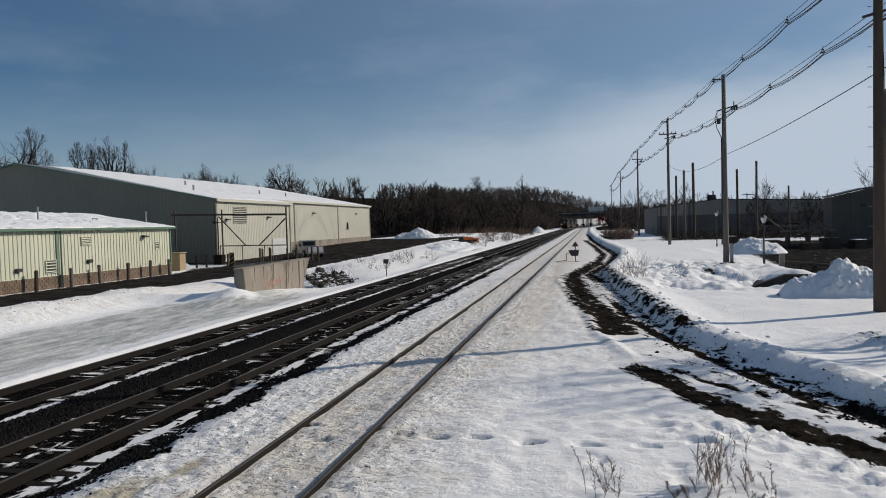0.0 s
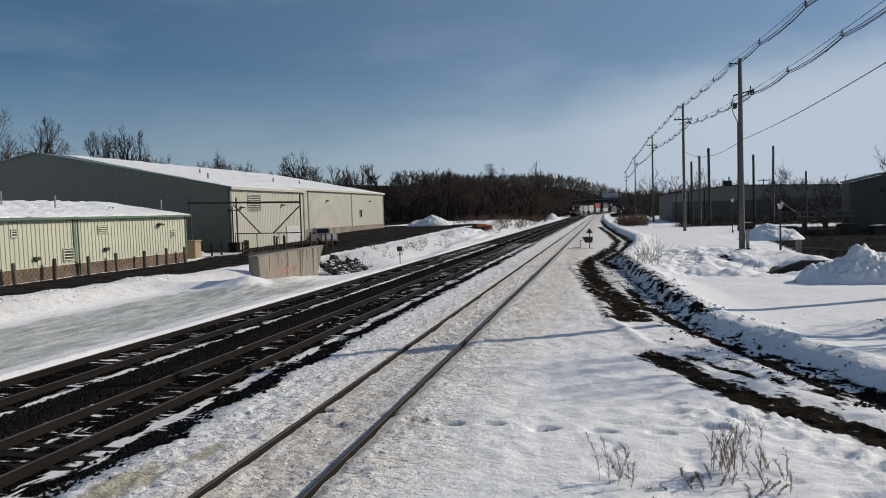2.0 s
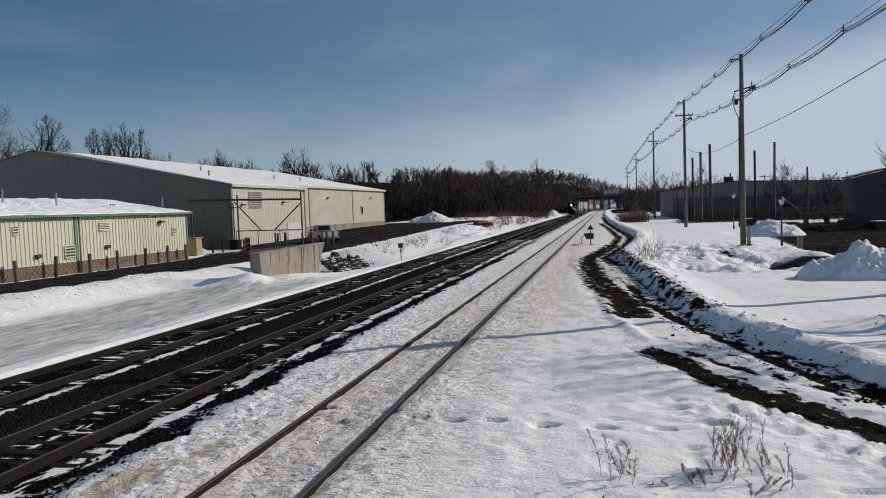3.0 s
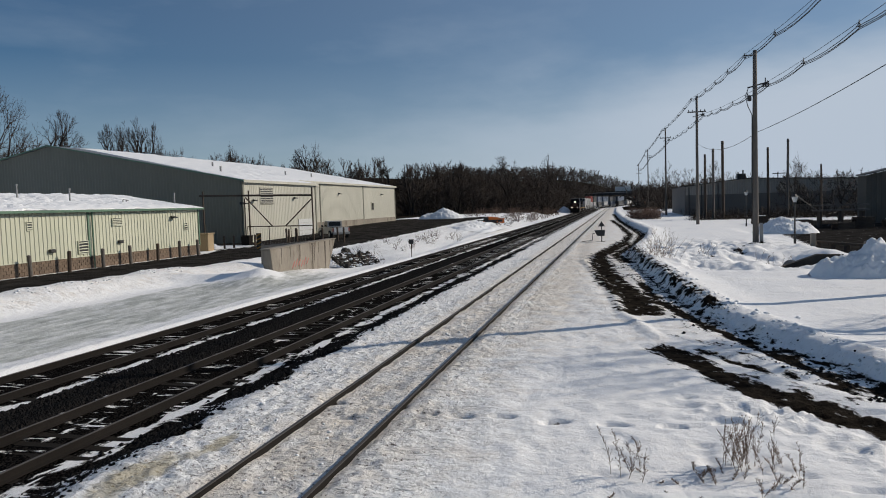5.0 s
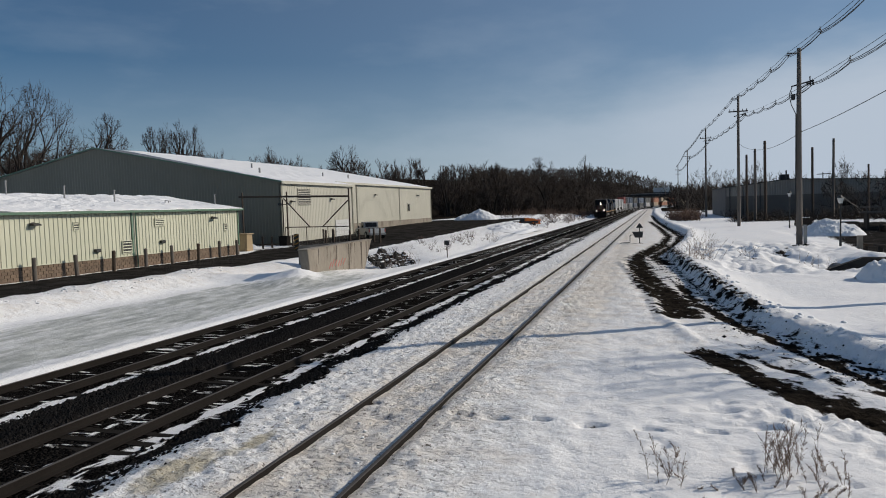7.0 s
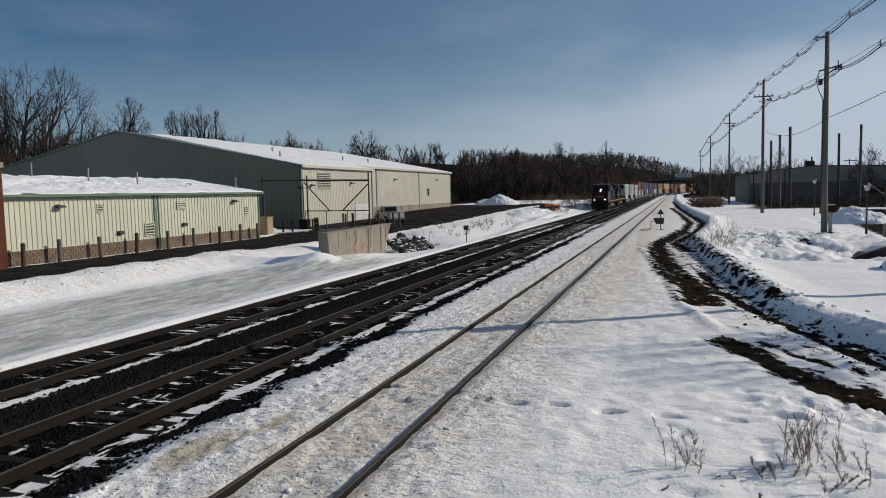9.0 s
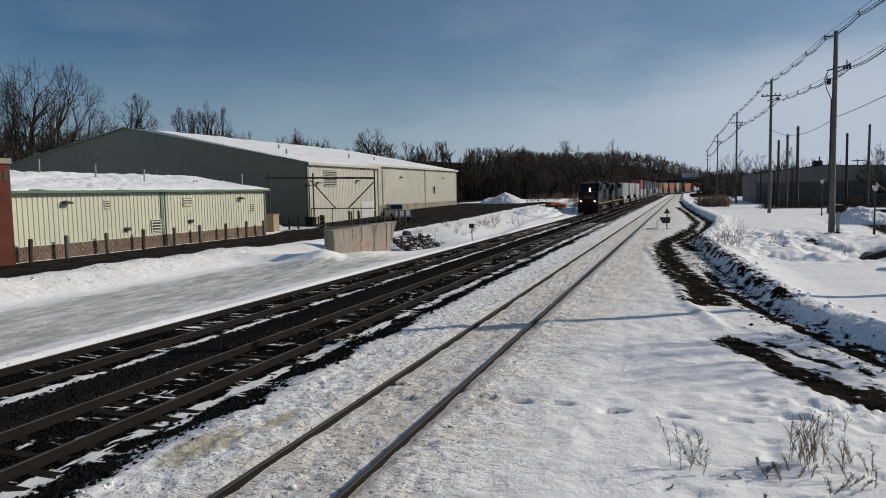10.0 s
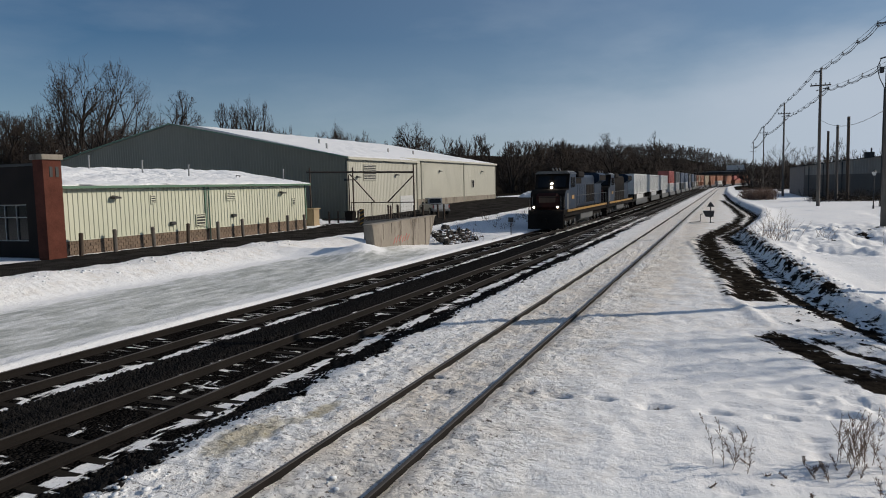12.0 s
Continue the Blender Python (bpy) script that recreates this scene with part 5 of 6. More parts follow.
def snow_heap(x, y, z, rx, ry, h, seed, label, peaks=((0, 0, 1.0),)):
    """A ploughed heap: a domed grid with a skirt under the ground and rough clods."""
    n = 72
    verts, faces = [], []
    for j in range(n + 1):
        for i in range(n + 1):
            u, v = 2 * i / n - 1, 2 * j / n - 1
            r = math.hypot(u, v)
            d = 0.0
            for px, py, ph in peaks:
                d = max(d, ph * max(0.0, 1 - 1.15 * math.hypot(u - px, v - py)) ** 0.8)
            px, py = x + u * rx, y + v * ry
            f = min(1.0, max(0.0, (1.05 - r) * 4))
            rough = 0.22 * noise.noise((px * 1.4, py * 1.4, seed)) + 0.20 * abs(noise.noise((px * 3.4, py * 3.4, seed))) + 0.22 * abs(noise.noise((px * 7.5, py * 7.5, seed)))
            verts.append((px, py, z - 0.35 * (1 - f) + h * d + rough * f * min(1.0, h)))
    for j in range(n):
        for i in range(n):
            k = j * (n + 1) + i
            faces.append((k, k + 1, k + n + 2, k + n + 1))
    return tagged(raw("snow_heap", verts, faces, "snow", smooth=True), label, "snow heap", "snow heaps")


def build_headwall():
    wall = thing("concrete_retaining_wall", "stained concrete retaining wall with faded red graffiti", "retaining wall")
    x0, x1 = -20.6, -20.0
    face = prism([(38.4, -0.9), (46.3, -0.9), (47.9, 1.55), (38.0, 1.42)], "x", x0, x1)
    bmesh.ops.bevel(face, geom=face.edges[:], offset=0.03, segments=1, affect="EDGES")
    part("face", face, "concrete", wall)
    part("coping", prism([(37.9, 1.42), (48.0, 1.55), (48.0, 1.61), (37.9, 1.48)], "x", x0 - 0.03, x1 + 0.03), "concrete", wall, "worn concrete coping")
    part("wing", prism([(x0, -0.9), (x0, 1.55), (x0 - 5.0, 1.2), (x0 - 5.0, -0.9)], "y", 47.2, 47.6), "concrete", wall)
    # rust streaks and a scrawl that cannot be read
    M["streak"] = surface("rust_streak", (0.03, 0.024, 0.018), (0.09, 0.07, 0.055), rough=0.9, coarse=2, fine=14)
    for y, a, b, w in ((43.9, -0.4, 1.5, 0.10), (44.2, 0.2, 1.55, 0.06), (46.0, -0.5, 1.5, 0.12), (42.0, 0.7, 1.5, 0.07), (39.4, 0.5, 1.5, 0.05), (46.9, 0.3, 1.5, 0.07), (44.9, 0.8, 1.5, 0.04), (40.6, 0.9, 1.5, 0.05)):
        part("rust_streak", prism([(y - w, b), (y + w, b), (y + w * 0.5, a), (y - w * 0.3, a - 0.1)], "x", x1 - 0.01, x1 + 0.005), "streak", wall)
    scrawl = bmesh.new()
    for ya, za, yb, zb in [(40.8 + 0.42 * k, 0.08 + 0.05 * (k % 3), 41.15 + 0.42 * k, 0.46 + 0.07 * ((k * 2) % 3)) for k in range(6)]:
        rod(scrawl, (x1 + 0.002, ya, za), (x1 + 0.002, yb, zb), 0.04, sides=4)
    part("graffiti", scrawl, "graffiti", wall, "faded red spray-paint scrawl")


def build_rubble():
    rng = random.Random(4)
    pile = thing("rubble_bank", "dark rubble stones half covered in snow beside the wall", "stones")
    kinds = []
    for k in range(5):
        bm = bmesh.new()
        bmesh.ops.create_icosphere(bm, subdivisions=1, radius=1.0)
        for v in bm.verts:
            v.co *= 0.55 + 0.85 * rng.random()
        kinds.append(mesh("stone", bm, "stone"))
    caps = mesh("snow_cap", boxes((-0.6, 0.6, -0.6, 0.6, 0, 0.25), bevel=0.12), "snow")
    for k in range(180):
        t = rng.random()
        x, y = -19.4 + rng.gauss(0, 0.7) + t * 0.4, 47.2 + 7.5 * t + rng.gauss(0, 0.3)
        z = -0.62 + 0.75 * max(0.0, (-18.9 - x)) * (1 - 0.4 * t)
        s = rng.uniform(0.12, 0.34)
        o = new("stone", rng.choice(kinds))
        o.parent = pile
        o.matrix_basis = Matrix.LocRotScale((x, y, z), Euler((rng.random() * 6, rng.random() * 6, rng.random() * 6)), (s, s * 0.9, s * 0.7))
        if rng.random() < 0.6:
            c = new("snow_cap", caps)
            c.parent = pile
            c.matrix_basis = Matrix.LocRotScale((x - 0.05, y, z + s * 0.5), Euler((0, 0, rng.random() * 6)), (s * 1.1, s, s))


def build_gate():
    """Tall pipe gateway with a braced sliding leaf."""
    gate = thing("pipe_gateway", "tall rusty pipe gateway with a braced sliding mesh leaf", "gate")
    y = 66.0
    for x, top in ((-42.2, 6.0), (-36.9, 5.9), (-29.85, 6.0)):
        part("gate_post", rods(((x, y, -0.2), (x, y, top), 0.085), sides=8), "piling", gate, "rusty brown steel post")
    part("top_rail", rods(((-42.6, y, 5.55), (-36.9, y, 5.4), 0.10), ((-36.9, y, 5.4), (-29.8, y, 5.2), 0.10), sides=8), "piling", gate)
    leaf = part("leaf_frame", rods(((-37.1, y - 0.15, 2.2), (-29.8, y - 0.15, 2.15), 0.05), ((-37.1, y - 0.15, 0.3), (-29.8, y - 0.15, 0.35), 0.05), ((-37.3, y - 0.15, 0.2), (-37.3, y - 0.15, 5.1), 0.06),
                                   *[((-37.1 + 2.43 * k, y - 0.15, 0.3), (-37.1 + 2.43 * k, y - 0.15, 2.2), 0.04) for k in range(4)]), "piling", gate)
    part("brace", rods(((-37.2, y - 0.12, 5.2), (-34.3, y - 0.12, 2.2), 0.07), sides=6), "piling", gate)
    part("brace", rods(((-29.9, y - 0.12, 4.8), (-32.8, y - 0.12, 2.2), 0.07), sides=6), "piling", gate)
    wires = []
    for k in range(24):
        x = -37.0 + k * 0.3
        wires.append(((x, y - 0.15, 0.3), (x, y - 0.15, 2.2), 0.006))
    part("mesh_wires", rods(*wires, sides=3), "steel", leaf)
    part("lamp_bracket", rods(((-36.9, y, 4.6), (-37.6, y, 4.6), 0.04)), "dark", gate)
    part("flood_lamp", boxes((-37.9, -37.5, y - 0.15, y + 0.15, 4.5, 4.75), bevel=0.03), "dark", gate)
    hopper = thing("waste_bin", "black steel waste bin beside the gateway", "bin")
    part("bin_body", prism([(-37.3, 0.0), (-36.55, 0.0), (-36.45, 1.25), (-37.4, 1.25)], "y", 64.9, 65.7), "loco_black", hopper)
    part("bin_lid", boxes((-37.4, -36.45, 64.85, 65.75, 1.27, 1.33)), "loco_black", hopper)
    hazard = thing("hazard_board", "narrow black and yellow striped hazard board on a post", "sign")
    part("board", boxes((-32.9, -32.4, 59.9, 59.95, 0.1, 1.7)), "dark", hazard)
    for k in range(4):
        part("stripe", prism([(-32.88, 0.2 + k * 0.4), (-32.42, 0.4 + k * 0.4), (-32.42, 0.52 + k * 0.4), (-32.88, 0.32 + k * 0.4)], "y", 59.885, 59.898), "yellow", hazard)
    part("post", rods(((-32.65, 60.0, -0.2), (-32.65, 60.0, 1.6), 0.04)), "dark", hazard)
    crate = thing("timber_cabinet", "tan plywood utility cabinet beside the shed", "cabinet")
    part("cabinet_body", boxes((-38.9, -37.8, 59.6, 60.6, 0.0, 1.75), bevel=0.02), "ochre", crate)
    part("cabinet_lid", boxes((-39.0, -37.7, 59.5, 60.7, 1.75, 1.83)), "ochre", crate)
    part("cabinet_door", boxes((-38.75, -38.0, 59.57, 59.6, 0.15, 1.6)), "ochre", crate)


def build_bollards():
    def bollard(x, y, z, h, r, tilt, material="piling"):
        b = thing("bollard", "rusty pipe bollard set in the ground" if material == "piling" else "pale concrete-filled pipe bollard beside the shed", "bollard", group="bollards", at=pose(x, y, z, tilt, -tilt * 0.6, 0))
        part("pipe", rods(((0, 0, -0.4), (0, 0, h), r), sides=10), material, b)
        part("cap", rods(((0, 0, h), (0, 0, h + 0.05), r * 0.98, r * 0.5), sides=10), material, b)
    for k, y in enumerate((31.4, 34.0, 37.3, 40.6, 43.9, 46.9, 50.2, 53.2, 55.9)):
        bollard(-36.5, y, 0, 1.35 + 0.05 * (k % 2), 0.13, 1.5 * ((k * 7) % 3 - 1), "pole" if k % 3 else "piling")
    for k, (x, y) in enumerate(((-38.6, 61.5), (-37.4, 61.8), (-36.6, 62.2), (-35.2, 63.8), (-33.2, 66.8), (-32.5, 67.5), (-31.6, 64.0), (-31.0, 64.6), (-29.2, 64.5), (-28.7, 65.5), (-27.4, 66.4), (-26.6, 66.0))):
        bollard(x, y, 0.1, 1.3 if k < 4 else 1.75, 0.10, (k * 5) % 3 - 1)


def tyre(parent, x, y, z, r=0.38, w=0.26):
    wheel = part("wheel", rods(((x - w / 2, y, z), (x + w / 2, y, z), r), sides=18), "rubber", parent)
    part("rim", rods(((x - w / 2 - 0.01, y, z), (x + w / 2 + 0.01, y, z), r * 0.55), sides=14), "steel", wheel)


M["silver"] = surface("silver_car_paint", (0.20, 0.20, 0.195), (0.28, 0.28, 0.275), rough=0.35, world_space=False)


def build_pickup():
    """Nose towards +y."""
    t = thing("pickup_truck", "pale silver pickup truck with a white tailgate parked in yard", "pickup truck", at=pose(-31.7, 75.6, 0.5, 0, 0, 40))
    body = prism([(-2.75, 0.55), (-2.75, 1.15), (-0.8, 1.18), (-0.78, 1.2), (1.15, 1.2), (1.5, 1.18), (2.65, 1.08), (2.78, 0.9), (2.78, 0.5), (2.3, 0.42), (-2.3, 0.42)], "x", -0.98, 0.98)
    bmesh.ops.bevel(body, geom=[e for e in body.edges if e.calc_length() > 0.4], offset=0.05, segments=2, affect="EDGES")
    part("body", body, "silver", t, "silver-grey lower body")
    cabin = prism([(-0.55, 1.15), (-0.45, 1.85), (0.55, 1.9), (1.25, 1.15)], "x", -0.85, 0.85)
    part("cabin", cabin, "silver", t, "silver-grey cab")
    part("rear_window", prism([(-0.545, 1.3), (-0.475, 1.76), (-0.495, 1.77), (-0.565, 1.31)], "x", -0.68, 0.68), "glass", t)
    for s in (-1, 1):
        part("side_window", prism([(-0.35, 1.25), (-0.30, 1.76), (0.5, 1.8), (0.95, 1.25)], "x", s * 0.855, s * 0.87), "glass", t)
        part("tail_light", boxes((s * 0.98, s * 0.84, -2.78, -2.7, 0.75, 1.1)), "red_box", t)
        part("mirror", boxes((s * 1.0, s * 1.18, 0.75, 0.85, 1.2, 1.45)), "dark", t)
    part("tailgate", boxes((-0.84, 0.84, -2.8, -2.72, 0.62, 1.16), bevel=0.02), "white", t, "white tailgate")
    part("bumper", boxes((-0.98, 0.98, -2.95, -2.78, 0.4, 0.6), (-0.98, 0.98, 2.78, 2.9, 0.4, 0.62), bevel=0.03), "steel", t)
    # flat dark sheet put in for the shadow inside the open bed
    part("bed", boxes((-0.85, 0.85, -2.68, -0.62, 1.152, 1.19)), "rubber", t, "dark sheet for the shadow in the bed")
    for x in (-0.88, 0.88):
        for y in (-1.75, 1.75):
            tyre(t, x * 1.06, y, 0.40, 0.44, 0.28)


def build_plough():
    m = thing("orange_machine", "orange snow plough machine standing on the yard's snowy edge", "machine", at=pose(-18.9, 106.0, 0.75, 0, 0, 25) @ Matrix.Scale(0.72, 4))
    part("chassis", boxes((-2.6, 2.4, -0.8, 0.8, 0.35, 0.8), bevel=0.05), "dark", m)
    part("engine_cover", prism([(-0.4, 0.8), (-0.3, 1.5), (1.4, 1.35), (2.2, 0.95), (2.2, 0.8)], "y", -0.7, 0.7), "orange", m, "orange engine cover")
    part("seat_frame", boxes((-1.3, -0.5, -0.5, 0.5, 0.8, 1.45), bevel=0.05), "dark", m)
    part("blade", prism([(2.5, 0.1), (2.75, 0.15), (2.6, 0.6), (2.8, 1.1), (2.65, 1.1), (2.4, 0.6)], "y", -1.5, 1.5), "orange", m, "curved orange blade")
    for x in (-1.6, 1.3):
        for y in (-0.85, 0.85):
            w = part("wheel", rods(((x, y - 0.15, 0.42), (x, y + 0.15, 0.42), 0.42), sides=16), "rubber", m)
            part("hub", rods(((x, y - 0.17, 0.42), (x, y + 0.17, 0.42), 0.18), sides=10), "orange", w)


build_headwall()
build_rubble()
build_gate()
build_bollards()
build_pickup()
build_plough()
snow_heap(-34.6, 139.0, 1.0, 4.8, 3.4, 2.2, 2.0, "tall ploughed snow heap at the end of the yard", ((0.1, 0, 1.0), (-0.5, 0.1, 0.55)))
snow_heap(-18.2, 249.0, -0.2, 3.2, 6.0, 2.3, 4.0, "rough snow heap beside the line")
snow_heap(-20.5, 100.0, 0.3, 4.0, 9.0, 0.9, 6.0, "low ploughed snow ridge beside the yard", ((0, 0.4, 1.0), (0.1, -0.5, 0.8)))
snow_heap(-40.6, 63.2, -0.1, 3.6, 2.2, 0.75, 8.0, "small ploughed snow heap between the buildings")
snow_heap(10.7, 33.4, 0.15, 2.7, 1.7, 1.45, 1.0, "rough ploughed snow heap beside the lot", ((0.05, 0, 1.0), (0.5, -0.1, 0.75), (-0.4, 0.0, 0.6)))
snow_heap(15.6, 75.5, -0.15, 3.2, 3.0, 1.7, 3.0, "ploughed snow heap at the far side of the lot", ((0, 0, 1), (0.5, 0, 0.7)))


def build_post_sign(x, y, z, h, label):
    s = thing("trackside_sign", label, "sign", at=pose(x, y, z))
    part("post", rods(((0, 0, -0.4), (0, 0, h), 0.035), sides=6), "piling", s)
    part("board", boxes((-0.2, 0.2, -0.06, -0.035, h - 0.15, h + 0.2), bevel=0.01), "dark", s, "dark square board seen from behind")


build_post_sign(-15.75, 53.0, -0.1, 1.05, "small dark trackside sign on a thin post in snow")


def build_switch_stand():
    s = thing("switch_stand", "black railway switch stand with an arrow-shaped target", "switch stand", at=pose(-1.6, 67.0, -0.1))
    part("mast", rods(((0.1, 0, 0.0), (0.1, 0, 1.65), 0.045), sides=8), "dark", s)
    part("target", prism([(-0.22, 1.42), (0.42, 1.42), (0.1, 1.9)], "y", -0.02, 0.02), "dark", s, "black arrow-shaped target")
    part("stand_box", prism([(-0.55, 1.08), (0.42, 1.08), (0.35, 0.55), (-0.3, 0.55)], "y", -0.28, 0.28), "dark", s, "black gear box")
    part("lever", rods(((-0.5, 0, 0.8), (-0.75, 0, 0.75), 0.03), ((-0.75, 0, 0.75), (-0.75, 0, 0.15), 0.03)), "dark", s)
    part("tie_rod", rods(((-0.75, 0, 0.12), (-1.7, 0, 0.05), 0.025)), "rail", s)
    part("base_timber", boxes((-0.75, 0.4, -0.35, -0.12, -0.1, 0.03), (-0.75, 0.4, 0.12, 0.35, -0.1, 0.03)), "tie", s)


build_switch_stand()


# ---------------------------------------------------------------- the right-hand side
def build_works():
    w = thing("works_building", "long low grey metal works building in shade", "building")
    y = 150.0
    def top(x):
        return 5.9 + 1.2 * min(1.0, (x - 13.3) / 11.0) - 0.9 * max(0.0, (x - 26) / 22)
    up = ribbed("x", y, 13.3, 46.0, 4.2, 7, -1, 0.45, 0.04, 0.2, top=top)
    part("upper_wall", up, "works_grey", w, "pale grey upper siding")
    part("lower_wall", boxes((13.3, 46.0, y - 0.02, y + 0.2, -0.5, 4.2)), "works_dark", w, "darker grey lower wall")
    part("side_wall", boxes((13.1, 13.3, y, y + 34, -0.5, 5.9)), "works_dark", w)
    part("roof", prism([(12.9, 5.9), (12.9, 6.05), (24.3, 7.25), (26.0, 7.25), (46.2, 6.5), (46.2, 6.35), (26.0, 7.13), (24.3, 7.13)], "y", y - 0.3, y + 34), "dark", w)
    part("roof_unit", boxes((23.4, 24.9, y + 2, y + 4, 7.1, 8.2), bevel=0.05), "dark", w, "dark roof ventilator")
    part("roof_pipe", rods(((24.2, y + 1, 7.1), (24.2, y + 1, 8.9), 0.15)), "dark", w)
    part("roof_mast", rods(((31.0, y + 3, 6.8), (31.0, y + 3, 8.3), 0.1), ((30.0, y + 3, 8.0), (32.4, y + 3, 8.0), 0.08)), "dark", w)
    for x in (13.9, 16.3, 19.4, 32.4):
        part("downpipe", rods(((x, y - 0.12, 0), (x, y - 0.12, top(x) - 0.1), 0.09)), "dark", w)
    win = part("window_band", boxes((33.0, 36.0, y - 0.1, y - 0.03, 1.8, 2.6)), "glass", w)


def build_depot():
    d = thing("depot_building", "tall dark depot building with a low gable and snowy roof", "building")
    y, x0, x1 = 89.0, 27.4, 52.0
    def top(x):
        return 5.65 + 0.75 * min(1.0, (x - x0) / 3.5) - 0.09 * max(0.0, x - x0 - 3.5)
    part("front_wall", ribbed("x", y, x0, x1, -0.4, 7, -1, 0.5, 0.04, 0.25, top=top), "depot", d, "dark brown siding")
    part("side_wall", boxes((x0 - 0.2, x0, y, y + 3, -0.4, 5.6)), "depot", d)
    part("roof", prism([(x0 - 0.4, 5.6), (x0 + 3.5, 6.45), (x1, top(x1) + 0.05), (x1, top(x1) + 0.2), (x0 + 3.5, 6.6), (x0 - 0.4, 5.75)], "y", y - 0.3, y + 3), "dark", d)
    part("roof_snow", snow_sheet(((x1, y + 0.5, top(x1) + 0.2), (x0 + 5.0, y + 0.5, 6.47), (x0 + 5.0, y + 2.7, 6.47), (x1, y + 2.7, top(x1) + 0.2)), 0.35, 1.5, 0.0, 7.0), "snow", d)
    part("roof_unit", boxes((33.6, 35.4, y + 0.8, y + 2.4, 5.8, 6.9), bevel=0.04), "dark", d)
    part("back_wall", boxes((x0, x1, y + 2.8, y + 3, -0.4, 4.0)), "depot", d)
    for x in (30.4, 33.5):
        part("wall_lamp", boxes((x - 0.2, x + 0.2, y - 0.35, y - 0.04, 4.4, 4.75), bevel=0.05), "dark", d)
    part("gutter_pipe", rods(((32.0, y - 0.15, 0), (32.0, y - 0.15, 5.2), 0.08)), "dark", d)


def build_lamp_post(x, y, h):
    lamp = thing("lamp_post", "black lantern-style lamp post standing in the snow", "lamp post", group="lamp posts", at=pose(x, y, 0.0))
    part("shaft", rods(((0, 0, -0.3), (0, 0, 0.5), 0.09), ((0, 0, 0.5), (0, 0, h - 0.75), 0.06, 0.05), ((0, 0, h - 0.78), (0, 0, h - 0.68), 0.12), sides=10), "dark", lamp)
    part("lantern", rods(((0, 0, h - 0.68), (0, 0, h - 0.28), 0.12, 0.24), sides=6), "lantern", lamp, "frosted glass lantern")
    part("lantern_roof", rods(((0, 0, h - 0.28), (0, 0, h - 0.06), 0.30, 0.07), ((0, 0, h - 0.06), (0, 0, h + 0.06), 0.04, 0.01), sides=6), "dark", lamp, "black lantern roof")


def build_piling(x, y, h, r):
    p = thing("timber_piling", "tall dark bare timber post standing upright", "post", group="tall timber posts", at=pose(x, y, 0, random.uniform(-0.4, 0.4), random.uniform(-0.5, 0.5), 0))
    part("timber", pole_mesh(h, r, r * 0.85), "piling" if random.random() < 0.6 else "pole", p, smooth=True)
    part("band", rods(((0, 0, h - 0.5), (0, 0, h - 0.35), r * 0.93), sides=10), "dark", p)


def build_lot():
    rail = thing("timber_guard_rail", "dark timber guard rail beside the lot", "guard rail")
    part("beam", boxes((-0.08, 0.08, 0.0, 5.2, 0.34, 0.5), bevel=0.03), "piling", rail)
    for k in range(4):
        part("post", boxes((-0.12, 0.12, 0.35 + k * 1.5 - 0.12, 0.35 + k * 1.5 + 0.12, -0.4, 0.34)), "piling", rail)
    rail.matrix_world = pose(15.1, 49.2, -0.05, 0, 0, 20)
    for x, y, h in ((13.0, 53.2, 1.0), (13.5, 43.9, 0.95)):
        b = thing("marker_post", "pale squat marker post at the edge of the lot", "post", group="marker posts", at=pose(x, y, 0))
        part("post", boxes((-0.16, 0.16, -0.16, 0.16, -0.4, h), bevel=0.03), "concrete", b)
    head = thing("culvert", "dark concrete culvert mouth sunk in snow", "culvert")
    part("headwall", prism([(8.6, -0.9), (10.6, -0.9), (11.9, 0.35), (10.6, 0.38), (8.6, -0.35)], "y", 42.4, 42.8), "stone", head)
    part("pipe", rods(((9.7, 42.3, -0.7), (9.9, 45.5, -0.6), 0.45), sides=14), "dark", head)
    stack = thing("timber_stack", "stack of pale weathered beams on dark trestles", "timber stack")
    for k, (z, dy) in enumerate(((1.85, 0), (1.85, 0.5), (2.4, 0.1))):
        part("beam", boxes((20.8, 26.2, 84.6 + dy, 85.0 + dy, z - 0.07, z + 0.08)), "pole", stack)
    for x in (21.4, 23.5, 25.6):
        part("trestle", boxes((x - 0.12, x + 0.12, 84.4, 85.6, -0.3, 1.73)), "piling", stack)
    part("leaning_beam", rods(((19.0, 85.0, 3.6), (21.6, 85.0, 1.5), 0.07), sides=6), "pole", stack)
    clutter = [(19.0, 82.0, 1.2), (22.5, 80.5, 0.9), (24.8, 82.0, 1.3), (27.5, 81.5, 1.0), (29.5, 83.5, 1.2), (31.5, 82.5, 0.9), (17.2, 95.0, 1.3)]
    for k, (x, y, h) in enumerate(clutter):
        c = thing("pallet_stack", "dark stacked pallets in the shade of the depot", "pallets", group="pallet stacks", at=pose(x, y, -0.1, 0, 0, k * 17 % 30))
        n = int(h / 0.16)
        board = mesh("pallet", boxes((-0.9, 0.9, -0.6, 0.6, 0.0, 0.03), (-0.9, 0.9, -0.6, -0.45, 0.03, 0.13), (-0.9, 0.9, 0.45, 0.6, 0.03, 0.13), (-0.9, 0.9, -0.08, 0.08, 0.03, 0.13)), "piling")
        for j in range(n):
            p = new("pallet", board)
            p.parent = c
            p.matrix_basis = pose(random.uniform(-0.04, 0.04), 0, 0.05 + j * 0.15, 0, 0, random.uniform(-3, 3))
        if k % 3 == 0:
            part("snow_cover", boxes((-0.7, 0.5, -0.5, 0.45, n * 0.15 + 0.05, n * 0.15 + 0.12), bevel=0.03), "snow", c)


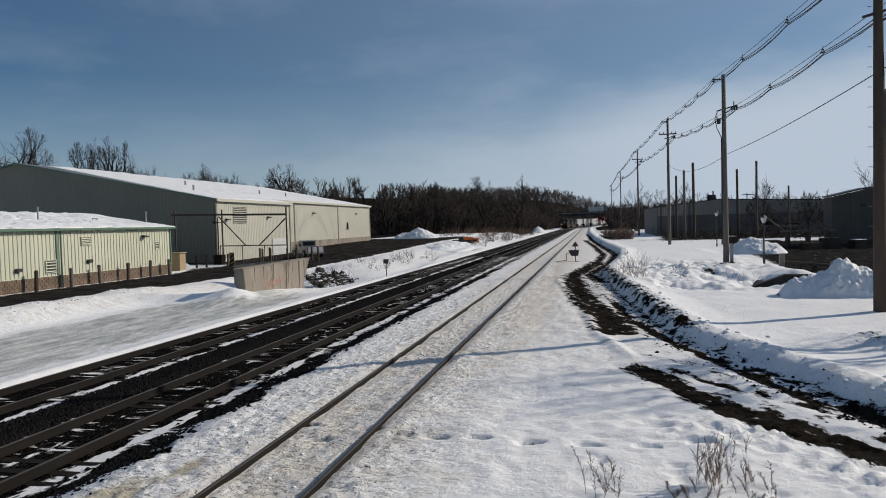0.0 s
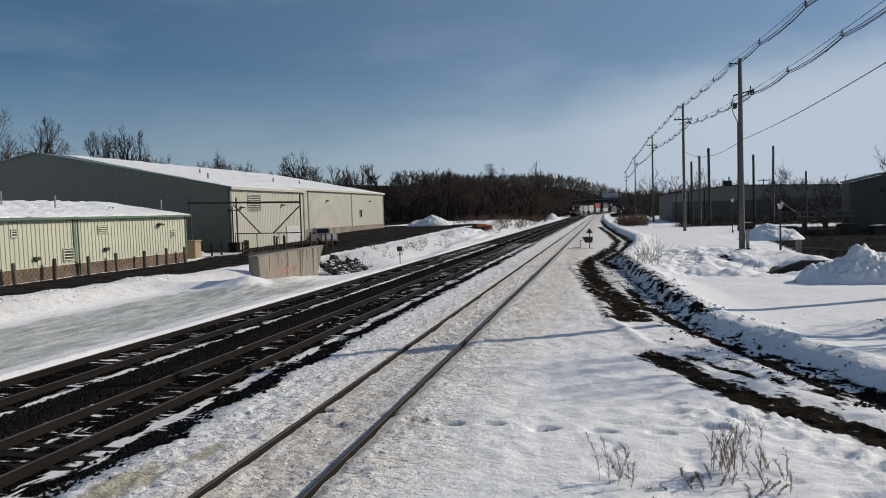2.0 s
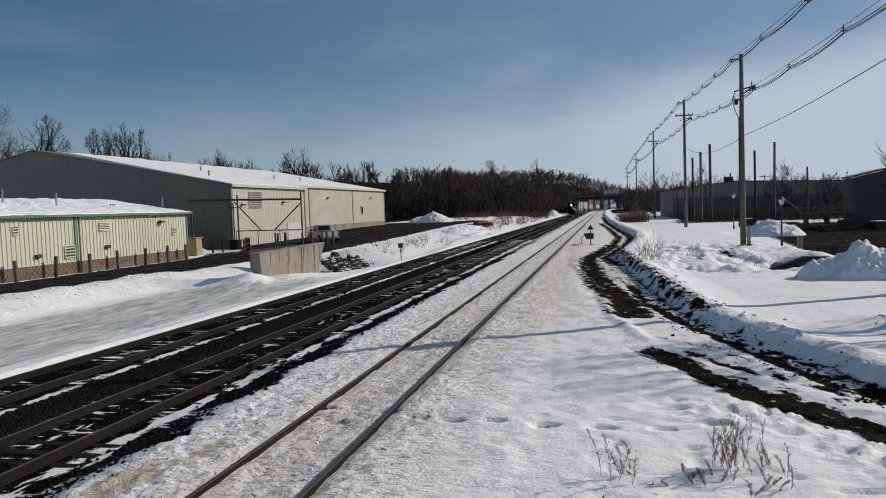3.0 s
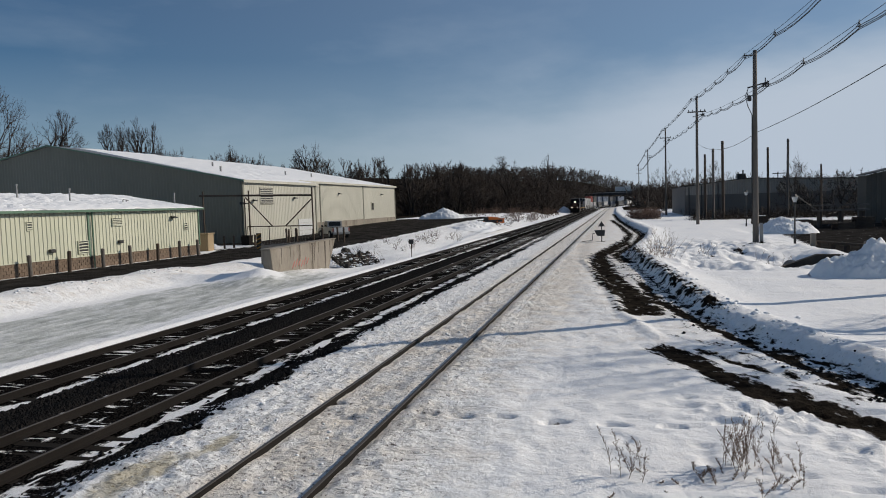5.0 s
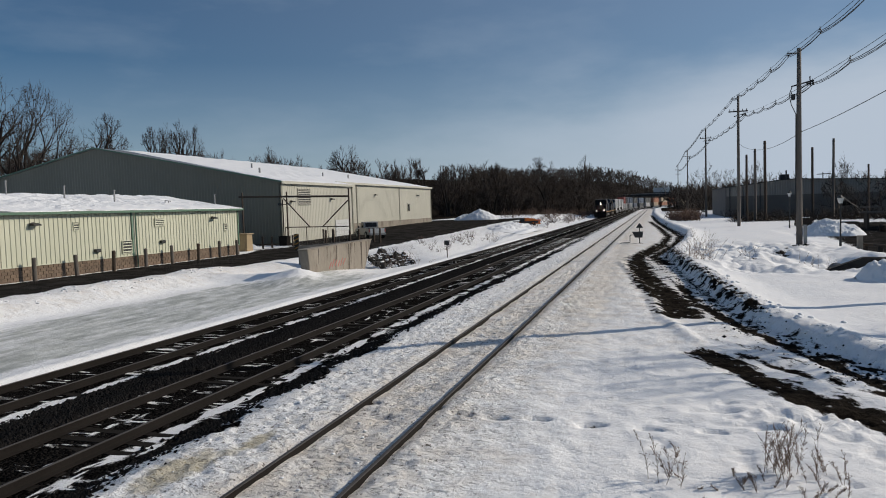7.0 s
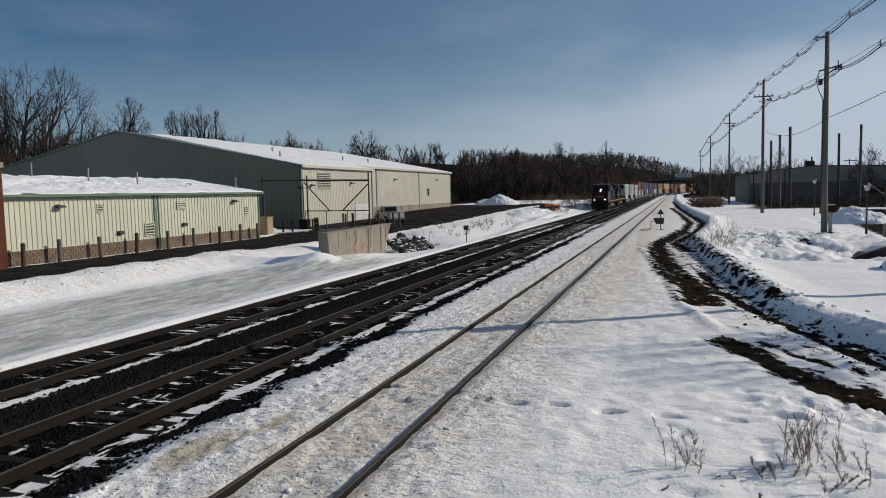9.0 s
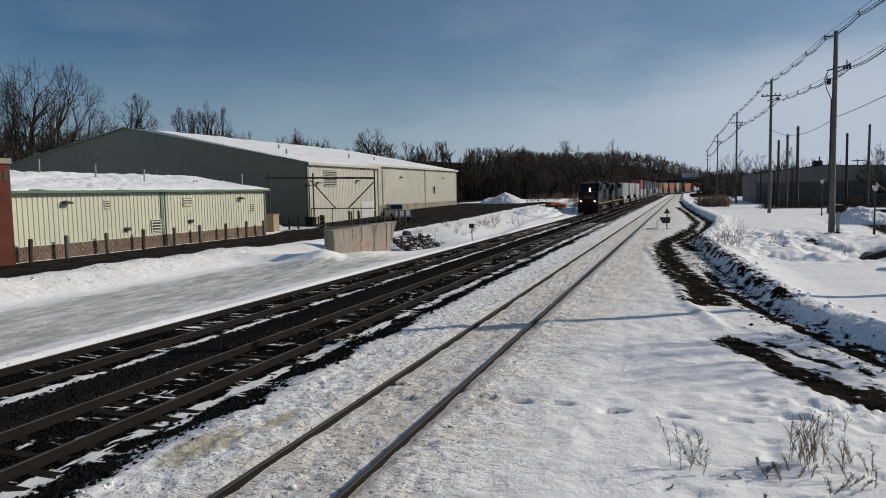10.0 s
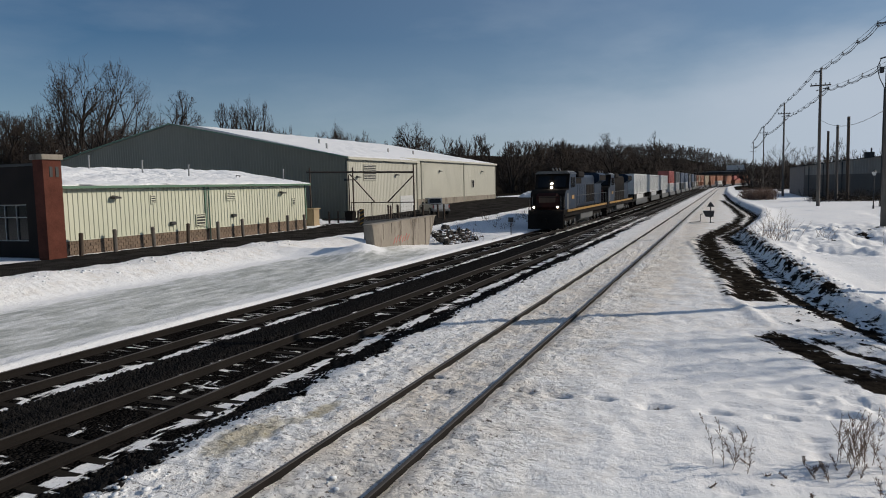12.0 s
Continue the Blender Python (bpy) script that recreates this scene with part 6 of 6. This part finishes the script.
build_works()
build_depot()
build_lamp_post(13.05, 58.6, 3.8)
build_lamp_post(14.6, 89.0, 4.45)
for x, y, h, r in ((27.9, 130.3, 13.1, 0.22), (25.4, 133.0, 12.0, 0.22), (16.6, 122.4, 12.7, 0.24), (15.25, 123.6, 11.6, 0.22), (14.1, 124.6, 10.8, 0.2), (30.0, 118.0, 8.2, 0.15)):
    build_piling(x, y, h, r)
build_lot()


def build_bridge():
    b = thing("road_bridge", "dark road bridge with a pale parapet crossing far down the line", "bridge")
    part("deck", boxes((-45, 60, 452, 458, 6.9, 8.3)), "dark", b)
    part("parapet", boxes((-45, 60, 451.6, 452.0, 8.3, 8.7)), "steel", b, "pale parapet")
    for x in (-40, 48):
        part("abutment", boxes((x - 14, x + 14, 452, 458, -1, 6.9)), "concrete", b)
    truck = thing("box_trailer", "pale box trailer standing on the far bridge", "trailer")
    part("body", boxes((-1.5, 10.0, 453.5, 456, 9.3, 12.0)), "white", truck)
    part("chassis", boxes((-1.5, 10.0, 453.7, 455.8, 8.75, 9.3)), "dark", truck)
    for x in (0.0, 8.5):
        part("wheel", rods(((x, 453.6, 8.75), (x, 455.9, 8.75), 0.45), sides=12), "rubber", truck)


build_bridge()


# ---------------------------------------------------------------- trees, brush and weeds
def grow(seed, height, spread=0.9, limbs=7, levels=3, twigs=5, base_r=None, bare=0.28, reach=0.85):
    """Segments (start, end, radius, radius, level) of a bare tree."""
    rng = random.Random(seed)
    segs = []
    base_r = base_r or height * 0.018

    def branch(p, d, length, r, level):
        n = 4 if level == 0 else 3 if level < levels else 2
        pts = [p]
        for k in range(n):
            bend = Vector((rng.gauss(0, 1), rng.gauss(0, 1), rng.gauss(0.45, 0.7))) * (0.08 if level == 0 else 0.14)
            d = (d + bend).normalized()
            q = pts[-1] + d * (length / n)
            ra, rb = r * (1 - 0.75 * k / n), r * (1 - 0.75 * (k + 1) / n)
            segs.append((pts[-1], q, ra, rb, level))
            pts.append(q)
        if level >= levels:
            return
        count = limbs if level == 0 else twigs
        for k in range(count):
            t = bare + (1 - bare) * (k + rng.random()) / count if level == 0 else 0.2 + 0.8 * (k + rng.random()) / count
            f = min(t * n, n - 1e-4)
            start = pts[int(f)].lerp(pts[int(f) + 1], f - int(f))
            a = rng.random() * 2 * math.pi
            side = Vector((math.cos(a), math.sin(a), 0))
            out = (d * (0.75 if level else 0.55) + side * spread * rng.uniform(0.6, 1.2) + Vector((0, 0, 0.25))).normalized()
            branch(start, out, length * (rng.uniform(0.5, 0.75) * reach * (1.1 - 0.55 * t) if level == 0 else rng.uniform(0.38, 0.62)), r * (1 - 0.75 * t) * 0.62, level + 1)

    branch(Vector((0, 0, -0.3)), Vector((0, 0, 1)), height * 0.86, base_r, 0)
    return segs


def seg_arrays(segs, thin=0.02, sides=3):
    """Three-sided tubes for all segments, as vertex and face arrays."""
    a = np.array([s[0] for s in segs])
    b = np.array([s[1] for s in segs])
    ra = np.maximum(np.array([s[2] for s in segs]), thin)
    rb = np.maximum(np.array([s[3] for s in segs]), thin * 0.8)
    d = b - a
    d /= np.linalg.norm(d, axis=1)[:, None] + 1e-9
    ref = np.where(np.abs(d[:, 2:3]) < 0.9, np.array([[0, 0, 1.0]]), np.array([[1.0, 0, 0]]))
    u = np.cross(d, ref)
    u /= np.linalg.norm(u, axis=1)[:, None] + 1e-9
    v = np.cross(d, u)
    rings = []
    for p, r in ((a, ra), (b, rb)):
        for k in range(sides):
            an = 2 * math.pi * k / sides
            rings.append(p + (u * math.cos(an) + v * math.sin(an)) * r[:, None])
    verts = np.stack(rings, 1).reshape(-1, 3)
    base = np.arange(len(segs))[:, None] * 2 * sides
    faces = np.concatenate([np.stack([base[:, 0] + k, base[:, 0] + (k + 1) % sides, base[:, 0] + sides + (k + 1) % sides, base[:, 0] + sides + k], 1) for k in range(sides)], 0)
    return verts, faces


def twig_arrays(segs, thin=0.02):
    """Three-sided spikes, each running a little past its end, for fine growth."""
    a = np.array([s[0][:] for s in segs])
    b = np.array([s[1][:] for s in segs])
    r = np.maximum(np.array([s[2] for s in segs]), thin)
    d = b - a
    b = b + d * 0.25
    d /= np.linalg.norm(d, axis=1)[:, None] + 1e-9
    ref = np.where(np.abs(d[:, 2:3]) < 0.9, np.array([[0, 0, 1.0]]), np.array([[1.0, 0, 0]]))
    u = np.cross(d, ref)
    u /= np.linalg.norm(u, axis=1)[:, None] + 1e-9
    v = np.cross(d, u)
    ring = [a + (u * math.cos(k * 2.0944) + v * math.sin(k * 2.0944)) * r[:, None] for k in range(3)]
    verts = np.stack(ring + [b], 1).reshape(-1, 3)
    base = np.arange(len(segs)) * 4
    faces = np.concatenate([np.stack([base + k, base + (k + 1) % 3, base + 3], 1) for k in range(3)], 0)
    return verts, faces


def array_mesh(name, verts, faces, material, smooth=False):
    me = bpy.data.meshes.new(name)
    me.vertices.add(len(verts))
    me.vertices.foreach_set("co", np.ascontiguousarray(verts, dtype=np.float32).ravel())
    me.loops.add(faces.size)
    me.loops.foreach_set("vertex_index", np.ascontiguousarray(faces, dtype=np.int32).ravel())
    me.polygons.add(len(faces))
    me.polygons.foreach_set("loop_start", np.arange(0, faces.size, faces.shape[1], dtype=np.int32))
    me.update(calc_edges=True)
    me.materials.append(M[material])
    if smooth:
        me.shade_smooth()
    return me


def tree_thing(x, y, z, height, seed, label, spread=0.9, limbs=9, twigs=5, thin=0.022, group="bare trees"):
    tree = thing("bare_tree", label, "tree", group=group, at=pose(x, y, z, 0, 0, seed * 40))
    segs = grow(seed, height, spread, limbs, 4, twigs, bare=0.10, reach=1.05)
    trunk = [s for s in segs if s[4] == 0]
    for name, chosen, sides, mat in (("trunk", trunk, 7, "bark"), ("branching", [s for s in segs if s[4] == 1], 5, "bark"), ("crown", [s for s in segs if s[4] > 1], 3, "twig")):
        v, f = twig_arrays(chosen, thin) if name == "crown" else seg_arrays(chosen, thin, sides)
        ob = new(name, array_mesh(name, v, f, mat))
        ob.parent = tree
        if name != "trunk":
            ob["kind"] = "stuff"
    return tree


def ground_z(x, y):
    return float(ground_height(np.array([[float(x)]]), np.array([[float(y)]]))[0, 0])


def fork_segs(seed, stems, depth, height, half_width, lean=(0.3, 0.75), first=4.0, crown=None):
    """Segments of a bare tree whose limbs fork again and again into a rounded crown."""
    r = random.Random(seed)
    segs = []

    def limb(p, d, length, radius, level):
        n = 4 if level < 3 else 3 if level < 5 else 2
        curl = Vector((r.gauss(0, 0.10), r.gauss(0, 0.10), r.gauss(0.012, 0.07)))
        for k in range(n):
            d = (d + curl + Vector((r.gauss(0, 0.09), r.gauss(0, 0.09), r.gauss(0, 0.06)))).normalized()
            q = p + d * length / n
            segs.append((p, q, radius * (1 - 0.25 * k / n), radius * (1 - 0.25 * (k + 1) / n), level))
            if level > 2 and r.random() < 0.8:
                o = (d * 0.8 + Vector((r.gauss(0, 0.7), r.gauss(0, 0.7), r.gauss(0.1, 0.4)))).normalized()
                m = q + o * length * r.uniform(0.35, 0.8)
                segs.append((q, m, radius * 0.4, radius * 0.2, 9))
            p = q
        if level == depth:
            return
        side = Vector((r.gauss(0, 1), r.gauss(0, 1), r.gauss(0, 0.35)))
        side = (side - d * side.dot(d)).normalized()
        for k, turn in enumerate((1, -1) if r.random() < 0.75 else (1, -1, 0)):
            o = (d + side * turn * r.uniform(0.34, 0.74) + Vector((0, 0, 0.03))).normalized()
            limb(p, o, (length if level or not crown else crown) * r.uniform(0.70, 0.86), radius * r.uniform(0.60, 0.74), level + 1)

    for k in range(stems):
        a = 2 * math.pi * (k + 0.5 * r.random()) / stems
        out = r.uniform(*lean) if stems > 1 else 0.05
        limb(Vector((0.3 * math.cos(a), 0.3 * math.sin(a), -0.3)), Vector((out * math.cos(a), out * math.sin(a), 1)).normalized(), first * r.uniform(0.85, 1.15), 0.30, 0)
    ends = np.array([s[1][:] for s in segs])
    up = height / np.percentile(ends[:, 2], 99.7)
    wide = half_width / np.percentile(np.abs(ends[:, :2]), 95)
    fit = Vector((wide, wide, up))
    return [(p * fit, q * fit, ra * up, rb * up, lv) for p, q, ra, rb, lv in segs]


def fork_tree(x, y, height, half_width, seed, stems, label, depth=7, thin=0.024, lean=(0.3, 0.75), first=4.0, crown=None):
    tree = thing("bare_tree", label, "tree", group="bare trees", at=pose(x, y, ground_z(x, y)))
    segs = fork_segs(seed, stems, depth, height, half_width, lean, first, crown)
    for name, low, high, sides, mat in (("trunk", 0, 0, 7, "bark"), ("branching", 1, 3, 5, "bark"), ("crown", 4, 99, 3, "twig")):
        chosen = [s for s in segs if low <= s[4] <= high]
        v, f = twig_arrays(chosen, thin) if name == "crown" else seg_arrays(chosen, thin, sides)
        ob = new(name, array_mesh(name, v, f, mat))
        ob.parent = tree
        if name != "trunk":
            ob["kind"] = "stuff"


# plan place, height of the top, half width, seed, stems
TREES = ((-97, 87.2, 25.0, 10.2, 11, 7), (-100, 106.9, 23.3, 5.6, 12, 2), (-98, 122.7, 22.4, 3.9, 13, 2), (-96, 129.5, 23.4, 4.3, 14, 2), (-112, 84.9, 17.7, 5.0, 19, 2), (-110, 88.4, 19.1, 4.4, 22, 2),
         (-90, 149.7, 19.7, 5.6, 15, 3), (-80, 174.4, 21.2, 5.2, 16, 2), (-70, 185.2, 17.6, 4.4, 17, 2), (-60, 203.5, 16.5, 4.6, 18, 3), (-48, 215.6, 16.7, 4.8, 20, 2),
         (-34, 229.2, 19.0, 5.8, 21, 3), (-27, 280.3, 22.6, 5.6, 23, 2))
for x, y, top, half, seed, stems in TREES:
    label = "great spreading bare tree with many stems behind the warehouse" if stems == 7 else "tall bare deciduous tree at the edge of the dark woods"
    fork_tree(x, y, top - ground_z(x, y), half, seed, stems, label, 7 if seed < 15 or seed in (19, 22) else 6, 0.022 if y < 140 else 0.032, (0.15, 1.0) if stems == 7 else (0.05, 0.2), 4.0 if stems == 7 else 8.5, None if stems == 7 else 2.7)
for x, y, h, seed, sp in ((16.5, 175, 9, 31, 0.7), (24, 190, 10.5, 33, 0.5), (36, 150, 9, 36, 0.6), (47, 128, 9.5, 37, 0.8), (13, 215, 11, 34, 0.7)):
    tree_thing(x, y, 0.2, h, seed, "slender bare tree behind the works building", sp, 8, 4, 0.024)


fork_tree(15.7, 24.6, 11.0, 3.6, 41, 2, "bare tree standing in snow beside the lane", 6, 0.012)


def build_woods(name, label, places, kinds, material="twig"):
    vs, fs, off = [], [], 0
    rng = random.Random(len(places))
    for x, y, h in places:
        v, f = rng.choice(kinds)
        a, s = rng.random() * 6.28, h / 16.0
        c, sn = math.cos(a) * s, math.sin(a) * s
        w = np.stack([v[:, 0] * c - v[:, 1] * sn + x, v[:, 0] * sn + v[:, 1] * c + y, v[:, 2] * s], 1)
        w[:, 2] += ground_z(x, y)
        vs.append(w)
        fs.append(f + off)
        off += len(v)
    ob = new(name, array_mesh(name, np.concatenate(vs), np.concatenate(fs), material))
    return tagged(ob, label, "woods", kind="stuff")


rng = random.Random(7)
wood_kinds = [twig_arrays(fork_segs(50 + k, 1 + k % 2, 5, 16, 4.6 + 0.6 * (k % 3), (0.05, 0.2), 6.0, 2.6), 0.05) for k in range(6)]
brush_kinds = [twig_arrays(fork_segs(70 + k, 3, 3, 16, 7.5, (0.3, 1.2), 5.0), 0.12) for k in range(4)]
low_kinds = [twig_arrays(fork_segs(80 + k, 5, 2, 16, 8.0, (0.3, 1.1), 5.0), 0.16) for k in range(3)]
EDGE = [(-118, 20), (-120, 70), (-118, 110), (-100, 150), (-90, 182), (-62, 205), (-40, 214), (-27, 226), (-21, 262), (-19, 310), (-19, 350)]
places, brush = [], []
for (ax, ay), (bx, by) in zip(EDGE, EDGE[1:]):
    n = int(math.hypot(bx - ax, by - ay) / 1.25)
    for k in range(n):
        t = rng.random()
        nx, ny = -(by - ay), bx - ax
        ln = math.hypot(nx, ny)
        d = rng.random() ** 1.4 * 46
        x, y = ax + (bx - ax) * t + nx / ln * d, ay + (by - ay) * t + ny / ln * d
        if x < -17:
            places.append((x, y, rng.uniform(9.0, 13.5) if x > -50 else rng.uniform(13.5, 18.5)))
    for k in range(n * 2):
        t = rng.random()
        d = rng.uniform(-1, 22)
        x, y = ax + (bx - ax) * t - (by - ay) / math.hypot(bx - ax, by - ay) * d, ay + (by - ay) * t + (bx - ax) / math.hypot(bx - ax, by - ay) * d
        if x < -17:
            brush.append((x, y, rng.uniform(3.0, 9.0) if x > -50 else rng.uniform(6.0, 13.0)))
for k in range(90):
    places.append((rng.uniform(-150, -102), rng.uniform(40, 110), rng.uniform(12, 18)))
for k in range(130):
    brush.append((rng.uniform(-140, -99), rng.uniform(40, 115), rng.uniform(5, 13)))
build_woods("woods", "dense dark bare woods behind the warehouse and along the line", places, wood_kinds)
build_woods("brush", "tangled brown undergrowth along the edge of the woods", brush, brush_kinds)
hill = [(line_x(NEAR, y) + rng.uniform(9, 55), y, rng.uniform(7, 12)) for y in (rng.uniform(330, 640) for _ in range(200)) if not 448 < y < 462]
for k in range(700):
    y = rng.uniform(380, 640)
    x = rng.uniform(-150, 70)
    if x < line_x(FAR, y) - 8 and not 445 < y < 470:
        hill.append((x, y, rng.uniform(9, 13)))
far_kinds = [twig_arrays(fork_segs(90 + k, 4, 2, 16, 8.5, (0.2, 1.0), 4.0), 0.30) for k in range(3)]
build_woods("hill_woods", "bare woods on the distant hillside", hill, far_kinds)
right = [(rng.uniform(30, 95), rng.uniform(104, 190), rng.uniform(5.5, 8.5)) for _ in range(130)] + [(rng.uniform(8, 60), rng.uniform(190, 260), rng.uniform(7, 10.5)) for _ in range(60)] + \
        [(rng.uniform(9, 45), rng.uniform(250, 420), rng.uniform(7, 11)) for _ in range(50)]
build_woods("scrub", "bare scrub trees behind the works buildings", right, brush_kinds + wood_kinds[:2])
rough = [(rng.uniform(12, 40), rng.uniform(116, 148), rng.uniform(0.9, 1.9)) for _ in range(150)]
build_woods("rough_growth", "low dark rough growth in front of the works building", rough, low_kinds)
verge = [(-17.6 - rng.random() * 3.6, rng.uniform(47, 76), rng.uniform(0.4, 0.95)) for _ in range(34)] + [(-16.9 - rng.random() * 5.5, rng.uniform(112, 235), rng.uniform(0.7, 1.8)) for _ in range(110)] + [(rng.uniform(-34, -22), rng.uniform(150, 215), rng.uniform(0.8, 2.2)) for _ in range(60)]
build_woods("verge_growth", "low brown dead stems and saplings along the snowy verge", verge, low_kinds, "stem")
thicket = [(rng.uniform(2.2, 7.4), rng.uniform(128, 140), rng.uniform(1.5, 2.2)) for _ in range(80)]
build_woods("thicket", "dense dark rounded thicket beside the far lane", thicket, low_kinds, "stem")


def weed_clump(x, y, z, h, count, seed, label, lean=0.35, seedheads=True, spread=0.25):
    """Dry stalks with side twigs and drooping seed heads."""
    r = random.Random(seed)
    clump = thing("dry_weeds", label, "weeds", group="dry weeds", at=pose(x, y, z))
    stalks, heads = [], []
    for k in range(count):
        p = Vector((r.gauss(0, spread), r.gauss(0, spread), -0.08))
        d = Vector((r.gauss(0, lean), r.gauss(0, lean), 1)).normalized()
        n, length = 5, h * r.uniform(0.55, 1.0)
        for i in range(n):
            d = (d + Vector((r.gauss(0, 0.08), r.gauss(0, 0.08), -0.02))).normalized()
            q = p + d * length / n
            stalks.append((p, q, (0.002 + 0.0028 * h) * (1 - 0.14 * i), (0.002 + 0.0028 * h) * (1 - 0.14 * (i + 1)), 0))
            if i > 0:
                for _ in range(6):
                    o = (d * 1.1 + Vector((r.gauss(0, 0.5), r.gauss(0, 0.5), r.gauss(0.2, 0.25)))).normalized()
                    e = p.lerp(q, r.random())
                    w = e + o * h * r.uniform(0.06, 0.17)
                    stalks.append((e, w, 0.0018, 0.0013, 1))
                    if seedheads:
                        for _ in range(3):
                            g = e.lerp(w, r.uniform(0.3, 1.0))
                            heads.append((g, g + Vector((r.gauss(0, 0.014), r.gauss(0, 0.014), r.gauss(0.008, 0.014))), 0.0034, 0.0015, 2))
            p = q
    v, f = seg_arrays(stalks, 0.0014)
    ob = new("stalks", array_mesh("stalks", v, f, "weed"))
    ob.parent = clump
    if heads:
        v, f = seg_arrays(heads, 0.002)
        ob = new("seed_heads", array_mesh("seed_heads", v, f, "weed"))
        ob.parent = clump


weed_clump(0.12, 9.75, -0.05, 0.72, 7, 1, "tall dry brown weed stalks poking through snow", 0.10, True, 0.10)
weed_clump(1.66, 10.35, -0.05, 0.80, 20, 2, "bushy dry brown weed with feathery seed heads", 0.22, True, 0.14)
weed_clump(2.15, 10.1, -0.05, 0.5, 7, 3, "dry weed stalks leaning over the snow", 0.3, True, 0.2)
weed_clump(1.2, 9.75, -0.05, 0.36, 9, 4, "low dry weed sprays lying on the snow", 0.7, True, 0.2)
weed_clump(1.95, 9.3, -0.05, 0.38, 9, 5, "low dry weed sprays lying on the snow", 0.7, True, 0.25)
weed_clump(0.35, 9.1, -0.05, 0.22, 8, 6, "low dry weed sprays lying on the snow", 0.9, True, 0.3)
weed_clump(2.3, 41.5, 0.25, 2.1, 34, 7, "clump of tall dry stalks on the snow bank", 0.35, False, 0.45)
weed_clump(1.6, 43.5, 0.2, 1.4, 24, 8, "clump of dry stalks on the snow bank", 0.4, False, 0.4)
weed_clump(5.2, 47.0, 0.1, 1.0, 12, 9, "thin dry weed in the snowy hollow", 0.4, False, 0.3)
weed_clump(7.3, 39.0, 0.0, 1.2, 8, 10, "thin dry stalks in the snowy hollow", 0.2, False, 0.5)
weed_clump(-15.9, 70.5, 0.1, 1.3, 16, 11, "small bare bush beside the tracks", 0.5, False, 0.2)
weed_clump(-18.6, 49.5, -0.4, 1.5, 18, 12, "thin dry brush among rubble stones", 0.5, False, 1.0)


# ---------------------------------------------------------------- loose clods and stones
def scatter(name, label, material, count, region, size, seed, squash=0.6, category="clods", round_=False):
    r = np.random.RandomState(seed)
    if round_:
        bm = bmesh.new()
        bmesh.ops.create_icosphere(bm, subdivisions=1, radius=1.0)
        base = np.array([v.co[:] for v in bm.verts])
        tris = np.array([[v.index for v in f.verts] for f in bm.faces])
        bm.free()
    else:
        base = np.array([[1, 0, 0], [0, 1, 0], [-1, 0, 0], [0, -1, 0], [0, 0, 1], [0, 0, -1]], float)
        tris = np.array([[4, 0, 1], [4, 1, 2], [4, 2, 3], [4, 3, 0], [5, 1, 0], [5, 2, 1], [5, 3, 2], [5, 0, 3]])
    m = len(base)
    x, y = region(r, count)
    z = ground_height(x[None, :], y[None, :])[0]
    s = size(r, count, y)
    v = base[None] * (0.65 + 0.7 * r.rand(count, m, 1)) * s[:, None, None]
    a = r.rand(count) * 6.28
    c, sn = np.cos(a)[:, None], np.sin(a)[:, None]
    vx, vy = v[:, :, 0] * c - v[:, :, 1] * sn, v[:, :, 0] * sn + v[:, :, 1] * c
    verts = np.stack([vx + x[:, None], vy + y[:, None], v[:, :, 2] * squash + z[:, None] + 0.1 * s[:, None]], -1).reshape(-1, 3)
    faces = (tris[None] + (np.arange(count) * m)[:, None, None]).reshape(-1, 3)
    me = bpy.data.meshes.new(name)
    me.from_pydata(verts.tolist(), [], faces.tolist())
    me.materials.append(M[material])
    if round_:
        me.shade_smooth()
    return tagged(new(name, me), label, category, kind="stuff")


def near_rows(r, n, y0, y1):
    return y0 + (y1 - y0) * r.rand(n) ** 1.8


M["stone_dark"] = surface("dark_ballast_stone", (0.004, 0.004, 0.004), (0.022, 0.020, 0.019), rough=0.95, gloss=0.1, coarse=6, fine=40, bump=0.3)
scatter("ballast_stones", "dark crushed-stone ballast between the tracks", "stone_dark", 22000,
        lambda r, n: (np.where(r.rand(n) < 0.75, -11.97 + 0.68 * (2 * r.rand(n) - 1), -8.0 + 0.22 * r.randn(n)), near_rows(r, n, 6, 60)), lambda r, n, y: 0.025 + 0.035 * r.rand(n) + y * 0.0003, 1, 0.7, "ballast")
scatter("bank_clods", "lumpy ploughed snow clods along the lane", "snow", 500,
        lambda r, n: (lambda y: (np.interp(y, FOOT_Y, FOOT_X) + 0.5 + 0.35 * r.randn(n), y))(near_rows(r, n, 8, 75)), lambda r, n, y: 0.02 + 0.09 * r.rand(n) ** 2.5, 3, round_=True)
scatter("berm_clods", "lumpy ploughed snow clods along the yard road", "snow", 500,
        lambda r, n: (-27.2 + 0.6 * r.randn(n), 14 + 26 * r.rand(n)), lambda r, n, y: 0.02 + 0.08 * r.rand(n) ** 2.5, 4, round_=True)
scatter("mud_clods", "dark mud clods thrown along the ruts", "stone_dark", 1500,
        lambda r, n: (lambda y: (np.interp(y, FOOT_Y, FOOT_X) - 0.45 + 0.35 * r.randn(n), y))(near_rows(r, n, 12, 60)), lambda r, n, y: 0.015 + 0.05 * r.rand(n) ** 2, 5)
scatter("track_clods", "small crusty snow lumps along the sidings", "snow", 450,
        lambda r, n: (np.where(r.rand(n) < 0.6, -6.9 + 0.35 * r.randn(n), -4.75 + 0.3 * r.randn(n)), near_rows(r, n, 6, 40)), lambda r, n, y: 0.012 + 0.04 * r.rand(n) ** 2.5, 9, 0.5, round_=True)


motions()
